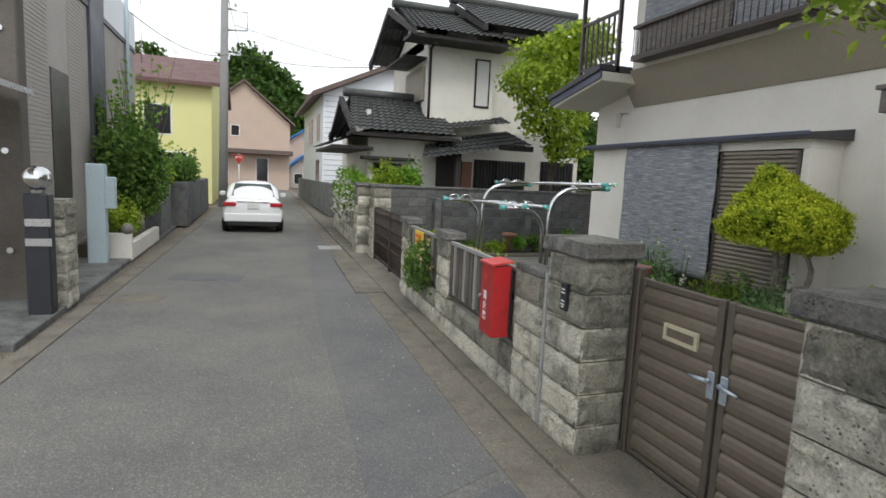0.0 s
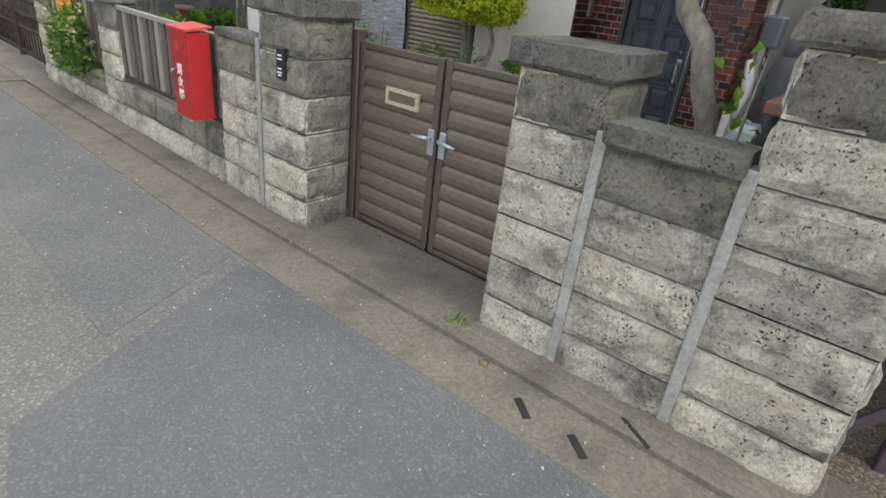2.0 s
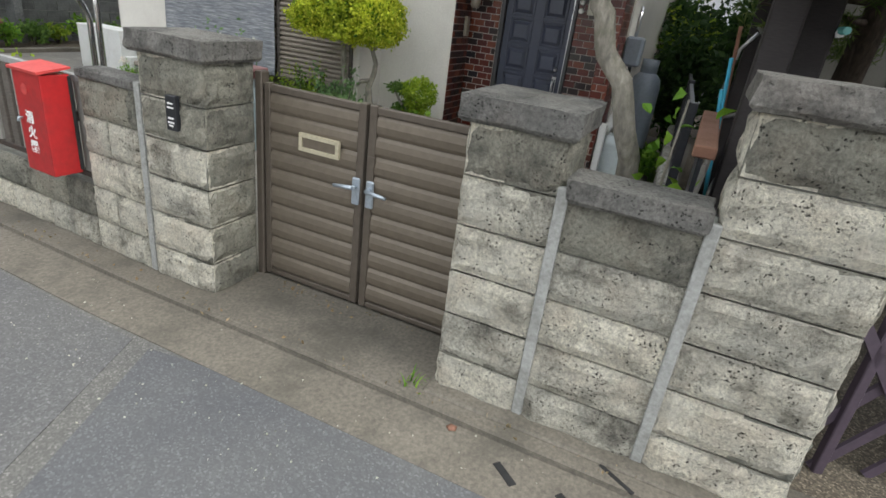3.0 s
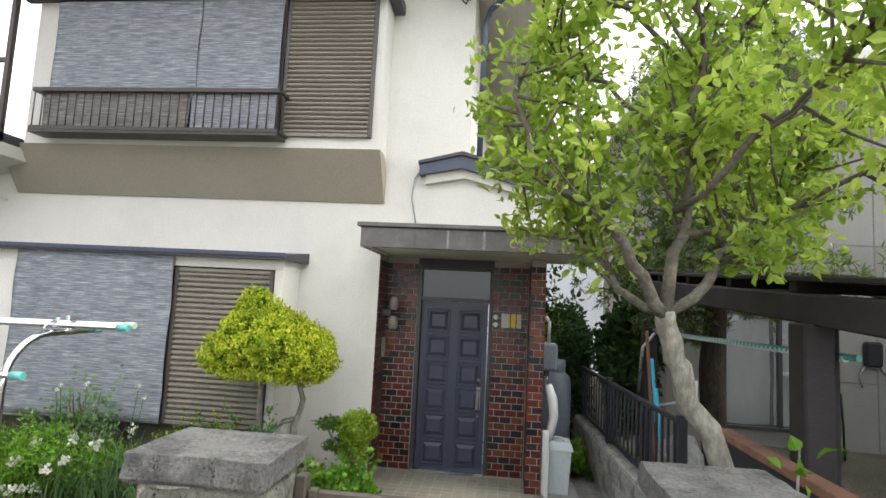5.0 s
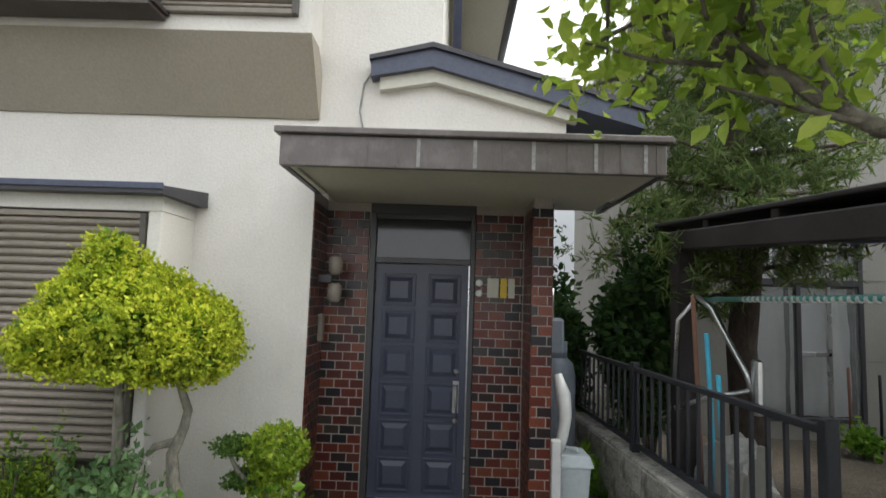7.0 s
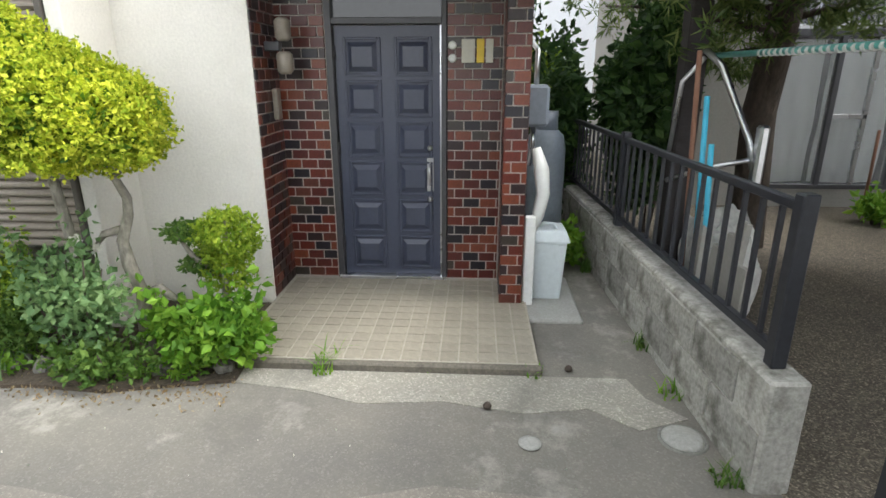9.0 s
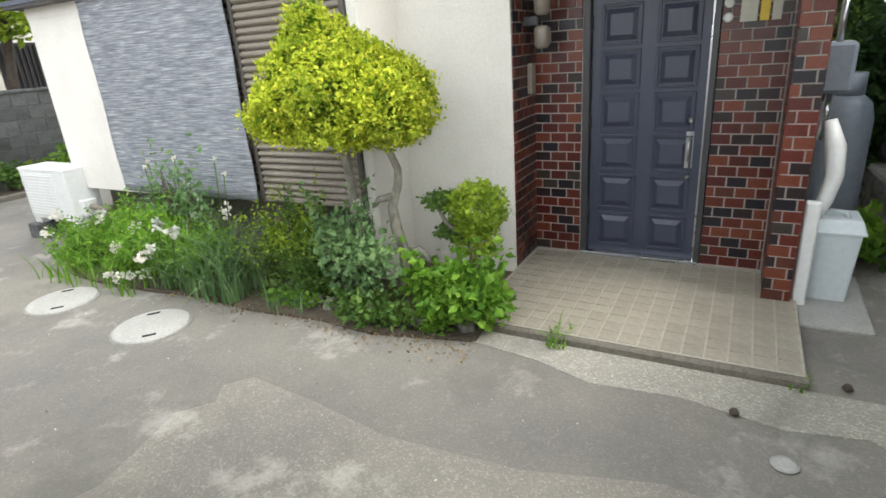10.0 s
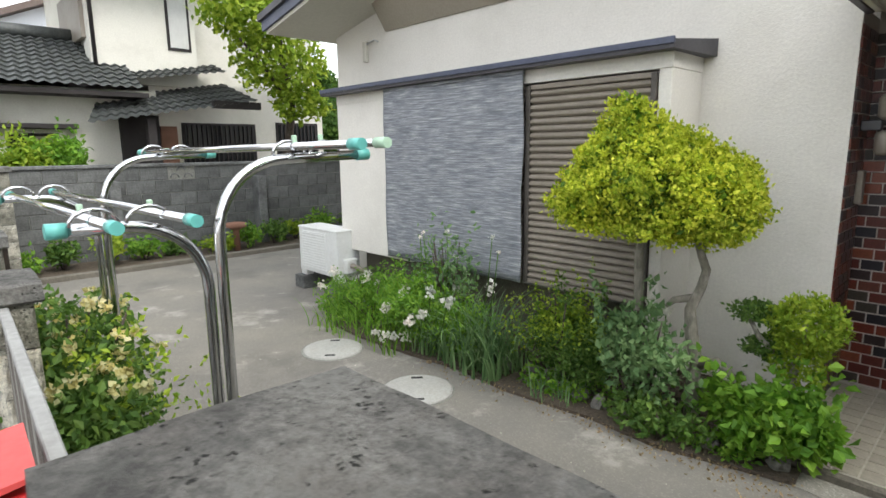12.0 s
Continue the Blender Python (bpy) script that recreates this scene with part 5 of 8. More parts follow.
solid("pipe_cap", bm, M_MANHOLE, "small pale round pipe cap in the yard", "pipe cap", "", "", pose(4.08, 1.5, 0.036))

# ---- bin, gas bottle, pipes by the porch ----
bn = thing("rubbish_bin", "pale blue plastic bin with a closed lid beside the porch", "bin", pose(5.75, 1.255, 0.05))
bm = bmesh.new()
vs = box(bm, -0.1, 0.1, -0.1, 0.1, 0.0, 0.42)
for v in vs:
    if v.co.z > 0.1:
        v.co.x *= 1.25
        v.co.y *= 1.25
part("tub", bevelled(bm, 0.015, 2), M_BIN, bn)
bm = bmesh.new()
vs = box(bm, -0.145, 0.145, -0.145, 0.145, 0.42, 0.5)
for v in vs:
    if v.co.z > 0.45:
        v.co.x *= 0.8
        v.co.y *= 0.8
part("lid", bevelled(bm, 0.012, 2), M_BIN, bn)
bm = bmesh.new()
tube(bm, [(-0.05, -0.06, 0.49), (-0.04, -0.04, 0.53), (-0.02, 0.03, 0.53), (-0.02, 0.06, 0.5)], 0.012, 6)
part("lid_handle", bm, M_BIN, bn)
structure("concrete_pad", bbox(5.3, 6.1, 1.05, 1.425, 0.0, 0.055, 0.012), M_MANHOLE, "pale concrete pad beside the porch pier", "concrete pad")
bm = bmesh.new()
box(bm, -0.03, 0.03, -0.035, 0.035, 0.0, 0.62)
solid("white_pipe_cover", bevelled(bm, 0.008), M_WHITE, "white plastic pipe cover against the tiled pier", "pipe cover", "", "", pose(5.56, 1.392, 0.05))
gb = thing("gas_bottle", "grey steel gas bottle behind the porch pier", "gas bottle", pose(6.55, 1.2, 0.03))
bm = bmesh.new()
lathe(bm, [(0.15, 0.0), (0.16, 0.03), (0.16, 0.95), (0.14, 1.05), (0.07, 1.12), (0.03, 1.13)], 24)
part("bottle", bm, M_CYL, gb)
bm = bmesh.new()
lathe(bm, [(0.09, 1.1), (0.09, 1.24), (0.08, 1.24), (0.08, 1.1)], 16)
part("valve_guard", bm, M_CYL, gb)
mt = thing("gas_meter", "grey gas meter with pipes on the house side wall", "gas meter", pose(6.05, 1.4, 1.2))
part("case", bbox(-0.1, 0.1, -0.14, 0.03, 0, 0.28, 0.02), M_CYL, mt)
bm = bmesh.new()
tube(bm, [(-0.05, -0.05, 0.28), (-0.05, -0.05, 0.5), (0.1, -0.03, 0.55)], 0.018, 8)
part("pipe", bm, M_ALU, mt)
bm = bmesh.new()
tube(bm, [(0.05, -0.05, 0.0), (0.06, -0.05, -0.2), (0.2, -0.05, -0.3)], 0.018, 8)
part("pipe", bm, M_ALU, mt)
bm = bmesh.new()
tube(bm, [(5.64, 1.37, 1.1), (5.62, 1.33, 0.96), (5.64, 1.31, 0.8), (5.61, 1.34, 0.66), (5.62, 1.36, 0.56)], [0.03, 0.05, 0.045, 0.04, 0.02], 8)
solid("rolled_cloth", bm, M_WHITE, "white bundled cloth hanging on the porch pier", "cloth")

# ---- planting ----
R = random.Random(11)


def plant(name, label, category, at, group=""):
    return thing(name, label, category, pose(*at), group)


def shrub(label, at, radii, count, size, material, stems=5, group="garden shrubs", up=0.5, long=1.7, name="shrub", category="shrub", shell=0.3):
    p = plant(name, label, category, at, group)
    bm = bmesh.new()
    for k in range(stems):
        d = Vector((R.uniform(-0.5, 0.5) * radii[0], R.uniform(-0.5, 0.5) * radii[1], radii[2] * R.uniform(1.1, 1.7)))
        tube(bm, [(d.x * 0.1, d.y * 0.1, -0.02), tuple(d * 0.5), tuple(d)], [0.012, 0.008, 0.004], 5)
    part("branching_stem", bm, M_BARK_DARK, p)
    spots = []
    for k in range(6):
        c = (R.uniform(-0.5, 0.5) * radii[0], R.uniform(-0.5, 0.5) * radii[1], radii[2] * R.uniform(0.7, 1.3))
        spots += lump(R, c, tuple(v * R.uniform(0.4, 0.75) for v in radii), count // 7, shell)
    for k in range(10):
        a = Vector((R.uniform(-0.6, 0.6) * radii[0], R.uniform(-0.6, 0.6) * radii[1], radii[2]))
        b = a + Vector((R.uniform(-0.5, 0.5) * radii[0], R.uniform(-0.5, 0.5) * radii[1], radii[2] * R.uniform(0.6, 1.3)))
        spots += [a.lerp(b, R.random()) + unit(R) * size * 0.7 for _ in range(count // 70)]
    spots = [s for s in spots if s.z > 0.01]
    part("crown", foliage("crown", spots, size, material, R, 1, 0.0, up, long), None, p)
    return p


# clipped golden topiary on a crooked trunk
top = plant("topiary_tree", "clipped golden-green topiary tree with a crooked bare trunk", "topiary tree", (4.74, 3.57, 0.03))
bm = bmesh.new()
tube(bm, [(0.02, 0.0, -0.03), (0.03, 0.02, 0.2), (0.025, 0.0, 0.38), (0.0, 0.03, 0.55), (0.01, 0.05, 0.68), (0.02, 0.0, 0.82), (-0.01, -0.03, 0.92), (-0.05, 0.03, 1.12)], [0.045, 0.038, 0.034, 0.036, 0.03, 0.026, 0.024, 0.018], 10)
tube(bm, [(0.12, 0.42, -0.03), (0.1, 0.4, 0.6), (0.0, 0.38, 1.3)], [0.035, 0.03, 0.025], 8)
tube(bm, [(0.03, 0.0, 0.36), (0.0, -0.12, 0.42), (-0.02, -0.22, 0.36)], [0.03, 0.026, 0.018], 8)
tube(bm, [(0.03, 0.02, 0.75), (0.0, 0.14, 0.72), (0.02, 0.2, 0.66)], [0.025, 0.02, 0.012], 8)
tube(bm, [(-0.03, 0.0, 1.04), (-0.05, -0.1, 1.13), (-0.08, -0.16, 1.24)], [0.02, 0.015, 0.01], 6)
part("trunk", bm, M_BARK, top)
spots, inner = [], []
for c, r, k in (((-0.1, 0.24, 1.33), (0.44, 0.52, 0.29), 10500), ((-0.1, -0.01, 1.29), (0.36, 0.31, 0.27), 5200), ((-0.1, 0.56, 1.29), (0.34, 0.28, 0.2), 3200), ((-0.1, 0.32, 1.51), (0.32, 0.38, 0.2), 4400), ((-0.1, 0.4, 1.66), (0.19, 0.2, 0.15), 1900), ((-0.1, 0.42, 1.77), (0.1, 0.1, 0.1), 600)):
    spots += lump(R, c, r, k // 13, 0.84, 0.66)
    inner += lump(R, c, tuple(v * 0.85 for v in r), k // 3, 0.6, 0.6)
part("crown", foliage("crown", spots, 0.028, M_LEAF_GOLD, R, 21, 0.05, 0.9, 1.7), None, top, "dense bright golden-green clipped foliage")
# Darker green inner leaves paint the shade between the clumps into the colour.
part("inner_crown", foliage("inner_crown", inner, 0.05, M_LEAF_GOLD_SHADE, R, 1, 0.0, 0.4, 1.7), None, top)
# low clipped side cushions
lc = plant("clipped_shrub", "small clipped green shrub on the topiary's low branch", "shrub", (4.78, 3.12, 0.03))
bm = bmesh.new()
tube(bm, [(0, 0.02, -0.03), (0.02, 0.0, 0.3), (-0.01, -0.04, 0.6), (0, -0.06, 0.8)], [0.03, 0.025, 0.02, 0.012], 8)
tube(bm, [(0.02, 0.0, 0.45), (0.0, 0.15, 0.6), (0, 0.22, 0.72)], [0.018, 0.014, 0.008], 6)
part("branching_stem", bm, M_BARK, lc)
sp = lump(R, (0, -0.06, 0.7), (0.16, 0.17, 0.16), 2800, 0.5) + lump(R, (0.02, -0.03, 0.5), (0.13, 0.15, 0.13), 900, 0.3)
low = lump(R, (0.04, 0.17, 0.72), (0.12, 0.14, 0.055), 900, 0.4) + lump(R, (0.06, 0.12, 0.54), (0.13, 0.13, 0.06), 800, 0.4)
part("crown", foliage("crown", sp, 0.03, M_LEAF_YG, R, 1, 0.0, 0.7, 1.8), None, lc)
part("low_pad", foliage("low_pad", low, 0.03, M_LEAF_BUSH, R, 1, 0.0, 0.6, 1.8), None, lc, "dark green lower pads of clipped leaves")
for y, x, r, cnt, mt2, lab in ((3.1, 4.6, (0.24, 0.26, 0.24), 1700, M_LEAF_LIME, "bright lime-green weeds spilling on the porch edge"), (3.3, 4.64, (0.16, 0.24, 0.2), 900, M_LEAF_LIME, "low lime-green ground weeds by the rocks")):
    shrub(lab, (x, y, 0.03), r, cnt, 0.06, mt2, 3, "low weeds", 0.5, 1.3)
shrub("bushy dark green shrub with small leaves under the shutter", (4.68, 4.34, 0.03), (0.32, 0.42, 0.34), 6500, 0.034, M_LEAF_BUSH, 6)
shrub("yellow-green shoots on a small-leaved shrub", (4.66, 4.42, 0.2), (0.3, 0.36, 0.3), 2600, 0.028, M_LEAF_YG, 4)
shrub("loose rose bush with blue-green leaves", (4.6, 3.82, 0.03), (0.27, 0.36, 0.4), 1900, 0.05, M_LEAF_GREY, 9, "garden shrubs", 0.5, 1.5, "shrub", "shrub", 0.15)
shrub("low lobed green weeds along the bed edge", (4.45, 3.62, 0.03), (0.18, 0.34, 0.13), 800, 0.045, M_LEAF_BUSH, 3, "low weeds")
shrub("pale green flowering weeds with narrow leaves", (4.62, 5.6, 0.03), (0.4, 0.66, 0.31), 6000, 0.05, M_LEAF_LIME, 12, "garden shrubs", 0.8, 3.0, "shrub", "shrub", 0.1)
shrub("spreading pale green weeds by the air conditioner", (4.6, 6.45, 0.03), (0.42, 0.6, 0.25), 4600, 0.045, M_LEAF_LIME, 12, "garden shrubs", 0.8, 3.0, "shrub", "shrub", 0.1)
shrub("tall thin green flowering stems before the blind", (4.72, 5.55, 0.03), (0.16, 0.55, 0.52), 800, 0.05, M_LEAF_GREY, 12, "garden shrubs", 0.8, 2.0)


def tuft(label, at, n, length, width, material, spread, group="grass tufts"):
    verts, faces = [], []
    for _ in range(n):
        a = R.uniform(0, 2 * math.pi)
        b0 = Vector((R.uniform(-1, 1), R.uniform(-1, 1), 0)) * spread
        ln, lean = length * R.uniform(0.5, 1.15), R.uniform(0.3, 1.15)
        d, s = Vector((math.cos(a), math.sin(a), 0)), Vector((-math.sin(a), math.cos(a), 0))
        prev = None
        for j in range(6):
            u = j / 5
            c = b0 + d * ln * lean * u * u + Vector((0, 0, ln * (u - 0.42 * lean * u * u * u)))
            w = width * (1 - u * 0.95) * 0.5
            k = len(verts)
            verts += [tuple(c + s * w), tuple(c - s * w)]
            if prev is not None:
                faces.append((prev, prev + 1, k + 1, k))
            prev = k
    return solid("grass_tuft", from_lists("grass_tuft", verts, faces, material), None, label, "grass", group, "stuff", pose(*at))


tuft("arching blue-green strap leaves in the flower bed", (4.52, 4.92, 0.03), 230, 0.68, 0.017, M_LEAF_GREY, 0.2)
tuft("arching blue-green strap leaves in the flower bed", (4.55, 5.35, 0.03), 190, 0.6, 0.015, M_LEAF_GREY, 0.22)
tuft("thin weed blades on the bed edge", (4.45, 5.9, 0.03), 160, 0.4, 0.012, M_LEAF_LIME, 0.3)
tuft("thin weed blades on the bed edge", (4.42, 6.5, 0.03), 160, 0.35, 0.012, M_LEAF_LIME, 0.3)
tuft("thin weed blades on the bed edge", (4.5, 4.3, 0.03), 60, 0.3, 0.012, M_LEAF_GREY, 0.15)
for x, y, n, ln in ((4.62, 2.55, 26, 0.13), (4.66, 1.42, 16, 0.08), (4.66, 2.0, 10, 0.05), (4.72, 2.55, 14, 0.2), (5.0, 0.76, 40, 0.14), (6.3, 0.85, 60, 0.2), (3.9, 0.75, 30, 0.1), (4.5, 0.77, 20, 0.1), (1.68, 1.36, 14, 0.07)):
    tuft("small green weed tuft in a crack of the concrete", (x, y, 0.03), n, ln, 0.012, M_LEAF_LIME if n < 30 else M_LEAF_BUSH, 0.05, "weeds")


def blossoms(label, at, spots, size, material, name="flowers"):
    p = plant(name, label, "flowers", at, "flower heads")
    for s in spots:
        bm = bmesh.new()
        tube(bm, [(s[0] * 0.6, s[1] * 0.6, 0), (s[0] * 0.9, s[1] * 0.9, s[2] * 0.6), tuple(s)], 0.004, 4)
        stalk = part("stalk", bm, M_LEAF_BUSH, p)
        pts = [Vector(s) + unit(R) * size * R.random() for _ in range(26)]
        part("flower_head", foliage("flower_head", pts, size * 0.75, material, R, 1, 0.0, 0.5, 1.1), None, stalk)
    return p


blossoms("clusters of white blossom among the weeds", (4.5, 5.9, 0.03), [(R.uniform(-0.35, 0.3), R.uniform(-0.9, 0.9), R.uniform(0.25, 0.55)) for _ in range(16)], 0.05, M_PETAL)
blossoms("white blossom trailing towards the concrete covers", (4.25, 5.7, 0.03), [(R.uniform(-0.1, 0.1), R.uniform(-0.2, 0.2), R.uniform(0.1, 0.22)) for _ in range(4)], 0.045, M_PETAL)
blossoms("small pale blossoms on tall stems", (4.74, 5.5, 0.03), [(R.uniform(-0.1, 0.1), R.uniform(-0.5, 0.5), R.uniform(0.6, 0.95)) for _ in range(8)], 0.022, M_PETAL)
blossoms("two pale roses by the topiary trunk", (4.65, 3.75, 0.03), [(0, 0.05, 0.72), (0.02, -0.03, 0.66), (0.02, 0.12, 0.6)], 0.035, M_PETAL)
for k in range(15):
    y = 3.08 + k * 0.16
    bm = bmesh.new()
    bmesh.ops.create_icosphere(bm, subdivisions=3, radius=1)
    sc = Vector((R.uniform(0.035, 0.06), R.uniform(0.035, 0.08), R.uniform(0.04, 0.085)))
    for v in bm.verts:
        v.co = Vector((v.co.x * sc.x, v.co.y * sc.y, v.co.z * sc.z)) * (1 + 0.4 * noise.noise(v.co * 1.9 + Vector((k * 3.1, 0, 0))))
    solid("garden_rock", bm, M_ROCK, "mossy grey edging rock along the flower bed", "rock", "edging rocks", "", pose(4.6 - 0.08 * math.sin(k * 0.5) + R.uniform(-0.06, 0.06), y, 0.055, 0, 0, R.uniform(0, 180)))
bm = bmesh.new()
prism(bm, [(4.5, 2.98), (4.44, 3.25), (4.36, 3.6), (4.39, 4.0), (4.33, 4.6), (4.37, 5.1), (4.3, 5.6), (4.27, 6.2), (4.3, 6.6), (4.6, 7.3), (5.3, 7.3), (5.49, 3.95), (5.49, 3.05)], 0.0, 0.05, "z")
structure("flower_bed", bm, M_SOIL, "dry brown soil of the flower bed along the house", "flower bed")
jug = thing("watering_can", "small pale blue watering jug in the flower bed", "watering can", pose(4.75, 6.55, 0.05))
bm = bmesh.new()
lathe(bm, [(0.06, 0), (0.08, 0.03), (0.08, 0.15), (0.05, 0.2)], 14)
part("can", bm, M_PALE_BLUE, jug)
bm = bmesh.new()
tube(bm, [(-0.07, 0, 0.05), (-0.14, 0, 0.15), (-0.18, 0, 0.2)], 0.014, 6)
part("spout", bm, M_PALE_BLUE, jug)
pot = thing("plant_pot", "striped grey flower pot in the bed", "plant pot", pose(4.8, 6.1, 0.05))
bm = bmesh.new()
lathe(bm, [(0.07, 0), (0.1, 0.22), (0.11, 0.22), (0.11, 0.25), (0.0, 0.25)], 16)
part("pot", bm, M_CYL, pot)

# climbing roses at the street railing, and the rose bush inside
rb = plant("rose_bush", "cream-flowered rose bush growing through the street railing", "rose bush", (2.12, 5.75, 0.03))
sp = lump(R, (0.06, 0.0, 0.46), (0.34, 0.85, 0.38), 3800, 0.2) + lump(R, (-0.33, 0.35, 0.58), (0.16, 0.35, 0.32), 900, 0.3) + lump(R, (0.0, -0.75, 0.42), (0.22, 0.4, 0.3), 1100, 0.25)
part("leaves", foliage("leaves", sp, 0.055, M_LEAF_BUSH, R, 1, 0.0, 0.4, 1.6), None, rb)
sp2 = []
for k in range(34):
    a = Vector((R.uniform(-0.2, 0.25), R.uniform(-1.0, 0.6), R.uniform(0.4, 0.76)))
    d = Vector((R.uniform(0.02, 0.22), R.uniform(-0.35, 0.1), R.uniform(-0.02, 0.15)))
    sp2 += [a + d * (j / 11) + unit(R) * 0.03 for j in range(14)]
tagged(part("shoot", foliage("shoot", sp2, 0.04, M_LEAF_YG, R, 1, 0.0, 0.5, 1.8), None, rb), kind="stuff")
bm = bmesh.new()
for k in range(8):
    x, y = R.uniform(-0.3, 0.3), R.uniform(-0.6, 0.6)
    tube(bm, [(0, y * 0.3, -0.03), (x * 0.6, y * 0.7, 0.5), (x, y, 0.8)], [0.012, 0.009, 0.005], 5)
part("cane", bm, M_BARK_DARK, rb)
pts = []
for k in range(48):
    c = R.choice([s for s in sp if s.z > 0.48])
    c = c + Vector((R.uniform(-0.02, 0.1), R.uniform(-0.14, 0.0), 0.08))
    pts += [c + unit(R) * 0.035 * R.random() for _ in range(22)]
part("petals", foliage("petals", pts, 0.032, M_PETAL_CREAM, R, 1, 0.0, 0.5, 1.1), None, rb)

sg = thing("notice_board", "small yellow notice board with red lettering on the railing", "sign", FAR @ pose(-0.012, 3.3, 0.52))
part("board", bbox(-0.012, 0.0, -0.19, 0.19, 0.0, 0.46, 0.003), M_YELLOW, sg)
part("lower_panel", bbox(-0.015, -0.012, -0.17, 0.17, 0.02, 0.16, 0), M_TEXT, sg)
bm = bmesh.new()
for k in range(3):
    box(bm, -0.016, -0.0125, -0.15, 0.15 - 0.05 * (k == 2), 0.38 - k * 0.07, 0.42 - k * 0.07)
part("lettering", bm, M_ORANGE, sg)

# ---- leafy front tree ----
tree = plant("magnolia_tree", "leafy bright green garden tree with a crooked grey trunk", "tree", (2.62, 0.72, 0.03))
O = Vector((2.62, 0.72, 0.03))
bm = bmesh.new()
spots = []


def limb(pts, r0, r1, twigs, leafy=True):
    pts = [Vector(p) for p in pts]
    bent = [pts[0]]
    for a, b in zip(pts, pts[1:]):
        w = (b - a).length * 0.11
        bent += [a.lerp(b, 0.36) + unit(R) * w, a.lerp(b, 0.7) + unit(R) * w * 0.8, b]
    pts = bent
    k = len(pts)
    tube(bm, [p - O for p in pts], [(r0 + (r1 - r0) * j / (k - 1)) * (0.74 if r0 < 0.05 else 1.0) for j in range(k)], 9 if r0 > 0.03 else 6)
    for j in range(twigs):
        u = R.uniform(0.25, 1.0) * (k - 1)
        i = min(int(u), k - 2)
        a = pts[i].lerp(pts[i + 1], u - i)
        d = (unit(R) + Vector((0, 0, 0.25)) + (pts[-1] - pts[0]).normalized() * 0.5).normalized()
        ln = R.uniform(0.25, 0.5)
        mid = a + d * ln * 0.5 + unit(R) * 0.05
        end = mid + (d + Vector((0, 0, 0.2))).normalized() * ln * 0.5
        if end.z < 1.95 or end.y > 2.08 or (end.x < 2.75 and end.y > 1.4 and end.z < 2.35) or (end.x < 2.2 and end.y > 1.25):
            continue
        tube(bm, [a - O, mid - O, end - O], [0.01, 0.007, 0.004], 5)
        for s in range(15):
            v = 0.2 + 0.8 * s / 12
            c = a.lerp(mid, v * 2) if v < 0.5 else mid.lerp(end, v * 2 - 1)
            spots.append(c - O + unit(R) * 0.06)
        for s in range(5):
            spots.append(end - O + unit(R) * 0.09)


limb([(2.62, 0.72, -0.1), (2.61, 0.75, 0.5), (2.6, 0.8, 0.9), (2.59, 0.9, 1.27), (2.57, 1.04, 1.52), (2.54, 1.1, 1.72), (2.5, 1.14, 1.86)], 0.056, 0.044, 0)
part("trunk", bm, M_BARK, tree)
bm = bmesh.new()
limb([(2.5, 1.14, 1.83), (2.45, 1.3, 2.05), (2.42, 1.5, 2.3), (2.5, 1.72, 2.5), (2.55, 1.8, 2.75), (2.6, 1.82, 3.05)], 0.042, 0.012, 26)
limb([(2.5, 1.14, 1.85), (2.55, 1.05, 2.2), (2.5, 1.08, 2.6), (2.45, 1.0, 3.0), (2.5, 1.1, 3.4)], 0.04, 0.012, 30)
limb([(2.5, 1.12, 1.85), (2.6, 0.9, 2.05), (2.75, 0.65, 2.3), (2.9, 0.4, 2.6), (3.0, 0.25, 2.95)], 0.036, 0.01, 32)
limb([(2.52, 1.1, 2.3), (2.2, 0.9, 2.55), (1.95, 0.7, 2.75), (1.8, 0.55, 2.95)], 0.024, 0.008, 22)
limb([(2.5, 1.14, 1.85), (2.75, 1.3, 1.95), (3.05, 1.4, 2.2), (3.35, 1.5, 2.45), (3.5, 1.45, 2.8)], 0.03, 0.01, 26)
limb([(2.55, 1.05, 2.2), (2.85, 1.0, 2.55), (3.1, 0.8, 2.9), (3.3, 0.75, 3.2)], 0.028, 0.009, 26)
limb([(2.55, 1.05, 2.2), (2.9, 0.6, 2.35), (3.3, 0.3, 2.5), (3.6, 0.1, 2.7)], 0.026, 0.008, 26)
limb([(2.5, 1.08, 2.6), (2.75, 1.3, 2.9), (3.0, 1.5, 3.15), (3.1, 1.6, 3.4)], 0.022, 0.008, 26)
limb([(2.42, 1.5, 2.3), (2.7, 1.65, 2.45), (3.0, 1.8, 2.65)], 0.018, 0.007, 14)
limb([(2.75, 0.65, 2.3), (2.5, 0.3, 2.5), (2.35, 0.0, 2.7), (2.3, -0.25, 2.95)], 0.02, 0.007, 22)
limb([(2.5, 1.0, 3.0), (2.7, 0.7, 3.3), (2.8, 0.4, 3.6)], 0.018, 0.007, 18)
limb([(2.5, 1.1, 3.0), (2.5, 1.5, 3.35), (2.6, 1.7, 3.6)], 0.018, 0.007, 18)
part("limb", bm, M_BARK_MID, tree)
part("crown", foliage("crown", spots, 0.068, M_LEAF, R, 2, 0.1, 0.35, 1.9, 0.3, True), None, tree, "broad bright green leaves in loose sprays")
sapling = plant("sapling", "young sapling with broad pale green leaves behind the wall", "sapling", (2.45, 0.62, 0.03))
bm = bmesh.new()
tube(bm, [(0, 0, -0.03), (0.02, 0.02, 0.8), (0.0, 0.0, 1.3)], [0.012, 0.009, 0.004], 6)
part("stem", bm, M_BARK, sapling)
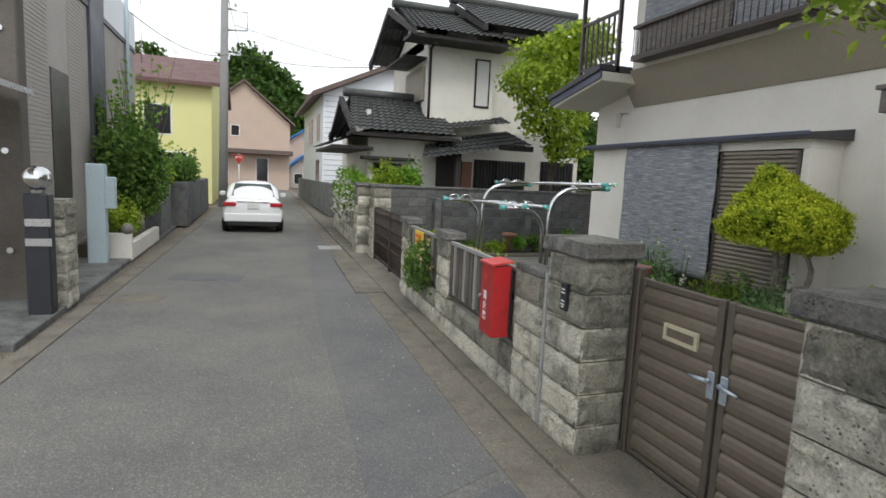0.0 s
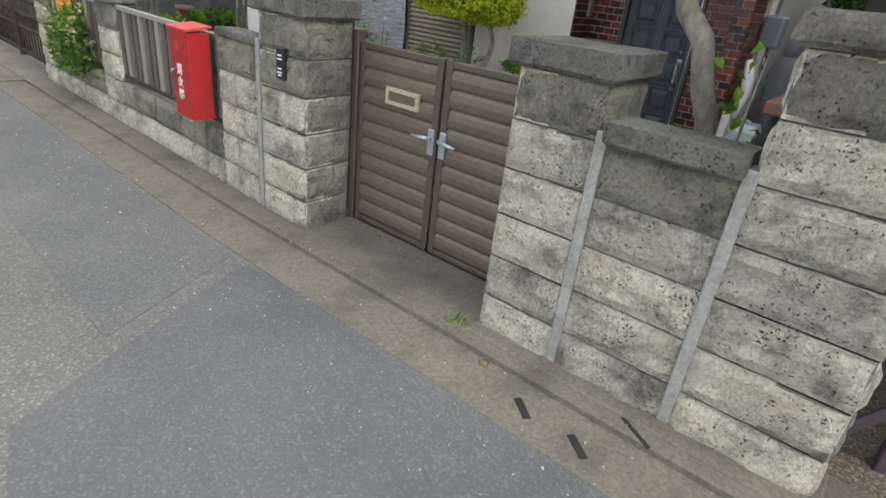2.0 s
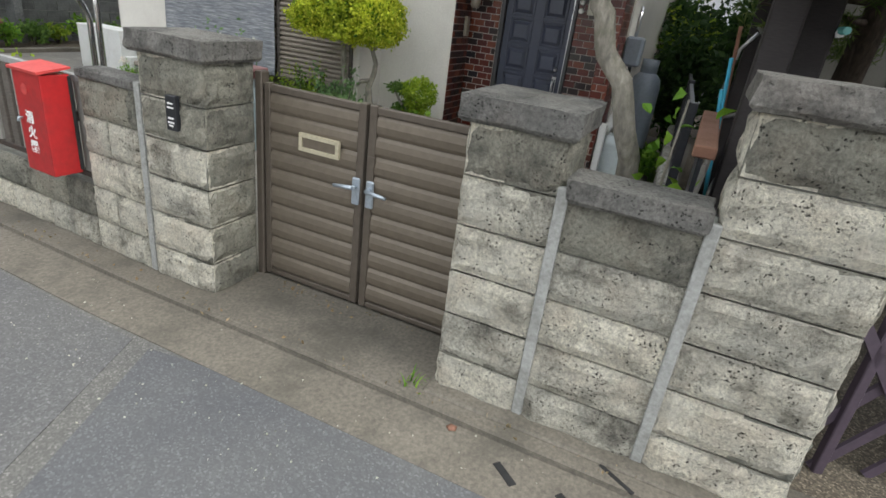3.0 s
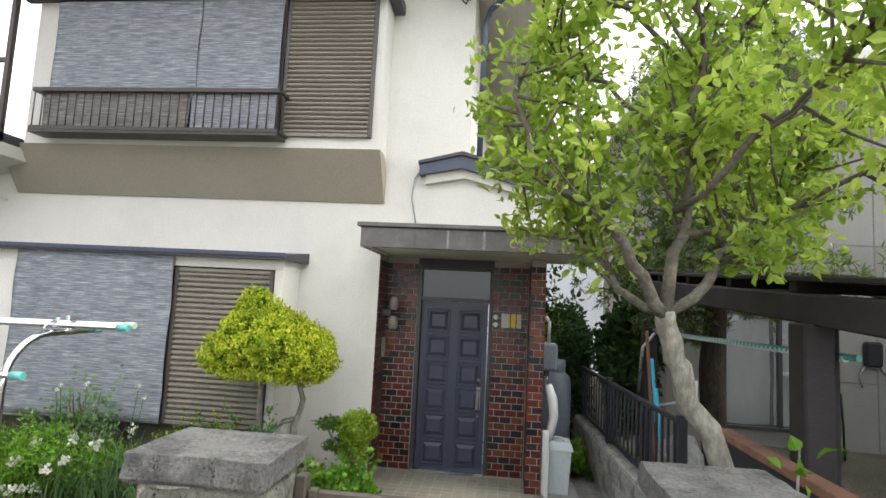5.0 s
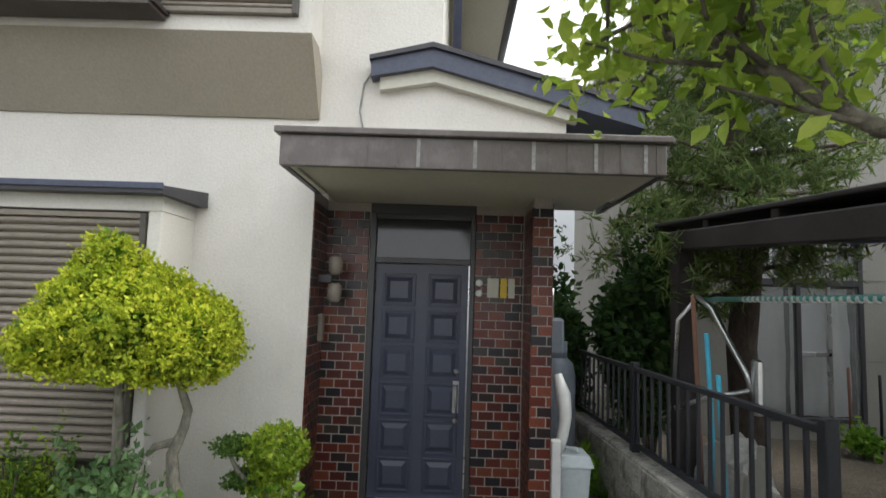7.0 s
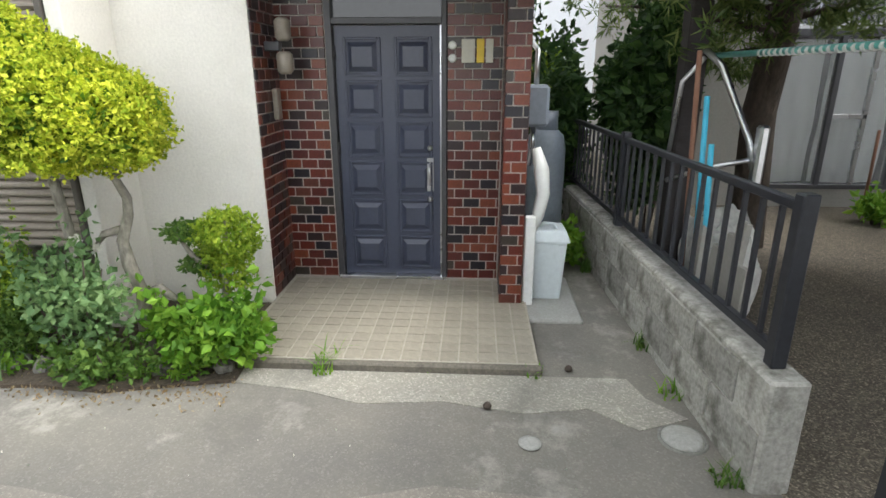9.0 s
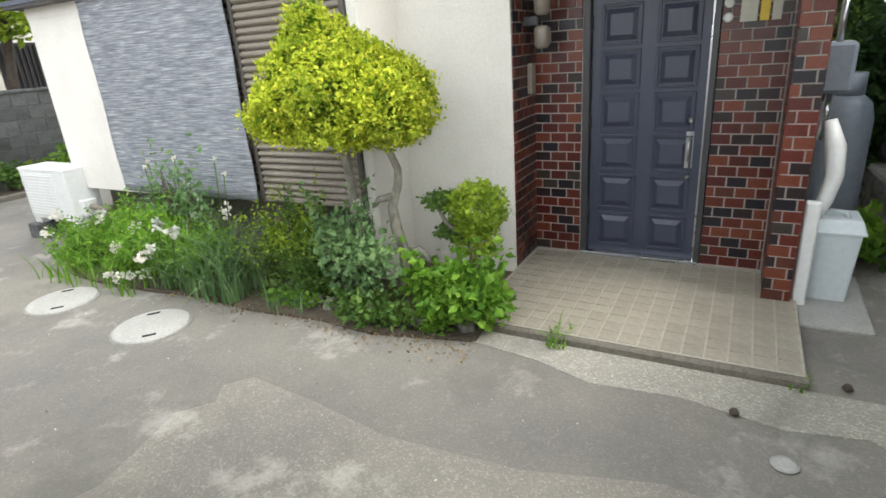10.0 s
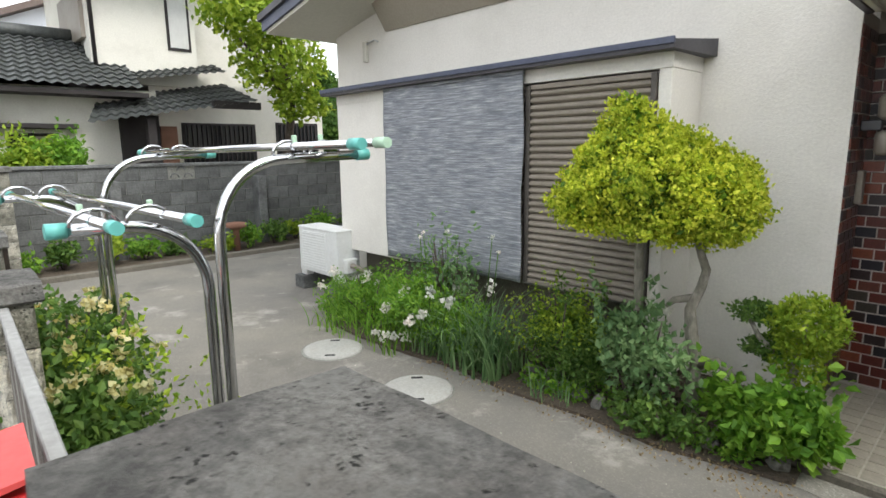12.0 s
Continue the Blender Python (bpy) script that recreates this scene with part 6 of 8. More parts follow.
part("leaves", foliage("leaves", [Vector((R.uniform(-0.12, 0.12), R.uniform(-0.14, 0.14), R.uniform(0.9, 1.3))) for _ in range(17)], 0.085, M_LEAF_LIME, R, 1, 0.0, 0.3, 1.3, 0.3, True), None, sapling)

# ---- fence and neighbour ----
structure("fence_wall", bbox(0, 8.7, -0.15, 0, -0.1, 0.51, 0.012), M_FENCEWALL, "low stained concrete block wall under an iron fence", "wall", pose(3.83, 0.69, 0, 0, 0, 3))
FBLOCK = mesh_of("block", bbox(0.006, 0.39, 0.0, 0.014, 0.006, 0.192, 0.004), M_FENCEWALL)
for j in range(20):
    for r in range(2):
        ob = new("block", FBLOCK)
        ob.parent = bpy.data.objects["fence_wall"]
        ob.location = (0.01 + j * 0.4 + 0.2 * (r % 2), -0.004, 0.09 + r * 0.198)
fence = thing("iron_fence", "black iron bar fence on the low boundary wall", "fence", pose(3.96, 0.62, 0.51, 0, 0, 3))
for z in (0.06, 0.61):
    part("rail", bbox(0, 7.6, -0.018, 0.018, z - 0.018, z + 0.018, 0.004), M_IRON, fence)
for k in range(58):
    part("bar", bbox(0.12 + k * 0.13, 0.138 + k * 0.13, -0.009, 0.009, 0.07, 0.6, 0), M_IRON, fence)
for x in (0.0, 2.0, 4.0, 6.0):
    part("post", bbox(x - 0.03, x + 0.03, -0.03, 0.03, 0.0, 0.66, 0.006), M_IRON, fence)
nb = thing("board", "weathered reddish board leaning along the fence", "board", pose(2.9, 0.52, 0.03))
part("panel", bbox(-0.55, 0.6, -0.02, 0.0, 0.0, 1.1, 0.004), M_IRON, nb, "dark sheet below the board")
part("top_board", bbox(-0.6, 0.65, -0.06, 0.03, 1.1, 1.15, 0.006), M_RUSTWOOD, nb)
cpt = thing("carport", "dark steel carport with a low beam and blue tarpaulin roof", "carport", pose(6.1, 0.3, 0.0))
FALL = Matrix(((1, 0, 0, 0), (0, 1, 0, 0), (0.07, 0, 1, 0), (0, 0, 0, 1)))


def sloped(bm):
    bm.transform(FALL)
    return bm


for x, y in ((0.0, 0.0), (-3.2, 0.04), (-2.95, -0.12), (0.0, -2.6)):
    part("post", bbox(x - 0.08, x + 0.08, y - 0.07, y + 0.07, 0.0, 2.055 + 0.07 * x, 0.01), M_TIMBER, cpt)
part("beam", sloped(bbox(-4.0, 0.12, -0.07, 0.07, 2.05, 2.2, 0.01)), M_TIMBER, cpt)
part("beam", sloped(bbox(-4.0, 0.12, -2.7, -2.56, 2.12, 2.2, 0.01)), M_TIMBER, cpt)
for k in range(6):
    part("rafter", sloped(bbox(-3.9 + k * 0.85, -3.82 + k * 0.85, -3.0, 0.03, 2.2, 2.26, 0.006)), M_TIMBER, cpt)
part("roof_sheet", sloped(bbox(-4.05, 0.6, -3.5, 0.06, 2.262, 2.29, 0.006)), M_TIMBER, cpt)
tp = part("tarpaulin", cloth("tarpaulin", 0, -1.6, 1.6, -1.4, 1.4, M_TARP, 0.06, R), None, cpt, "crumpled blue tarpaulin")
tp.matrix_basis = pose(-2.2, -1.4, 1.97, 0, -4, 0) @ pose(0, 0, 0, 0, 90, 90)
tr = thing("clothes_rod", "teal plastic rod with a white spiral wrap", "clothes rod", pose(5.95, 0.24, 1.66))
bm = bmesh.new()
tube(bm, [(0, 0, 0), (-3.0, -0.15, 0.01)], 0.017, 10)
part("rod", bm, M_TEAL, tr)
bm = bmesh.new()
tube(bm, [(0, 0, 0), (-0.022, 0, 0)], 0.02, 8)
BAND = mesh_of("wrap_band", bm, M_WHITE)
for k in range(44):
    ob = part("wrap_band", BAND, None, tr)
    ob.location = (-0.6 - k * 0.053, -0.05 * (0.6 + k * 0.053), 0)
nh = thing("neighbour_house", "neighbour's pale panelled house with sliding windows", "house", pose(8.7, -2.0, 0))
tagged(nh, kind="structure")
def np_(name, bm, material, label="", parent=None):
    bm.transform(Matrix.Translation((-8.7, 2.0, 0)))
    return part(name, bm, material, parent or nh, label)
for y0, y1, z0, z1 in ((-3.02, -1.4, 2.55, 5.6), (-7, -3.02, 0, 5.6), (-1.4, -0.6, 0, 5.6), (-3.02, -1.4, -0.1, 0.25)):
    np_("wall", bbox(8.7, 8.85, y0, y1, z0, z1, 0), M_NWALL)
np_("side_wall", bbox(8.85, 14, -0.75, -0.6, 0, 5.6, 0), M_NWALL)
# Added dark sheets block the sky behind the glass and keep the room dim.
np_("dark_room_backing", bbox(9.5, 9.6, -6.5, -0.76, 0, 3.2, 0), M_DOOR_FRAME)
np_("dark_room_cover", bbox(8.86, 9.5, -6.5, -0.76, 2.7, 2.8, 0), M_DOOR_FRAME)
for y in (-3.55, -4.4, -5.3):
    np_("panel_joint", bbox(8.692, 8.702, y, y + 0.015, 0, 5.5, 0), M_JOINT)
for z in (1.0, 2.0, 3.0):
    np_("panel_joint", bbox(8.692, 8.702, -7, -3.05, z, z + 0.012, 0), M_JOINT)
win = np_("window_frame", bbox(8.67, 8.75, -3.02, -2.96, 0.25, 2.55, 0.004), M_DOOR_FRAME)
for a in ((-1.46, -1.4, 0.25, 2.55), (-2.96, -1.46, 2.49, 2.55), (-2.96, -1.46, 1.92, 2.0), (-2.96, -1.46, 0.25, 0.3), (-2.24, -2.18, 0.3, 1.92)):
    np_("window_frame", bbox(8.67, 8.75, *a, 0.004), M_DOOR_FRAME)
# Added wall with no known original; it cuts light under the carport.
structure("yard_light_blocker", bbox(2.4, 8.7, -4.4, -4.2, 0, 3.2, 0), M_NWALL, "added plain wall that keeps light out of the neighbour yard", "wall")
for a in ((-2.6, -2.56, 2.0, 2.49), (-1.9, -1.86, 2.0, 2.49), (-2.24, -2.2, 2.0, 2.49), (-2.96, -1.46, 2.0, 2.05), (-2.62, -2.57, 0.3, 1.92), (-2.62, -2.24, 1.05, 1.1)):
    np_("window_sash", bbox(8.68, 8.72, *a, 0.003), M_ALU)
np_("pane", bbox(8.705, 8.711, -2.96, -1.46, 0.3, 1.92, 0), M_GLASS)
np_("pane", bbox(8.705, 8.711, -2.96, -1.46, 2.05, 2.49, 0), M_GLASS)
cu = thing("curtain", "pale net curtain and tan screens behind the neighbour's window", "curtain", pose(8.85, -2.2, 0.3))
part("drape", cloth("drape", 0, -0.74, 0.0, 0, 1.6, M_CURTAIN, 0.05, R), None, cu)
part("drape", cloth("drape", 0.02, 0.05, 0.72, 0, 1.6, M_CURTAIN, 0.03, R), None, cu)
nm = thing("electric_meter", "dark electric meter with dangling cables on a wall", "electric meter", pose(8.69, -3.45, 1.25))
part("case", bbox(-0.1, 0.0, -0.12, 0.12, 0, 0.36, 0.03), M_IRON, nm)
bm = bmesh.new()
tube(bm, [(-0.03, -0.1, 0), (-0.04, -0.2, -0.15), (-0.03, -0.25, 0.3), (-0.02, -0.2, 1.4)], 0.014, 6)
tube(bm, [(-0.03, 0.1, 0), (-0.04, 0.18, -0.12), (-0.03, 0.14, -0.3)], 0.012, 6)
part("cable_run", bm, M_MORTAR, nm)
np_("eave", bbox(8.0, 14, -7.2, -0.3, 5.55, 5.7, 0), M_SOFFIT)
np_("upper_window", bbox(8.66, 8.72, -2.2, -1.2, 3.6, 4.7, 0.004), M_ALU)
np_("upper_pane", bbox(8.65, 8.662, -2.12, -1.28, 3.68, 4.62, 0), M_GLASS_DARK)

# garden clutter behind the fence
for k, (x, y, h, mt3, lab) in enumerate(((5.45, 0.3, 1.4, M_CYAN, "cyan plastic pole leaning on the fence"), (5.65, 0.3, 1.65, M_RUSTWOOD, "thin wooden stick leaning on the fence"), (5.3, 0.3, 1.15, M_CYAN, "cyan plastic pole leaning on the fence"), (8.2, -2.55, 0.95, M_RUSTWOOD, "garden tool handle leaning by the wall"), (8.0, -2.75, 0.9, M_IRON, "dark spade handle leaning by the wall"))):
    bm = bmesh.new()
    tube(bm, [(0.12, 0.0, 0), (0.0, 0.08, h * 0.5), (-0.1, 0.16, h)], 0.016, 8)
    solid("garden_pole", bm, mt3, lab, "pole", "leaning poles", "", pose(x, y, 0.03))
for k, (x, y, s) in enumerate(((5.5, 0.1, 0.2), (5.75, 0.05, 0.24), (5.3, 0.2, 0.16), (6.1, 0.1, 0.2))):
    bm = bmesh.new()
    bmesh.ops.create_icosphere(bm, subdivisions=3, radius=1)
    for v in bm.verts:
        v.co = Vector((v.co.x * s, v.co.y * s * 0.8, max(v.co.z, -0.85) * s * 1.5 + s * 1.25)) * (1 + 0.18 * noise.noise(v.co * 2.5 + Vector((k * 4, 0, 0))))
    solid("sack", bm, M_BAG, "crumpled pale plastic sack behind the fence", "sack", "garden sacks", "", pose(x, y, 0.03))
for k, (x, y) in enumerate(((5.1, 0.45), (4.95, 0.44), (4.8, 0.46), (4.65, 0.47), (5.25, 0.44))):
    solid("wood_offcut", bbox(-0.05, 0.05, -0.015, 0.015, 0, 0.62 + 0.1 * (k % 3), 0.004), M_NWALL, "grey weathered timber offcut standing by the fence", "timber", "timber offcuts", "", pose(x, y, 0.03, 4, 3 * (k - 2), 0))
bkf = thing("folding_chair", "bent aluminium folding chair frame hanging on a post", "chair frame", pose(6.0, 0.2, 0.85))
bm = bmesh.new()
tube(bm, [(-0.1, 0.1, 0.85), (-0.2, 0.02, 0.75), (-0.35, -0.15, 0.3), (-0.4, -0.2, 0.05)], 0.022, 8)
tube(bm, [(-0.1, 0.25, 0.2), (-0.05, 0.2, 0.65), (-0.12, 0.1, 0.8)], 0.016, 8)
tube(bm, [(-0.4, -0.2, 0.2), (-0.2, 0.05, 0.1), (-0.1, 0.25, 0.0)], 0.016, 8)
part("bent_frame", bm, M_ALU, bkf)
part("armrest", bbox(-0.44, -0.36, -0.23, -0.17, 0.02, 0.4, 0.015), M_ALU, bkf)
for x, y, r, n2, lab in ((7.7, 0.98, (0.45, 0.3, 0.9), 3600, "tall dark evergreen shrub behind the porch"), (7.5, 0.05, (0.8, 0.55, 1.15), 9500, "dense dark evergreen shrub behind the fence"), (9.8, 0.9, (0.8, 0.7, 1.2), 6000, "dense evergreen shrub in the side passage")):
    shrub(lab, (x, y, 0.03), r, n2, 0.11, M_LEAF_DARK, 6, "evergreen shrubs", 0.3, 1.8)
shrub("bright yellow-green shrub at the end of the passage", (9.2, 1.0, 0.9), (0.35, 0.4, 0.5), 900, 0.09, M_LEAF_YG, 4, "evergreen shrubs")
shrub("small leafy plants along the passage", (6.5, 0.95, 0.03), (0.35, 0.16, 0.18), 420, 0.09, M_LEAF_LIME, 3, "low weeds")
shrub("potted leafy plant by the neighbour's wall", (7.9, -2.4, 0.03), (0.2, 0.2, 0.18), 300, 0.1, M_LEAF_LIME, 3, "low weeds")
# pine
pine = plant("pine_tree", "tall shaggy pine tree with dark trunk behind the carport", "pine tree", (7.1, -0.75, 0.03))
bm = bmesh.new()
tube(bm, [(0, 0, -0.1), (0.05, 0.05, 1.2), (-0.1, 0.0, 2.4), (0.1, 0.1, 3.6), (0.0, 0.0, 5.2)], [0.16, 0.14, 0.12, 0.09, 0.04], 10)
need = []
for k in range(40):
    z = 1.75 + k * 0.09
    a = k * 2.4
    ln = R.uniform(0.9, 1.75) * (1 - 0.35 * k / 40)
    e = Vector((math.cos(a) * ln, math.sin(a) * ln, z + R.uniform(-0.1, 0.35)))
    tube(bm, [(0, 0, z), tuple(e * 0.5 + Vector((0, 0, z * 0.5))), tuple(e)], [0.035, 0.022, 0.01], 6)
    for j in range(36):
        u = R.uniform(0.3, 1.05)
        need.append(Vector((0, 0, z)).lerp(e, u) + unit(R) * 0.26)
part("trunk", bm, M_BARK_DARK, pine)
part("needles", foliage("needles", [p for p in need for _ in range(24)], 0.13, M_LEAF_PINE, R, 1, 0.08, 0.8, 7.0), None, pine)
structure("back_building", bbox(16, 20, -6, 6, -0.1, 6, 0), M_SIDING_WHITE, "pale building behind the gardens", "building")

# ---- boundary block wall and the garden strip ----
bw = thing("boundary_wall", "dark weathered concrete block garden wall with a coping", "wall", pose(2.15, 11.55, 0))
tagged(bw, kind="structure")
part("core", bbox(0, 6.6, 0.012, 0.11, -0.1, 1.39, 0), M_JOINT, bw)
CB = mesh_of("block", bbox(0.004, 0.396, 0, 0.06, 0.004, 0.196, 0.005), M_CBLOCK)
CBH = mesh_of("block", bbox(0.004, 0.196, 0, 0.06, 0.004, 0.196, 0.005), M_CBLOCK)
for r in range(7):
    x = 0.0
    if r % 2:
        ob = part("block", CBH, None, bw)
        ob.location = (0, 0, r * 0.2 - 0.01)
        x = 0.2
    while x < 6.4:
        if r == 6 and int(x * 5) in (3, 12):
            vt = part("vent_block", bbox(x + 0.004, x + 0.396, 0.03, 0.06, 1.194, 1.386, 0.003), M_SLOT_SHADE, bw, "pierced ornamental vent block")
            for j in range(3):
                bm = bmesh.new()
                tube(bm, [(x + 0.1 * (j + 1) + 0.06 * math.cos(q), 0.015, 1.22 + 0.1 * (j % 2) + 0.06 * math.sin(q)) for q in [math.pi * i / 6 for i in range(7)]], 0.012, 5)
                part("tracery", bm, M_CBLOCK, vt)
        else:
            ob = part("block", CB, None, bw)
            ob.location = (x, 0, r * 0.2 - 0.01)
        x += 0.4
part("coping", bbox(-0.02, 6.65, -0.03, 0.14, 1.39, 1.44, 0.008), M_CBLOCK, bw)
for x in (1.6, 3.8):
    part("buttress", bbox(x - 0.07, x + 0.07, -0.25, 0.0, -0.05, 1.2, 0.01), M_CBLOCK, bw)
structure("garden_kerb", bbox(2.3, 8, 10.55, 10.65, 0.0, 0.1, 0.012), M_GUTTER, "low concrete edging of the garden strip", "edging")
structure("garden_strip", bbox(2.3, 8, 10.65, 11.55, -0.1, 0.07, 0), M_SOIL, "planted soil strip along the block wall", "garden bed")
for k in range(11):
    shrub("low leafy garden plants along the block wall", (2.5 + k * 0.5, 11.1 + R.uniform(-0.2, 0.2), 0.07), (0.26, 0.3, R.uniform(0.12, 0.24)), 380, 0.085, (M_LEAF_LIME, M_LEAF_BUSH, M_LEAF_YG)[k % 3], 3, "garden strip plants")
bb = thing("bird_table", "small mushroom-shaped stone stool in the garden strip", "stone stool", pose(5.25, 10.85, 0.07))
bm = bmesh.new()
lathe(bm, [(0.05, 0), (0.045, 0.32), (0.1, 0.36), (0.16, 0.38), (0.15, 0.44), (0.0, 0.46)], 18)
part("stool", bm, M_RUSTWOOD, bb)
for x in (2.75, 3.3):
    shrub("round light green hedge shrub beyond the block wall", (x, 12.5, 0.9), (0.55, 0.45, 0.5), 1700, 0.1, M_LEAF_LIME if x > 3 else M_LEAF_YG, 4, "hedge shrubs")


# ---- litter and grit ----
spots = []
while len(spots) < 2600:
    y = R.uniform(3.0, 7.2)
    x = 4.45 + abs(R.gauss(0, 0.22))
    if noise.noise(Vector((x * 3, y * 3, 1.7))) > -0.12 and x < 5.2:
        spots.append(Vector((x, y, 0.05 + R.random() ** 2 * 0.1)))
tagged(new("ground_weeds", foliage("ground_weeds", spots, 0.04, M_LEAF_LIME, R, 1, 0.0, 0.5, 1.5)), "low green weeds carpeting the flower bed edge", "weeds", kind="stuff")
spots = [Vector((4.4 + R.gauss(0, 0.08), R.uniform(2.95, 5.4), 0.042)) for _ in range(1100)]
spots += [Vector((1.63 + R.gauss(0, 0.03), R.uniform(-0.2, 7), 0.037)) for _ in range(150)]
spots += [Vector((R.uniform(1.95, 2.1), R.uniform(1.3, 2.6), 0.04)) for _ in range(60)]
tagged(new("leaf_litter", foliage("leaf_litter", spots, 0.022, M_LITTER, R, 1, 0.0, 0.05, 1.8)), "dry brown leaf litter along the bed and kerb", "leaf litter", kind="stuff")
spots = [Vector((R.uniform(0.9, 1.6), R.uniform(-0.5, 7), 0.008)) for _ in range(420)] + [Vector((R.uniform(-1.7, 1.2), R.uniform(0.8, 9), 0.004)) for _ in range(160)] + [Vector((R.uniform(2.4, 4.6), R.uniform(0.2, 6.5), 0.038)) for _ in range(260)]
tagged(new("grit", foliage("grit", spots, 0.011, M_PEBBLE, R, 1, 0.0, 0.05, 1.1)), "pale grit scattered over lane and yard", "grit", kind="stuff")
bm = bmesh.new()
lathe(bm, [(0.0, 0), (0.024, 0.004), (0.01, 0.008)], 5)
solid("tile_shard", bm, M_RUSTWOOD, "small orange broken tile shard in the gutter", "shard", "", "", pose(1.55, 1.12, 0.006, 0, 0, 30))


# ---- old tiled house beyond the block wall ----
oh = thing("old_house", "old two-storey plastered house with dark clay tile roofs", "house", pose(5, 14, 0))
tagged(oh, kind="structure")


def op(name, bm, material, label="", parent=None):
    bm.transform(Matrix.Translation((-5, -14, 0)))
    return part(name, bm, material, parent or oh, label)


def tiled(name, a, b, c, d, rows, cols, label, amp=0.035):
    """Rows of wavy clay tiles on the slope a-b (eave) to d-c (ridge)."""
    a, b, c, d = (Vector(p) for p in (a, b, c, d))
    nrm = (b - a).cross(d - a).normalized()
    if nrm.z < 0:
        nrm = -nrm
    verts, faces = [], []
    n = cols * 6
    for r in range(rows):
        for e in (0, 1):
            v = (r + e) / rows
            for j in range(n + 1):
                u = j / n
                p = a.lerp(b, u).lerp(d.lerp(c, u), v)
                w = amp * (0.5 + 0.5 * math.cos(u * cols * 2 * math.pi)) + (0.035 if e == 0 else 0.0)
                verts.append(tuple(p + nrm * w))
        k = r * 2 * (n + 1)
        for j in range(n):
            faces.append((k + j, k + j + 1, k + n + 2 + j, k + n + 1 + j))
        if r:
            q = k - (n + 1)
            for j in range(n):
                faces.append((q + j, q + j + 1, k + j + 1, k + j))
    me = from_lists(name, [(x - 5, y - 14, z) for x, y, z in verts], faces, M_ROOF)
    return part(name, me, None, oh, label)


def ridge(p, q, r=0.12):
    bm = bmesh.new()
    tube(bm, [p, q], r, 8)
    op("ridge_tile", bm, M_ROOF)


# ground floor wing by the lane
op("wing_wall", bbox(2.75, 5.3, 14.2, 18.5, 0, 2.75, 0), M_STUCCO_OLD, "cream plaster wing wall")
op("ground_wall", bbox(5.3, 9.2, 14.6, 18.5, 0, 3.0, 0), M_STUCCO_OLD, "cream plaster ground floor wall")
op("upper_wall", bbox(4.4, 9.2, 14.9, 18.5, 2.9, 5.4, 0), M_STUCCO_OLD, "cream plaster upper wall")
op("upper_wall_forward", bbox(4.35, 6.25, 14.5, 14.9, 2.9, 5.3, 0), M_STUCCO_OLD)
tiled("wing_roof", (2.15, 13.55, 2.7), (4.9, 13.55, 2.7), (4.9, 15.6, 3.75), (2.5, 15.6, 3.75), 11, 15, "dark wavy clay tile wing roof")
tiled("wing_roof", (2.5, 15.6, 3.75), (4.9, 15.6, 3.75), (4.9, 17.6, 2.7), (2.15, 17.6, 2.7), 8, 15, "dark wavy clay tile wing roof")
ridge((2.3, 15.6, 3.85), (4.6, 15.6, 3.85))
bm = bmesh.new()
prism(bm, [(13.5, 2.6), (13.5, 2.7), (15.6, 3.72), (17.7, 2.7), (17.7, 2.6), (15.6, 3.55)], 2.2, 2.32, "x")
op("barge_board", bm, M_TIMBER, "dark timber barge boards")
op("wing_gable", bbox(2.75, 2.85, 14.4, 16.8, 2.7, 3.3, 0), M_STUCCO_OLD)
op("wing_soffit", bbox(2.2, 5.0, 13.6, 14.25, 2.58, 2.66, 0), M_TIMBER)
tiled("eave_roof", (1.75, 13.7, 2.35), (1.75, 17.6, 2.35), (2.8, 17.6, 2.75), (2.8, 13.7, 2.75), 4, 16, "tiled eave on the lane side")
op("eave_soffit", bbox(1.8, 2.8, 13.75, 17.6, 2.25, 2.33, 0), M_TIMBER)
# upper roofs
tiled("upper_roof", (3.6, 13.6, 5.25), (6.4, 13.6, 5.25), (6.4, 16.3, 6.45), (3.85, 16.3, 6.45), 12, 16, "dark wavy clay tile upper roof")
tiled("upper_roof", (3.85, 16.3, 6.45), (6.4, 16.3, 6.45), (6.4, 18.9, 5.25), (3.6, 18.9, 5.25), 8, 16, "dark wavy clay tile upper roof")
tiled("main_roof", (5.6, 13.9, 5.65), (10.0, 13.9, 5.65), (10.0, 16.6, 6.95), (5.7, 16.6, 6.95), 12, 24, "dark wavy clay tile main roof")
ridge((3.75, 16.3, 6.56), (6.2, 16.3, 6.56))
ridge((5.6, 16.6, 7.05), (10.0, 16.6, 7.05), 0.15)
for x, y0, y1, z0, zr, ym in ((3.62, 13.55, 18.9, 5.2, 6.42, 16.3), (5.62, 13.85, 19.3, 5.6, 6.92, 16.6)):
    bm = bmesh.new()
    prism(bm, [(y0, z0 - 0.1), (y0, z0 + 0.05), (ym, zr), (y1, z0 + 0.05), (y1, z0 - 0.1), (ym, zr - 0.18)], x, x + 0.12, "x")
    op("barge_board", bm, M_TIMBER, "dark timber barge boards")
bm = bmesh.new()
prism(bm, [(14.2, 5.1), (16.3, 6.2), (18.4, 5.1)], 4.4, 4.5, "x")
op("gable", bm, M_STUCCO_OLD)
bm = bmesh.new()
prism(bm, [(14.4, 5.3), (16.6, 6.75), (18.8, 5.3)], 5.75, 9.2, "x")
op("main_gable", bm, M_STUCCO_OLD)
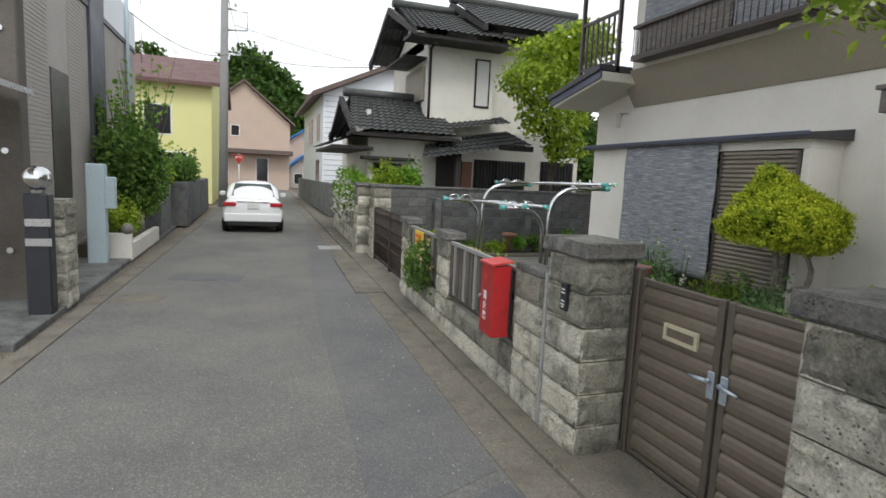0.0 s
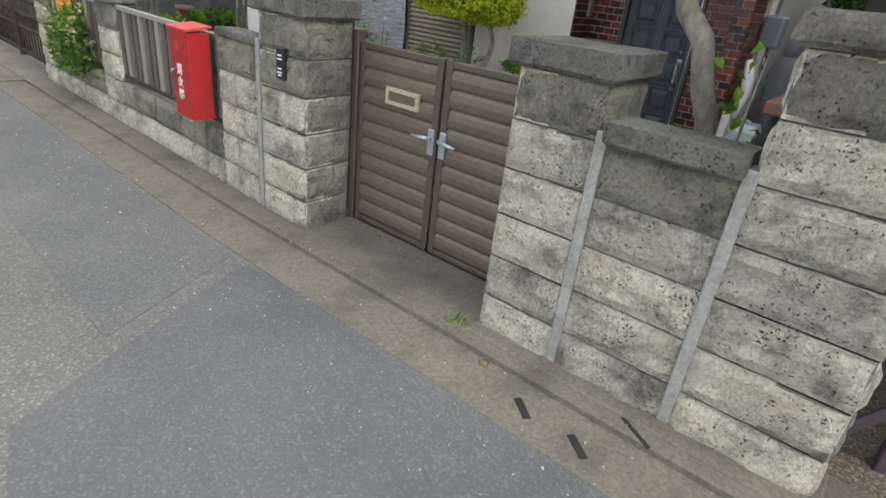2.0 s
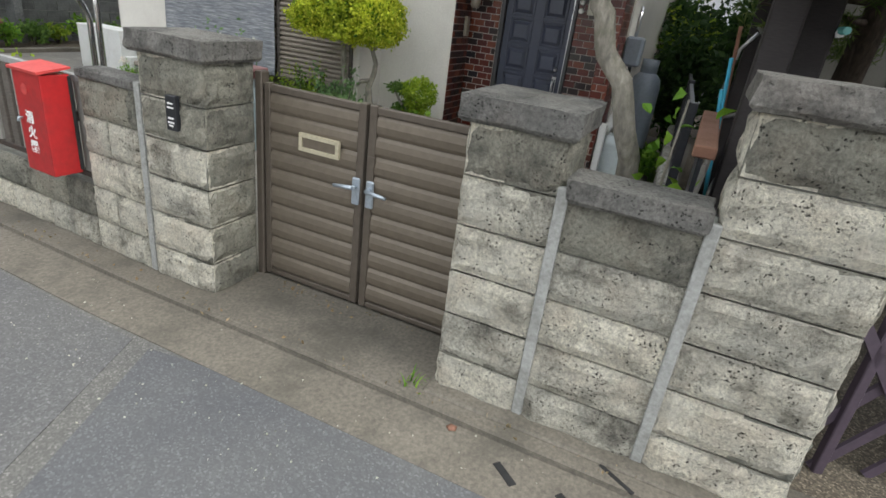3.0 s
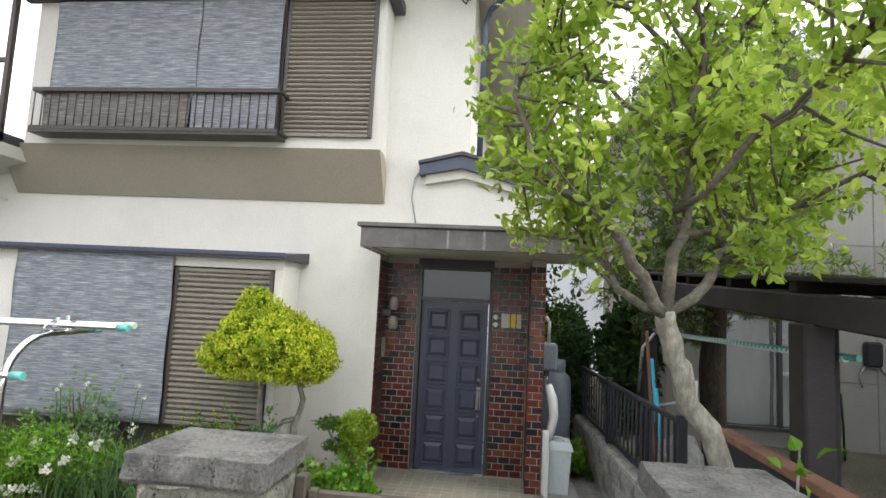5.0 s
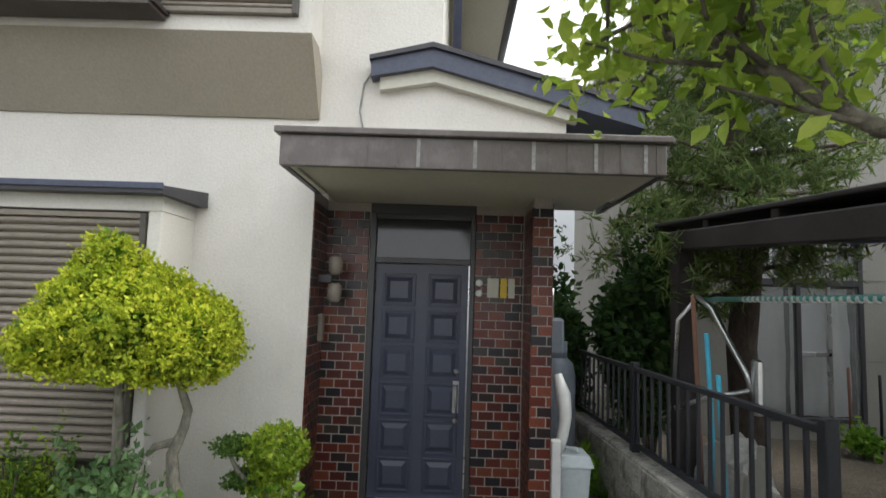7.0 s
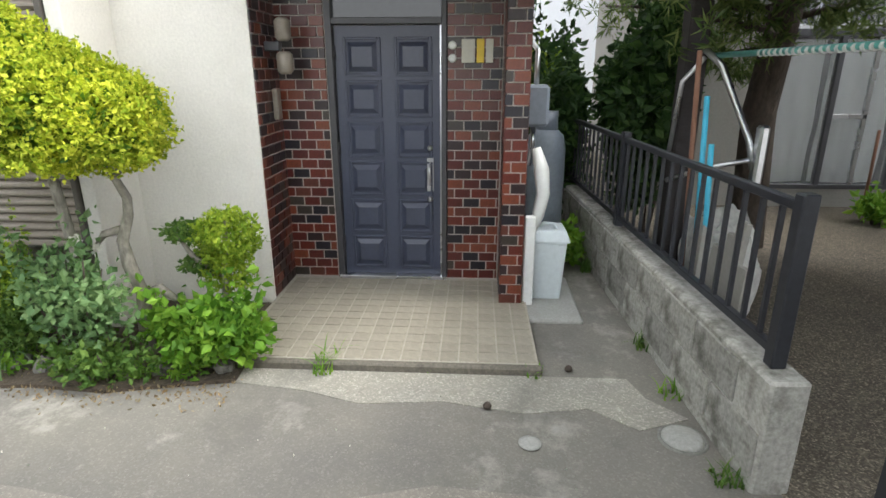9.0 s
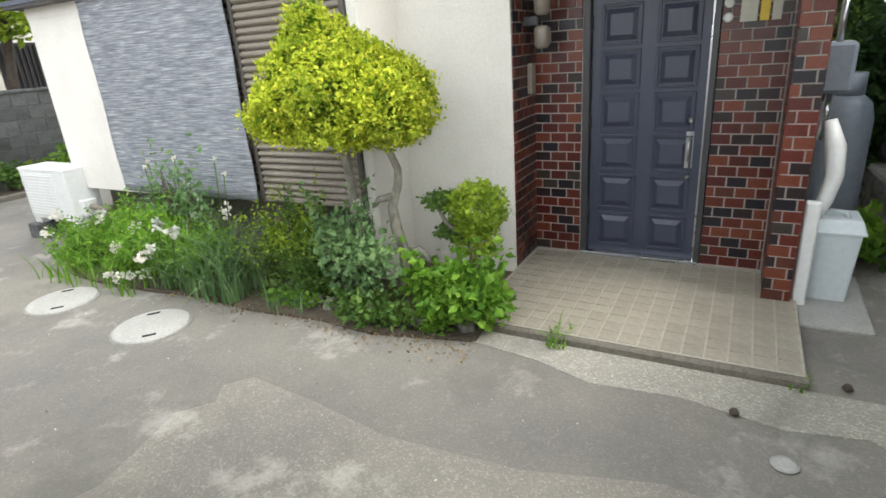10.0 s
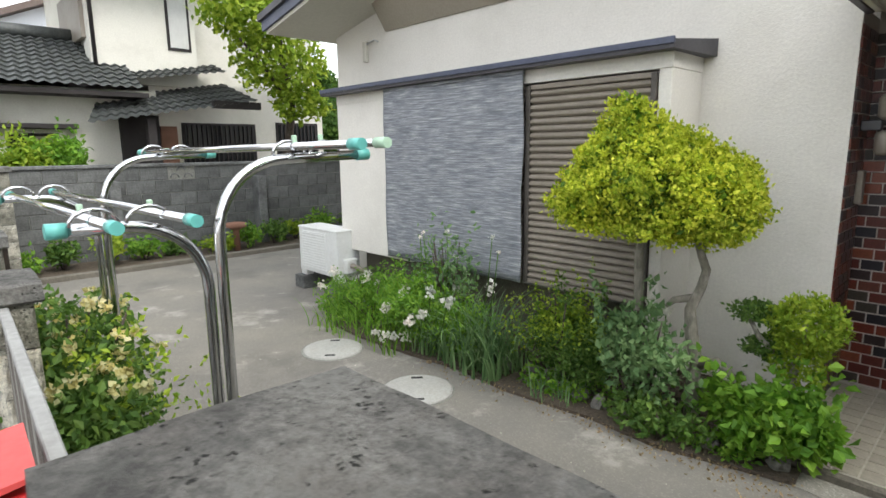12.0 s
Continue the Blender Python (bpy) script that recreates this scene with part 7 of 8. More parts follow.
for y in (14.2, 15.0, 15.8, 16.8, 17.6):
    op("purlin", bbox(3.65, 4.4, y, y + 0.12, 5.15 + min(abs(y - 13.6), abs(18.9 - y)) * 0.4, 5.3 + min(abs(y - 13.6), abs(18.9 - y)) * 0.4, 0), M_TIMBER)
op("upper_soffit", bbox(3.65, 6.4, 13.7, 14.5, 5.1, 5.18, 0), M_TIMBER)
op("main_soffit", bbox(6.25, 10, 14.0, 14.9, 5.48, 5.56, 0), M_TIMBER)
# canopies over the entrance
tiled("entrance_roof", (3.9, 13.2, 2.05), (6.9, 13.2, 2.55), (6.7, 14.5, 3.0), (4.4, 14.5, 2.6), 5, 18, "sloping tiled entrance canopy")
op("entrance_fascia", bbox(6.0, 6.95, 13.2, 13.3, 2.42, 2.56, 0), M_TIMBER)
tiled("step_roof", (4.6, 13.9, 2.85), (6.6, 13.9, 3.15), (6.6, 14.7, 3.4), (4.7, 14.7, 3.1), 3, 12, "small stepped tile roof")
op("entrance_post", bbox(4.85, 5.0, 13.35, 13.5, 0, 2.2, 0.01), M_TIMBER)
op("entrance_door", bbox(5.3, 5.6, 14.1, 14.2, 0, 2.1, 0), M_RUSTWOOD, "timber entrance screen")
# Flat dark sheet before the wall, painting in the shade of the entrance.
op("entrance_shade_sheet", bbox(4.6, 5.28, 14.1, 14.19, 0, 2.3, 0), M_TIMBER)
op("bay_roof", bbox(2.55, 3.9, 13.85, 14.2, 2.02, 2.1, 0.01), M_TIMBER)
for x0, x1, z0, z1, mt5, nm5 in ((5.9, 7.4, 1.15, 2.15, M_GLASS_DARK, "window"), (8.0, 9.0, 0.9, 2.2, M_GLASS_DARK, "window"), (5.75, 6.1, 3.65, 4.85, M_CURTAIN, "upper_window"), (2.95, 3.25, 1.2, 1.9, M_GLASS_DARK, "window"), (3.3, 3.6, 1.2, 1.9, M_SHUTTER, "window_shutter")):
    yb = {"upper_window": 14.48}.get(nm5, 14.18 if x1 < 5.3 else 14.58)
    w5 = op(nm5, bbox(x0, x1, yb - 0.02, yb + 0.03, z0, z1, 0.004), mt5)
    op("window_frame", bbox(x0 - 0.05, x1 + 0.05, yb - 0.005, yb + 0.02, z0 - 0.05, z1 + 0.05, 0.004), M_TIMBER, "", w5)
    if nm5 == "window" and x0 > 5:
        for k in range(int((x1 - x0) / 0.1)):
            op("lattice_bar", bbox(x0 + 0.04 + k * 0.1, x0 + 0.065 + k * 0.1, yb - 0.06, yb - 0.035, z0, z1, 0), M_TIMBER, "", w5)
op("shutter_box", bbox(4.28, 4.36, 14.7, 16.5, 3.7, 4.6, 0.01), M_SHUTTER, "brown slatted shutter box on the gable")
op("lattice_balcony", bbox(3.7, 4.35, 14.6, 16.6, 4.75, 4.82, 0.01), M_TIMBER)
for x, z0, z1 in ((4.4, 2.9, 5.2), (6.28, 2.9, 5.4)):
    bm = bmesh.new()
    tube(bm, [(x, 14.44 if x < 5 else 14.84, z0), (x, 14.44 if x < 5 else 14.84, z1 - 0.2), (x + 0.1, 14.2, z1)], 0.035, 6)
    op("downpipe", bm, M_TIMBER)

# yellow-green tree beside it
gt = plant("garden_tree", "yellow-green tree leaning out between two houses", "tree", (7.3, 12.9, 0.03))
bm = bmesh.new()
tube(bm, [(0, 0, -0.1), (-0.1, -0.1, 1.2), (0.05, -0.2, 2.4), (-0.3, -0.5, 3.6), (-0.6, -0.6, 4.6)], [0.1, 0.09, 0.08, 0.06, 0.03], 8)
tube(bm, [(0.05, -0.2, 2.4), (-0.6, -0.6, 3.0), (-1.2, -0.8, 3.5)], [0.05, 0.04, 0.02], 6)
sp = []
for c, r, k in (((-0.3, -0.5, 3.2), (0.9, 0.8, 0.55), 1700), ((-0.9, -0.6, 4.0), (1.0, 0.8, 0.5), 1800), ((-0.2, -0.4, 4.7), (1.2, 0.8, 0.5), 1900), ((0.5, -0.4, 5.2), (0.9, 0.7, 0.45), 1200), ((0.1, -0.5, 2.5), (0.6, 0.5, 0.35), 800)):
    sp += lump(R, c, r, k, 0.35)
part("trunk", bm, M_BARK_DARK, gt)
part("crown", foliage("crown", sp, 0.13, M_LEAF_YG, R, 1, 0.0, 0.3, 1.6), None, gt)
# white-flowering hedge over the lane wall
wh = plant("flowering_hedge", "hedge of small white flowers hanging over the lane wall", "hedge", (2.3, 13.4, 0.5))
sp = lump(R, (0, 0.6, 0.75), (0.4, 1.4, 0.55), 2400, 0.4)
part("leaves", foliage("leaves", sp, 0.09, M_LEAF_LIME, R), None, wh)
part("petals", foliage("petals", lump(R, (-0.15, 0.2, 0.5), (0.3, 1.0, 0.6), 900, 0.6), 0.06, M_PETAL, R, 1, 0, 0.4, 1.1), None, wh)

# ---- white car driving away ----
CY = 15.0
car = thing("car", "white saloon car seen from behind, tail lamps red", "car", pose(-0.02, CY, 0) @ Matrix.Diagonal((0.9, 0.9, 0.9, 1)))


def hull(sections, seg=14, power=2.6):
    """A loft of rounded sections: (y, half width, z low, z high, half width at the top)."""
    verts, faces = [], []
    for y, w, z0, z1, wt in sections:
        for j in range(seg * 2):
            a = math.pi * 2 * (j + 0.5) / (seg * 2)
            ca, sa = math.cos(a), math.sin(a)
            ex = 2 / power
            u, v = math.copysign(abs(ca) ** ex, ca), math.copysign(abs(sa) ** ex, sa)
            half = w + (wt - w) * max(0.0, v)
            verts.append((u * half, y, (z0 + z1) / 2 + v * (z1 - z0) / 2))
    n = seg * 2
    for s in range(len(sections) - 1):
        for j in range(n):
            faces.append((s * n + j, s * n + (j + 1) % n, (s + 1) * n + (j + 1) % n, (s + 1) * n + j))
    faces.append(tuple(range(n))[::-1])
    faces.append(tuple(range((len(sections) - 1) * n, len(sections) * n)))
    return verts, faces


v5, f5 = hull([(0.0, 0.74, 0.34, 0.86, 0.66), (0.06, 0.82, 0.26, 0.98, 0.72), (0.25, 0.85, 0.22, 1.03, 0.74), (1.2, 0.86, 0.2, 1.0, 0.76), (3.0, 0.86, 0.2, 0.96, 0.76), (4.0, 0.82, 0.22, 0.86, 0.7), (4.4, 0.7, 0.3, 0.7, 0.6)], 14, 4.5)
part("body", from_lists("body", v5, f5, M_CARPAINT, True), None, car, "glossy white bodywork")
v5, f5 = hull([(0.42, 0.72, 0.95, 1.0, 0.66), (0.7, 0.74, 0.93, 1.22, 0.62), (1.05, 0.75, 0.92, 1.4, 0.6), (1.7, 0.76, 0.92, 1.47, 0.6), (2.4, 0.76, 0.92, 1.42, 0.6), (3.2, 0.72, 0.9, 0.98, 0.62)], 14, 3.2)
part("cabin", from_lists("cabin", v5, f5, M_CARPAINT, True), None, car)
bm = bmesh.new()
q = [bm.verts.new(p) for p in ((-0.6, 0.47, 1.03), (0.6, 0.47, 1.03), (0.5, 0.98, 1.38), (-0.5, 0.98, 1.38))]
bm.faces.new(q)
bmesh.ops.solidify(bm, geom=bm.faces[:], thickness=0.02)
part("rear_window", bm, M_CARGLASS, car, "dark tinted rear window")
for s in (-1, 1):
    tl = part("tail_lamp", bbox(min(s * 0.46, s * 0.8), max(s * 0.46, s * 0.8), -0.03, 0.12, 0.76, 0.87, 0.02, 2), M_TAIL, car, "red tail lamp")
    part("reflector", bbox(min(s * 0.55, s * 0.75), max(s * 0.55, s * 0.75), -0.02, 0.05, 0.39, 0.43, 0.008), M_TAIL, car)
    part("mirror", bbox(min(s * 0.84, s * 1.02), max(s * 0.84, s * 1.02), 2.35, 2.5, 0.95, 1.08, 0.03, 2), M_CARPAINT, car)
    for y in (0.75, 3.5):
        bm = bmesh.new()
        tube(bm, [(s * 0.66, y, 0.32), (s * 0.85, y, 0.32)], 0.32, 24)
        wheel = part("wheel", bm, M_RUBBER, car)
        bm = bmesh.new()
        tube(bm, [(s * 0.84, y, 0.32), (s * 0.865, y, 0.32)], 0.2, 16)
        part("rim", bm, M_ALU, wheel)
part("number_plate", bbox(-0.17, 0.17, -0.035, 0.0, 0.7, 0.85, 0.004), M_WHITE, car)
part("chrome_strip", bbox(-0.45, 0.45, -0.03, 0.0, 0.88, 0.905, 0.004), M_ALU, car)
part("bumper", bbox(-0.78, 0.78, -0.05, 0.1, 0.32, 0.56, 0.04, 3), M_CARPAINT, car)
part("bumper_skirt", bbox(-0.7, 0.7, -0.02, 0.1, 0.2, 0.34, 0.02), M_RUBBER, car)

# ---- left side of the lane ----
lbx = thing("grey_house", "grey ribbed two-storey house with a navy corner strip", "house", pose(-4, 12, 0))
tagged(lbx, kind="structure")
def lp(name, bm, material, label="", parent=None):
    bm.transform(Matrix.Translation((4, -12, 0)))
    return part(name, bm, material, parent or lbx, label)
lp("wall", bbox(-8, -2.9, 8.2, 16.4, 0, 4.4, 0), M_SIDING, "fine ribbed grey siding")
lp("upper_wall", bbox(-8, -2.88, 8.2, 13.0, 4.5, 6.6, 0), M_SIDING_WHITE, "white upper siding")
lp("parapet", bbox(-8, -2.88, 13.0, 16.4, 4.5, 5.3, 0), M_SIDING_WHITE)
lp("belt", bbox(-8, -2.86, 8.2, 16.4, 4.4, 4.5, 0.006), M_NAVY)
lp("navy_strip", bbox(-2.95, -2.84, 12.0, 13.05, 0, 6.6, 0.006), M_NAVY, "navy cladding strip")
lp("strip_window", bbox(-2.85, -2.82, 12.2, 12.9, 1.6, 2.7, 0.006), M_GLASS_DARK)
# Brown sheet on the siding; the entrance's depth shade is in its colour.
lp("entrance_dark_sheet", bbox(-2.95, -2.88, 9.9, 10.75, 0, 3.0, 0), M_SHUT_FRAME, "flat dark sheet standing for the shaded brown entrance")
for k in range(70):
    z = 0.06 + k * 0.062
    lp("siding_rib", bbox(-2.902, -2.892, 8.2, 9.85, z, z + 0.03, 0), M_SIDING)
    lp("siding_rib", bbox(-2.902, -2.892, 10.8, 16.4, z, z + 0.03, 0), M_SIDING)
bm = bmesh.new()
tube(bm, [(-2.84, 8.3, 0), (-2.84, 8.3, 6)], 0.05, 8)
tube(bm, [(-2.84, 15.2, 2.6), (-2.84, 15.2, 6.2)], 0.05, 8)
lp("downpipe", bm, M_PALE_BLUE)
cf = thing("entrance_post", "dark weathered timber carport post with bolts", "post", pose(-2.62, 7.45, 0))
part("shaft", bbox(-0.17, 0.17, -0.12, 0.12, 0, 5.2, 0.015), M_OLDPOST, cf, "dark grey-brown timber shaft")
for z in (0.6, 1.7, 3.0, 3.9):
    bm = bmesh.new()
    tube(bm, [(0.02, -0.12, z), (0.02, -0.15, z)], 0.035, 8)
    part("bolt", bm, M_ALU, cf)
bm = bmesh.new()
prism(bm, [(-3.9, 2.78), (-2.28, 2.3), (-2.28, 2.36), (-3.9, 2.86)], 5.2, 7.2, "y")
structure("awning", bm, M_ALU, "pale metal lean-to awning edge", "awning")
structure("left_wall", bbox(-4.2, -2.75, 7.3, 7.5, 0, 1.45, 0.01), M_CBLOCK, "dark concrete block wall beside the post", "wall")
gp = thing("gate_post", "black metal gate post topped by a mirrored ball", "gate post", pose(-2.1, 6.62, 0))
part("post", bbox(-0.11, 0.11, -0.09, 0.09, 0, 1.28, 0.012), M_IRON, gp)
bm = bmesh.new()
bmesh.ops.create_uvsphere(bm, u_segments=24, v_segments=14, radius=0.13)
bm.transform(Matrix.Translation((0, 0, 1.43)))
for f in bm.faces:
    f.smooth = True
part("ball", bm, M_STEEL, gp, "mirrored steel ball")
part("base_collar", bbox(-0.05, 0.05, -0.05, 0.05, 1.28, 1.32, 0.01), M_MORTAR, gp)
for z in (0.75, 0.95):
    part("latch", bbox(-0.1, 0.13, -0.105, -0.09, z, z + 0.08, 0.004), M_ALU, gp)
stone_pier(pose(-1.96, 7.15, 0, 0, 0, 180), 0.4, 0.3, 6, "weathered brown stone gate pier by the lane", cap=False, dark_top=2)
ub = thing("utility_cabinet", "slim pale blue-grey utility cabinet on the pavement", "utility cabinet", pose(-2.36, 10.0, 0))
part("case", bbox(-0.13, 0.13, -0.1, 0.1, 0, 1.6, 0.012), M_PALE_BLUE, ub)
part("side_box", bbox(0.13, 0.26, -0.08, 0.1, 0.9, 1.4, 0.01), M_PALE_BLUE, ub)
pt = thing("planter", "low pale rendered planter box by the lane", "planter", pose(-2.1, 10.9, 0))
part("wall", bbox(-0.4, 0.14, -0.5, -0.38, 0, 0.46, 0.015), M_STUCCO_OLD, pt)
part("wall", bbox(0.02, 0.14, -0.38, 2.4, 0, 0.3, 0.015), M_STUCCO_OLD, pt)
part("soil", bbox(-0.7, 0.02, -0.38, 2.4, 0, 0.25, 0), M_SOIL, pt)
bm = bmesh.new()
bmesh.ops.create_icosphere(bm, subdivisions=2, radius=0.1)
solid("stone", bm, M_ROCK, "rough stone lying on the planter edge", "rock", "", "", pose(-2.03, 10.45, 0.53))
structure("left_pavement", bbox(-2.9, -1.98, 5.5, 22, -0.1, 0.04, 0.01), M_CBLOCK, "grey paved strip before the houses", "pavement")
shrub("tall conical dark green garden tree", (-2.35, 12.3, 0.25), (0.68, 0.8, 1.2), 9500, 0.1, M_LEAF_BUSH, 6, "lane side shrubs", 0.3, 1.6, "conifer", "tree", 0.5)
shrub("round yellow-green shrub in the planter", (-2.2, 11.0, 0.25), (0.34, 0.4, 0.36), 1200, 0.07, M_LEAF_YG, 4, "lane side shrubs")
wl2 = plant("wispy_shrub", "wispy shrub with long thin shoots", "shrub", (-2.4, 13.2, 0.25))
bm, sp = bmesh.new(), []
for k in range(16):
    e = Vector((R.uniform(-0.5, 0.9), R.uniform(-0.7, 0.7), R.uniform(2.6, 3.7)))
    tube(bm, [(0, 0, 1.2), tuple(e * 0.6), tuple(e)], [0.02, 0.012, 0.004], 4)
    sp += [Vector((0, 0, 1.2)).lerp(e, u / 14) + unit(R) * 0.06 for u in range(5, 15)]
part("shoots", bm, M_BARK_DARK, wl2)
part("leaves", foliage("leaves", sp, 0.11, M_LEAF_LIME, R, 2, 0.05), None, wl2)
structure("left_low_wall", bbox(-2.35, -2.0, 14.0, 15.6, 0, 1.15, 0.02), M_CBLOCK, "low grey block wall by the lane", "wall")
structure("left_low_wall", bbox(-2.2, -1.7, 16.4, 24, 0, 1.2, 0.02), M_CBLOCK, "grey block wall by the lane", "wall")
shrub("dark green hedge over the lane wall", (-2.1, 18.0, 1.0), (0.6, 1.6, 0.5), 2600, 0.12, M_LEAF_BUSH, 5, "lane side shrubs")
shrub("reddish green shrub by the lane wall", (-2.6, 15.6, 0.9), (0.7, 0.8, 0.6), 1500, 0.12, M_LEAF_YG, 5, "lane side shrubs")

# ---- far houses ----
def simple_house(name, label, x0, x1, y0, y1, h, wall, roof, rise, axis, windows=(), over=0.5):
    hs = thing(name, label, "house", pose((x0 + x1) / 2, (y0 + y1) / 2, 0), "houses along the lane")
    tagged(hs, kind="structure")
    cx, cy = (x0 + x1) / 2, (y0 + y1) / 2
    def q5(n5, bm5, m5, parent=None):
        bm5.transform(Matrix.Translation((-cx, -cy, 0)))
        return part(n5, bm5, m5, parent or hs)
    b5 = bmesh.new()
    if axis == "x":  # ridge along x, gables face -x and +x
        prism(b5, [(y0, 0), (y0, h), (cy, h + rise), (y1, h), (y1, 0)], x0, x1, "x")
        q5("wall", b5, wall)
        b5 = bmesh.new()
        prism(b5, [(y0 - over, h - 0.1), (y0 - over, h + 0.06), (cy, h + rise + 0.2), (y1 + over, h + 0.06), (y1 + over, h - 0.1), (cy, h + rise + 0.02)], x0 - over, x1 + over, "x")
    else:
        prism(b5, [(x0, 0), (x0, h), (cx, h + rise), (x1, h), (x1, 0)], y0, y1, "y")
        q5("wall", b5, wall)
        b5 = bmesh.new()
        prism(b5, [(x0 - over, h - 0.2), (x0 - over, h), (cx, h + rise + 0.2), (x1 + over, h), (x1 + over, h - 0.2), (cx, h + rise + 0.02)], y0 - over, y1 + over, "y")
    q5("roof", b5, roof)
    for face, a, b, z0, z1 in windows:
        if face == "-y":
            w6 = q5("window", bbox(a, b, y0 - 0.03, y0 + 0.03, z0, z1, 0.01), M_GLASS_DARK)
            q5("frame", bbox(a - 0.06, b + 0.06, y0 - 0.015, y0 + 0.02, z0 - 0.06, z1 + 0.06, 0.01), M_WHITE, w6)
        else:
            xx = x1 if face == "+x" else x0
            w6 = q5("window", bbox(xx - 0.03, xx + 0.03, a, b, z0, z1, 0.01), M_GLASS_DARK)
            q5("frame", bbox(xx - 0.02, xx + 0.02, a - 0.06, b + 0.06, z0 - 0.06, z1 + 0.06, 0.01), M_WHITE, w6)
    return hs


simple_house("yellow_house", "pale yellow rendered house with a purple-brown roof", -9.0, -1.75, 27.0, 36.0, 5.2, M_YHOUSE, M_REDROOF, 1.6, "x", (("-y", -4.4, -3.4, 3.0, 4.2), ("-y", -4.2, -2.8, 0.8, 2.2)))
simple_house("tan_house", "pinkish tan house at the end of the lane", -4.4, 3.0, 50.0, 58.0, 5.6, M_TAN, M_TANROOF, 3.2, "y", (("-y", -2.6, -2.0, 4.4, 5.2), ("-y", -1.7, -1.1, 4.4, 5.2), ("-y", 0.3, 1.2, 0.2, 2.6), ("-y", -2.9, -2.0, 1.2, 2.0)), 0.4)
structure("tan_house_canopy", bbox(-3.2, 3.2, 48.8, 50.0, 2.9, 3.3, 0.05), M_TANROOF, "brown tiled canopy across the tan house", "canopy")
simple_house("white_house", "white sided two-storey house by the lane", 2.75, 8.5, 24.0, 33.0, 4.9, M_SIDING_WHITE, M_TANROOF, 1.3, "y", (("-x", 25.0, 26.2, 3.0, 4.2), ("-x", 28.0, 30.0, 3.0, 4.2), ("-y", 4.3, 5.4, 2.6, 3.9), ("-x", 25.0, 26.4, 1.0, 2.2)))
# Grey strips put the shadow under each siding course into the colour.
for k in range(22):
    structure("siding_shadow_line", bbox(2.8, 8.45, 23.985, 24.0, 0.2 + k * 0.22, 0.22 + k * 0.22, 0), M_MORTAR, "thin grey strip painted in for a shadow joint of white siding", "siding")
simple_house("blue_roof_house", "distant brown house with bright blue roofing", 3.2, 8.0, 62.0, 70.0, 4.6, M_TAN, M_BLUEROOF, 1.6, "y", (("-y", 3.8, 5.0, 0.5, 2.0),))
simple_house("blue_shed", "low shed with a blue sheet roof", 3.6, 6.2, 58.5, 61.5, 2.0, M_SIDING, M_BLUEROOF, 1.2, "y", (("-y", 4.0, 4.8, 0.4, 1.4),))
structure("lane_wall_far", bbox(2.7, 2.9, 21.0, 36.0, 0, 1.25, 0.02), M_CBLOCK, "grey block wall along the far lane", "wall")

# ---- pole, cables, sign ----
up = thing("utility_pole", "grey concrete utility pole with crossarms and fittings", "utility pole", pose(-1.2, 24.9, 0))
bm = bmesh.new()
tube(bm, [(0, 0, -0.3), (0.12, 0, 11.5)], [0.19, 0.13], 14)
part("shaft", bm, M_POLE_RAILSHEEN, up)
bm = bmesh.new()
tube(bm, [(0.1, 0, 8.0), (0.95, -0.1, 7.9), (0.95, -0.1, 7.2), (0.1, 0, 7.15)], 0.04, 6)
part("bracket", bm, M_ALU, up)
for z, ln in ((9.2, 0.9), (6.2, 0.7), (8.7, 0.6)):
    part("crossarm", bbox(-0.3, ln, -0.05, 0.05, z, z + 0.08, 0.01), M_ALU, up)
for z in (6.35, 8.1, 9.35):
    bm = bmesh.new()
    lathe(bm, [(0.05, 0), (0.07, 0.06), (0.04, 0.12), (0.06, 0.18)], 10, Matrix.Translation((0.5, 0, z)))
    part("insulator", bm, M_WHITE, up)


def cable(a, b, sag, r=0.012):
    a, b = Vector(a), Vector(b)
    bm = bmesh.new()
    tube(bm, [a.lerp(b, u / 14) - Vector((0, 0, sag * 4 * (u / 14) * (1 - u / 14))) for u in range(15)], r, 5)
    solid("overhead_cable", bm, M_CABLE, "thin black overhead cable", "cable", "overhead cables")


for a, b, s in (((-1.1, 24.9, 8.7), (-4.2, -4, 8.2), 0.5), ((-0.9, 24.9, 8.2), (-3.6, -4, 7.7), 0.5), ((-0.7, 24.9, 9.3), (-3.0, -4, 9.2), 0.5), ((-0.8, 24.9, 6.3), (5.5, 14.6, 4.9), 0.4), ((-0.8, 24.9, 7.4), (14, 26, 6.2), 0.5), ((-1.0, 24.9, 6.2), (-3.0, 16.0, 5.4), 0.4), ((-1.1, 24.9, 8.9), (0.5, 60, 8.5), 0.8)):
    cable(a, b, s)
st = thing("stop_sign", "red inverted triangle stop sign on a white post", "road sign", pose(-0.98, 44, 0))
bm = bmesh.new()
tube(bm, [(0, 0, 0), (0, 0, 2.7)], 0.04, 8)
part("post", bm, M_WHITE, st)
bm = bmesh.new()
prism(bm, [(-0.42, 2.65), (0.42, 2.65), (0.0, 1.95)], -0.06, -0.04, "y")
plate = part("plate", bm, M_RED, st)
words("lettering", "止まれ", 0.2, M_TEXT, st, Matrix.Translation((0, -0.064, 2.48)) @ Matrix.Rotation(radians(90), 4, "X"), 0.004)
an = thing("tv_antenna", "thin rooftop television antenna", "antenna", pose(-4.8, 29, 6.6))
bm = bmesh.new()
tube(bm, [(0, 0, -0.4), (0, 0, 2.6)], 0.025, 6)
part("mast", bm, M_ALU, an)
bm = bmesh.new()
tube(bm, [(-0.3, 0, 2.5), (0.4, 0, 2.4)], 0.02, 5)
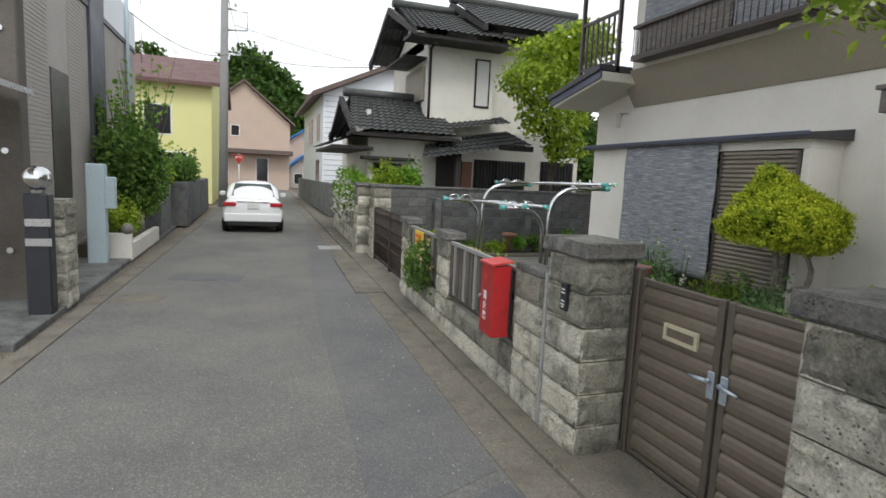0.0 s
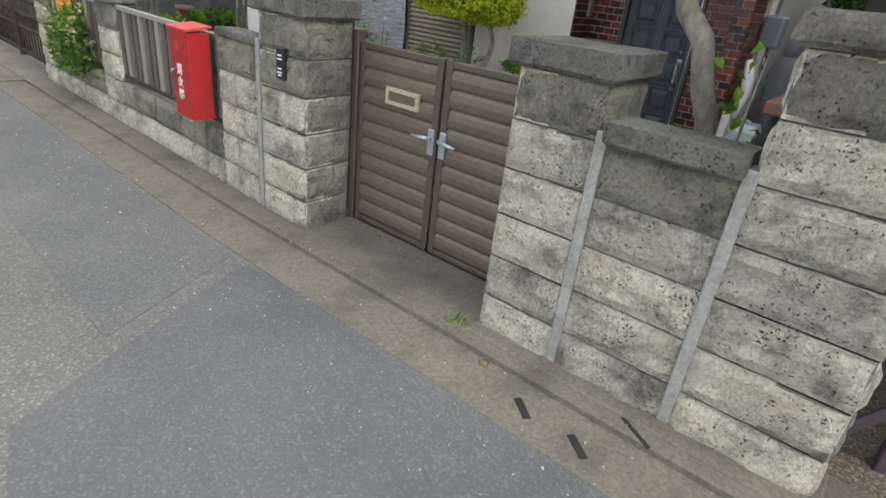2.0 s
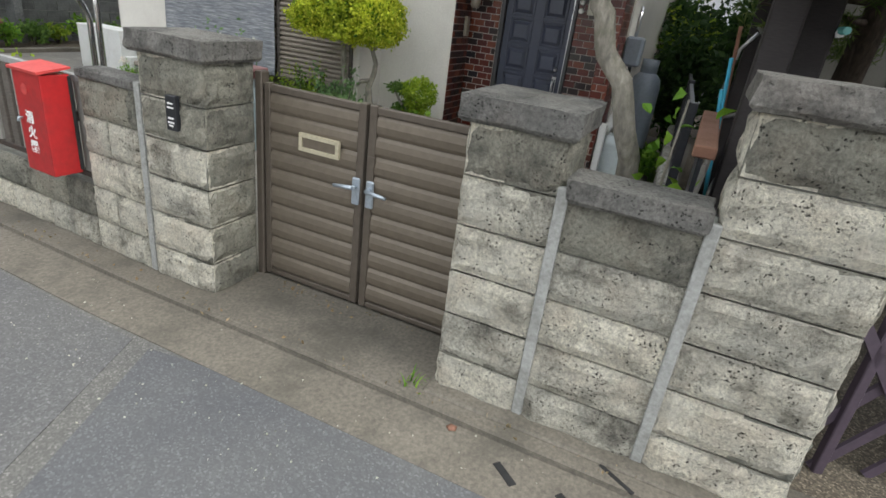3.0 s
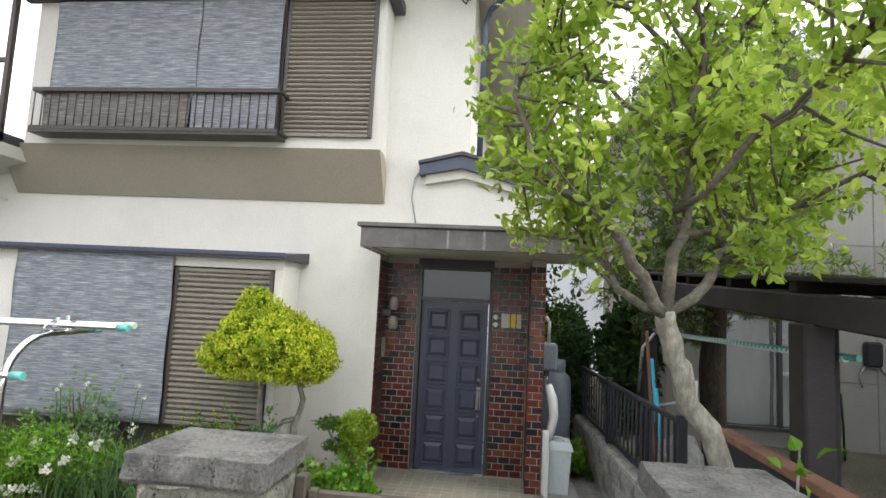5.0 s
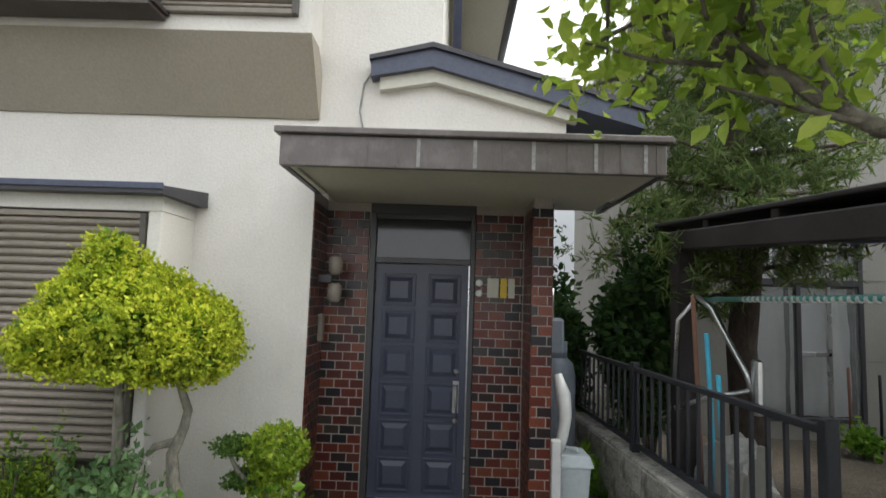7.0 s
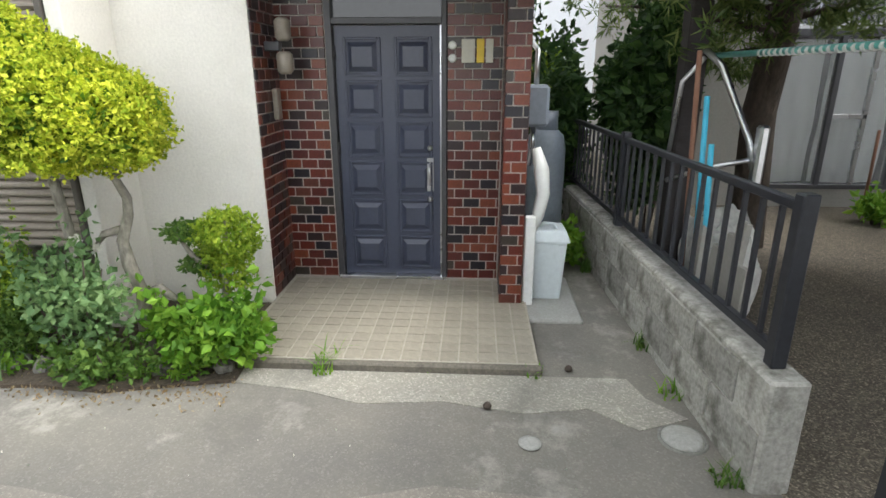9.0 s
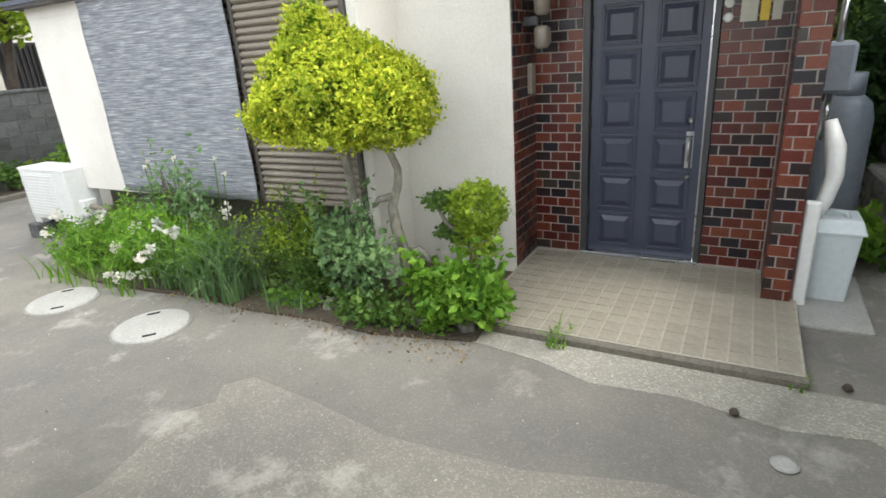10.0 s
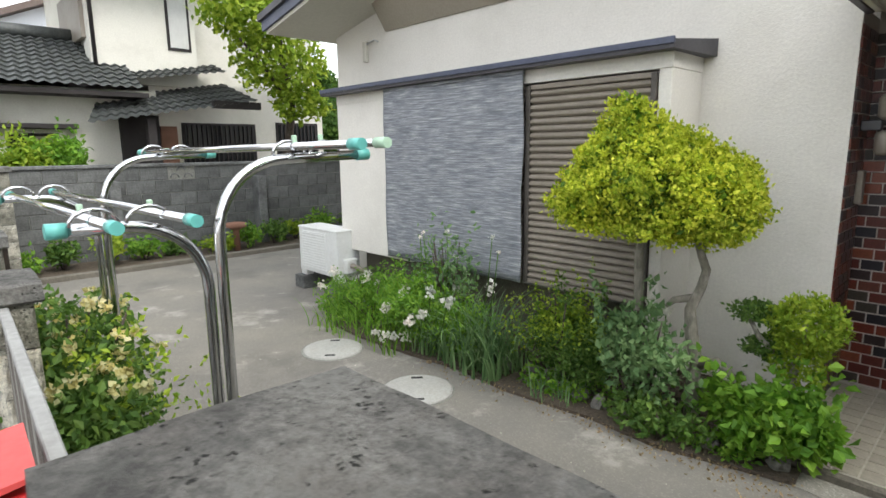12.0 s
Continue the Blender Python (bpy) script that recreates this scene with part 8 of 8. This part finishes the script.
for k in range(5):
    tube(bm, [(-0.25 + k * 0.14, -0.25, 2.48 - k * 0.02), (-0.25 + k * 0.14, 0.25, 2.48 - k * 0.02)], 0.012, 4)
part("aerial", bm, M_ALU, an)

# ---- wooded hill ----
hill_spots = []
for k in range(70):
    x = -40 + k * 1.45
    top_z = 13.5 + 2.5 * math.sin(k * 0.5) + R.uniform(-1.5, 1.5) + (2.0 if k < 32 else -1.5)
    for z in (top_z - 9, top_z - 4.5, top_z):
        hill_spots += lump(R, (x + R.uniform(-1, 1), 92 + R.uniform(-3, 3) + (top_z - z) * -0.6, z - 1.5), (2.9, 2.6, 2.9), 520, 0.6)
hillw = new("hill_woods", foliage("hill_woods", hill_spots, 0.95, M_LEAF_FAR, R, 1, 0.0, 0.3, 1.5))
tagged(hillw, "dense green wood on a hillside beyond the houses", "trees", kind="stuff")
bm = bmesh.new()
prism(bm, [(84, -1), (95, 11), (97, 14.5), (120, 15), (160, -1)], -90, 120, "x")
structure("hill", bm, M_SOIL, "wooded hillside beyond the houses", "hill")


# ---- small pieces: porch tiles and brick tiles, each an object of its own ----
def tile_mesh(name, w, d, h, material):
    bm = bmesh.new()
    box(bm, 0, w, 0, d, 0, h)
    for v in bm.verts:
        if v.co.z > 0:
            v.co.x += 0.0025 if v.co.x == 0 else -0.0025
            v.co.y += 0.0025 if v.co.y == 0 else -0.0025
    return mesh_of(name, bm, material)


floor_thing = bpy.data.objects["porch_slab"]
TILE = tile_mesh("tile", 0.0945, 0.0995, 0.012, M_FLOORTILE)
for a in range(12):
    for b in range(16):
        ob = new("tile", TILE)
        ob.parent = floor_thing
        ob.location = (4.695 + a * 0.1005, 1.412 + b * 0.105, 0.0722)
BRICKS = {}


def brick_mesh(w):
    """A glazed brick tile of the given width; cut tiles share a mesh too."""
    key = round(w, 3)
    if key not in BRICKS:
        BRICKS[key] = tile_mesh("brick", key, 0.061, 0.008, M_BRICK)
    return BRICKS[key]


def lay_bricks(name, label, m, width, height):
    """Running-bond glazed tiles: x along the wall, y up it, z out of it."""
    w = thing(name, label, "brick wall", m)
    tagged(w, kind="structure")
    rows = int(height / 0.068)
    for r in range(rows):
        x = 0.0
        while x < width - 0.02:
            long = 0.055 if r % 2 and x == 0 else 0.118
            long = min(long, width - x)
            ob = part("brick", brick_mesh(long - 0.007), None, w)
            ob.location = (x, r * 0.068, 0)
            x += long


def wall_axes(origin, along, out):
    z, x = Vector(out), Vector(along)
    m = Matrix((x, Vector((0, 0, 1)), z)).transposed().to_4x4()
    return Matrix.Translation(origin) @ m


RED_TILES = "dark red and black glazed brick tiles in the porch"
lay_bricks("brick_lining", RED_TILES, wall_axes((DX + 0.012, 3.115, 0.09), (0, -1, 0), (-1, 0, 0)), 0.34, 2.24)
lay_bricks("brick_lining", RED_TILES, wall_axes((DX + 0.012, 1.955, 0.09), (0, -1, 0), (-1, 0, 0)), 0.375, 2.24)
lay_bricks("brick_lining", RED_TILES, wall_axes((HX + 0.01, 3.114, 0.09), (1, 0, 0), (0, -1, 0)), 0.43, 2.24)
lay_bricks("brick_facing", "red glazed brick tiles on a slim porch pier", wall_axes((5.507, 1.586, 0.08), (0, -1, 0), (-1, 0, 0)), 0.157, 2.24)
lay_bricks("brick_facing", "red glazed brick tiles on the pier's inner side", wall_axes((DX, 1.573, 0.09), (-1, 0, 0), (0, 1, 0)), 0.43, 2.24)
lay_bricks("brick_facing", "red glazed brick tiles on the pier's outer side", wall_axes((5.51, 1.442, 0.05), (1, 0, 0), (0, -1, 0)), 0.43, 2.28)
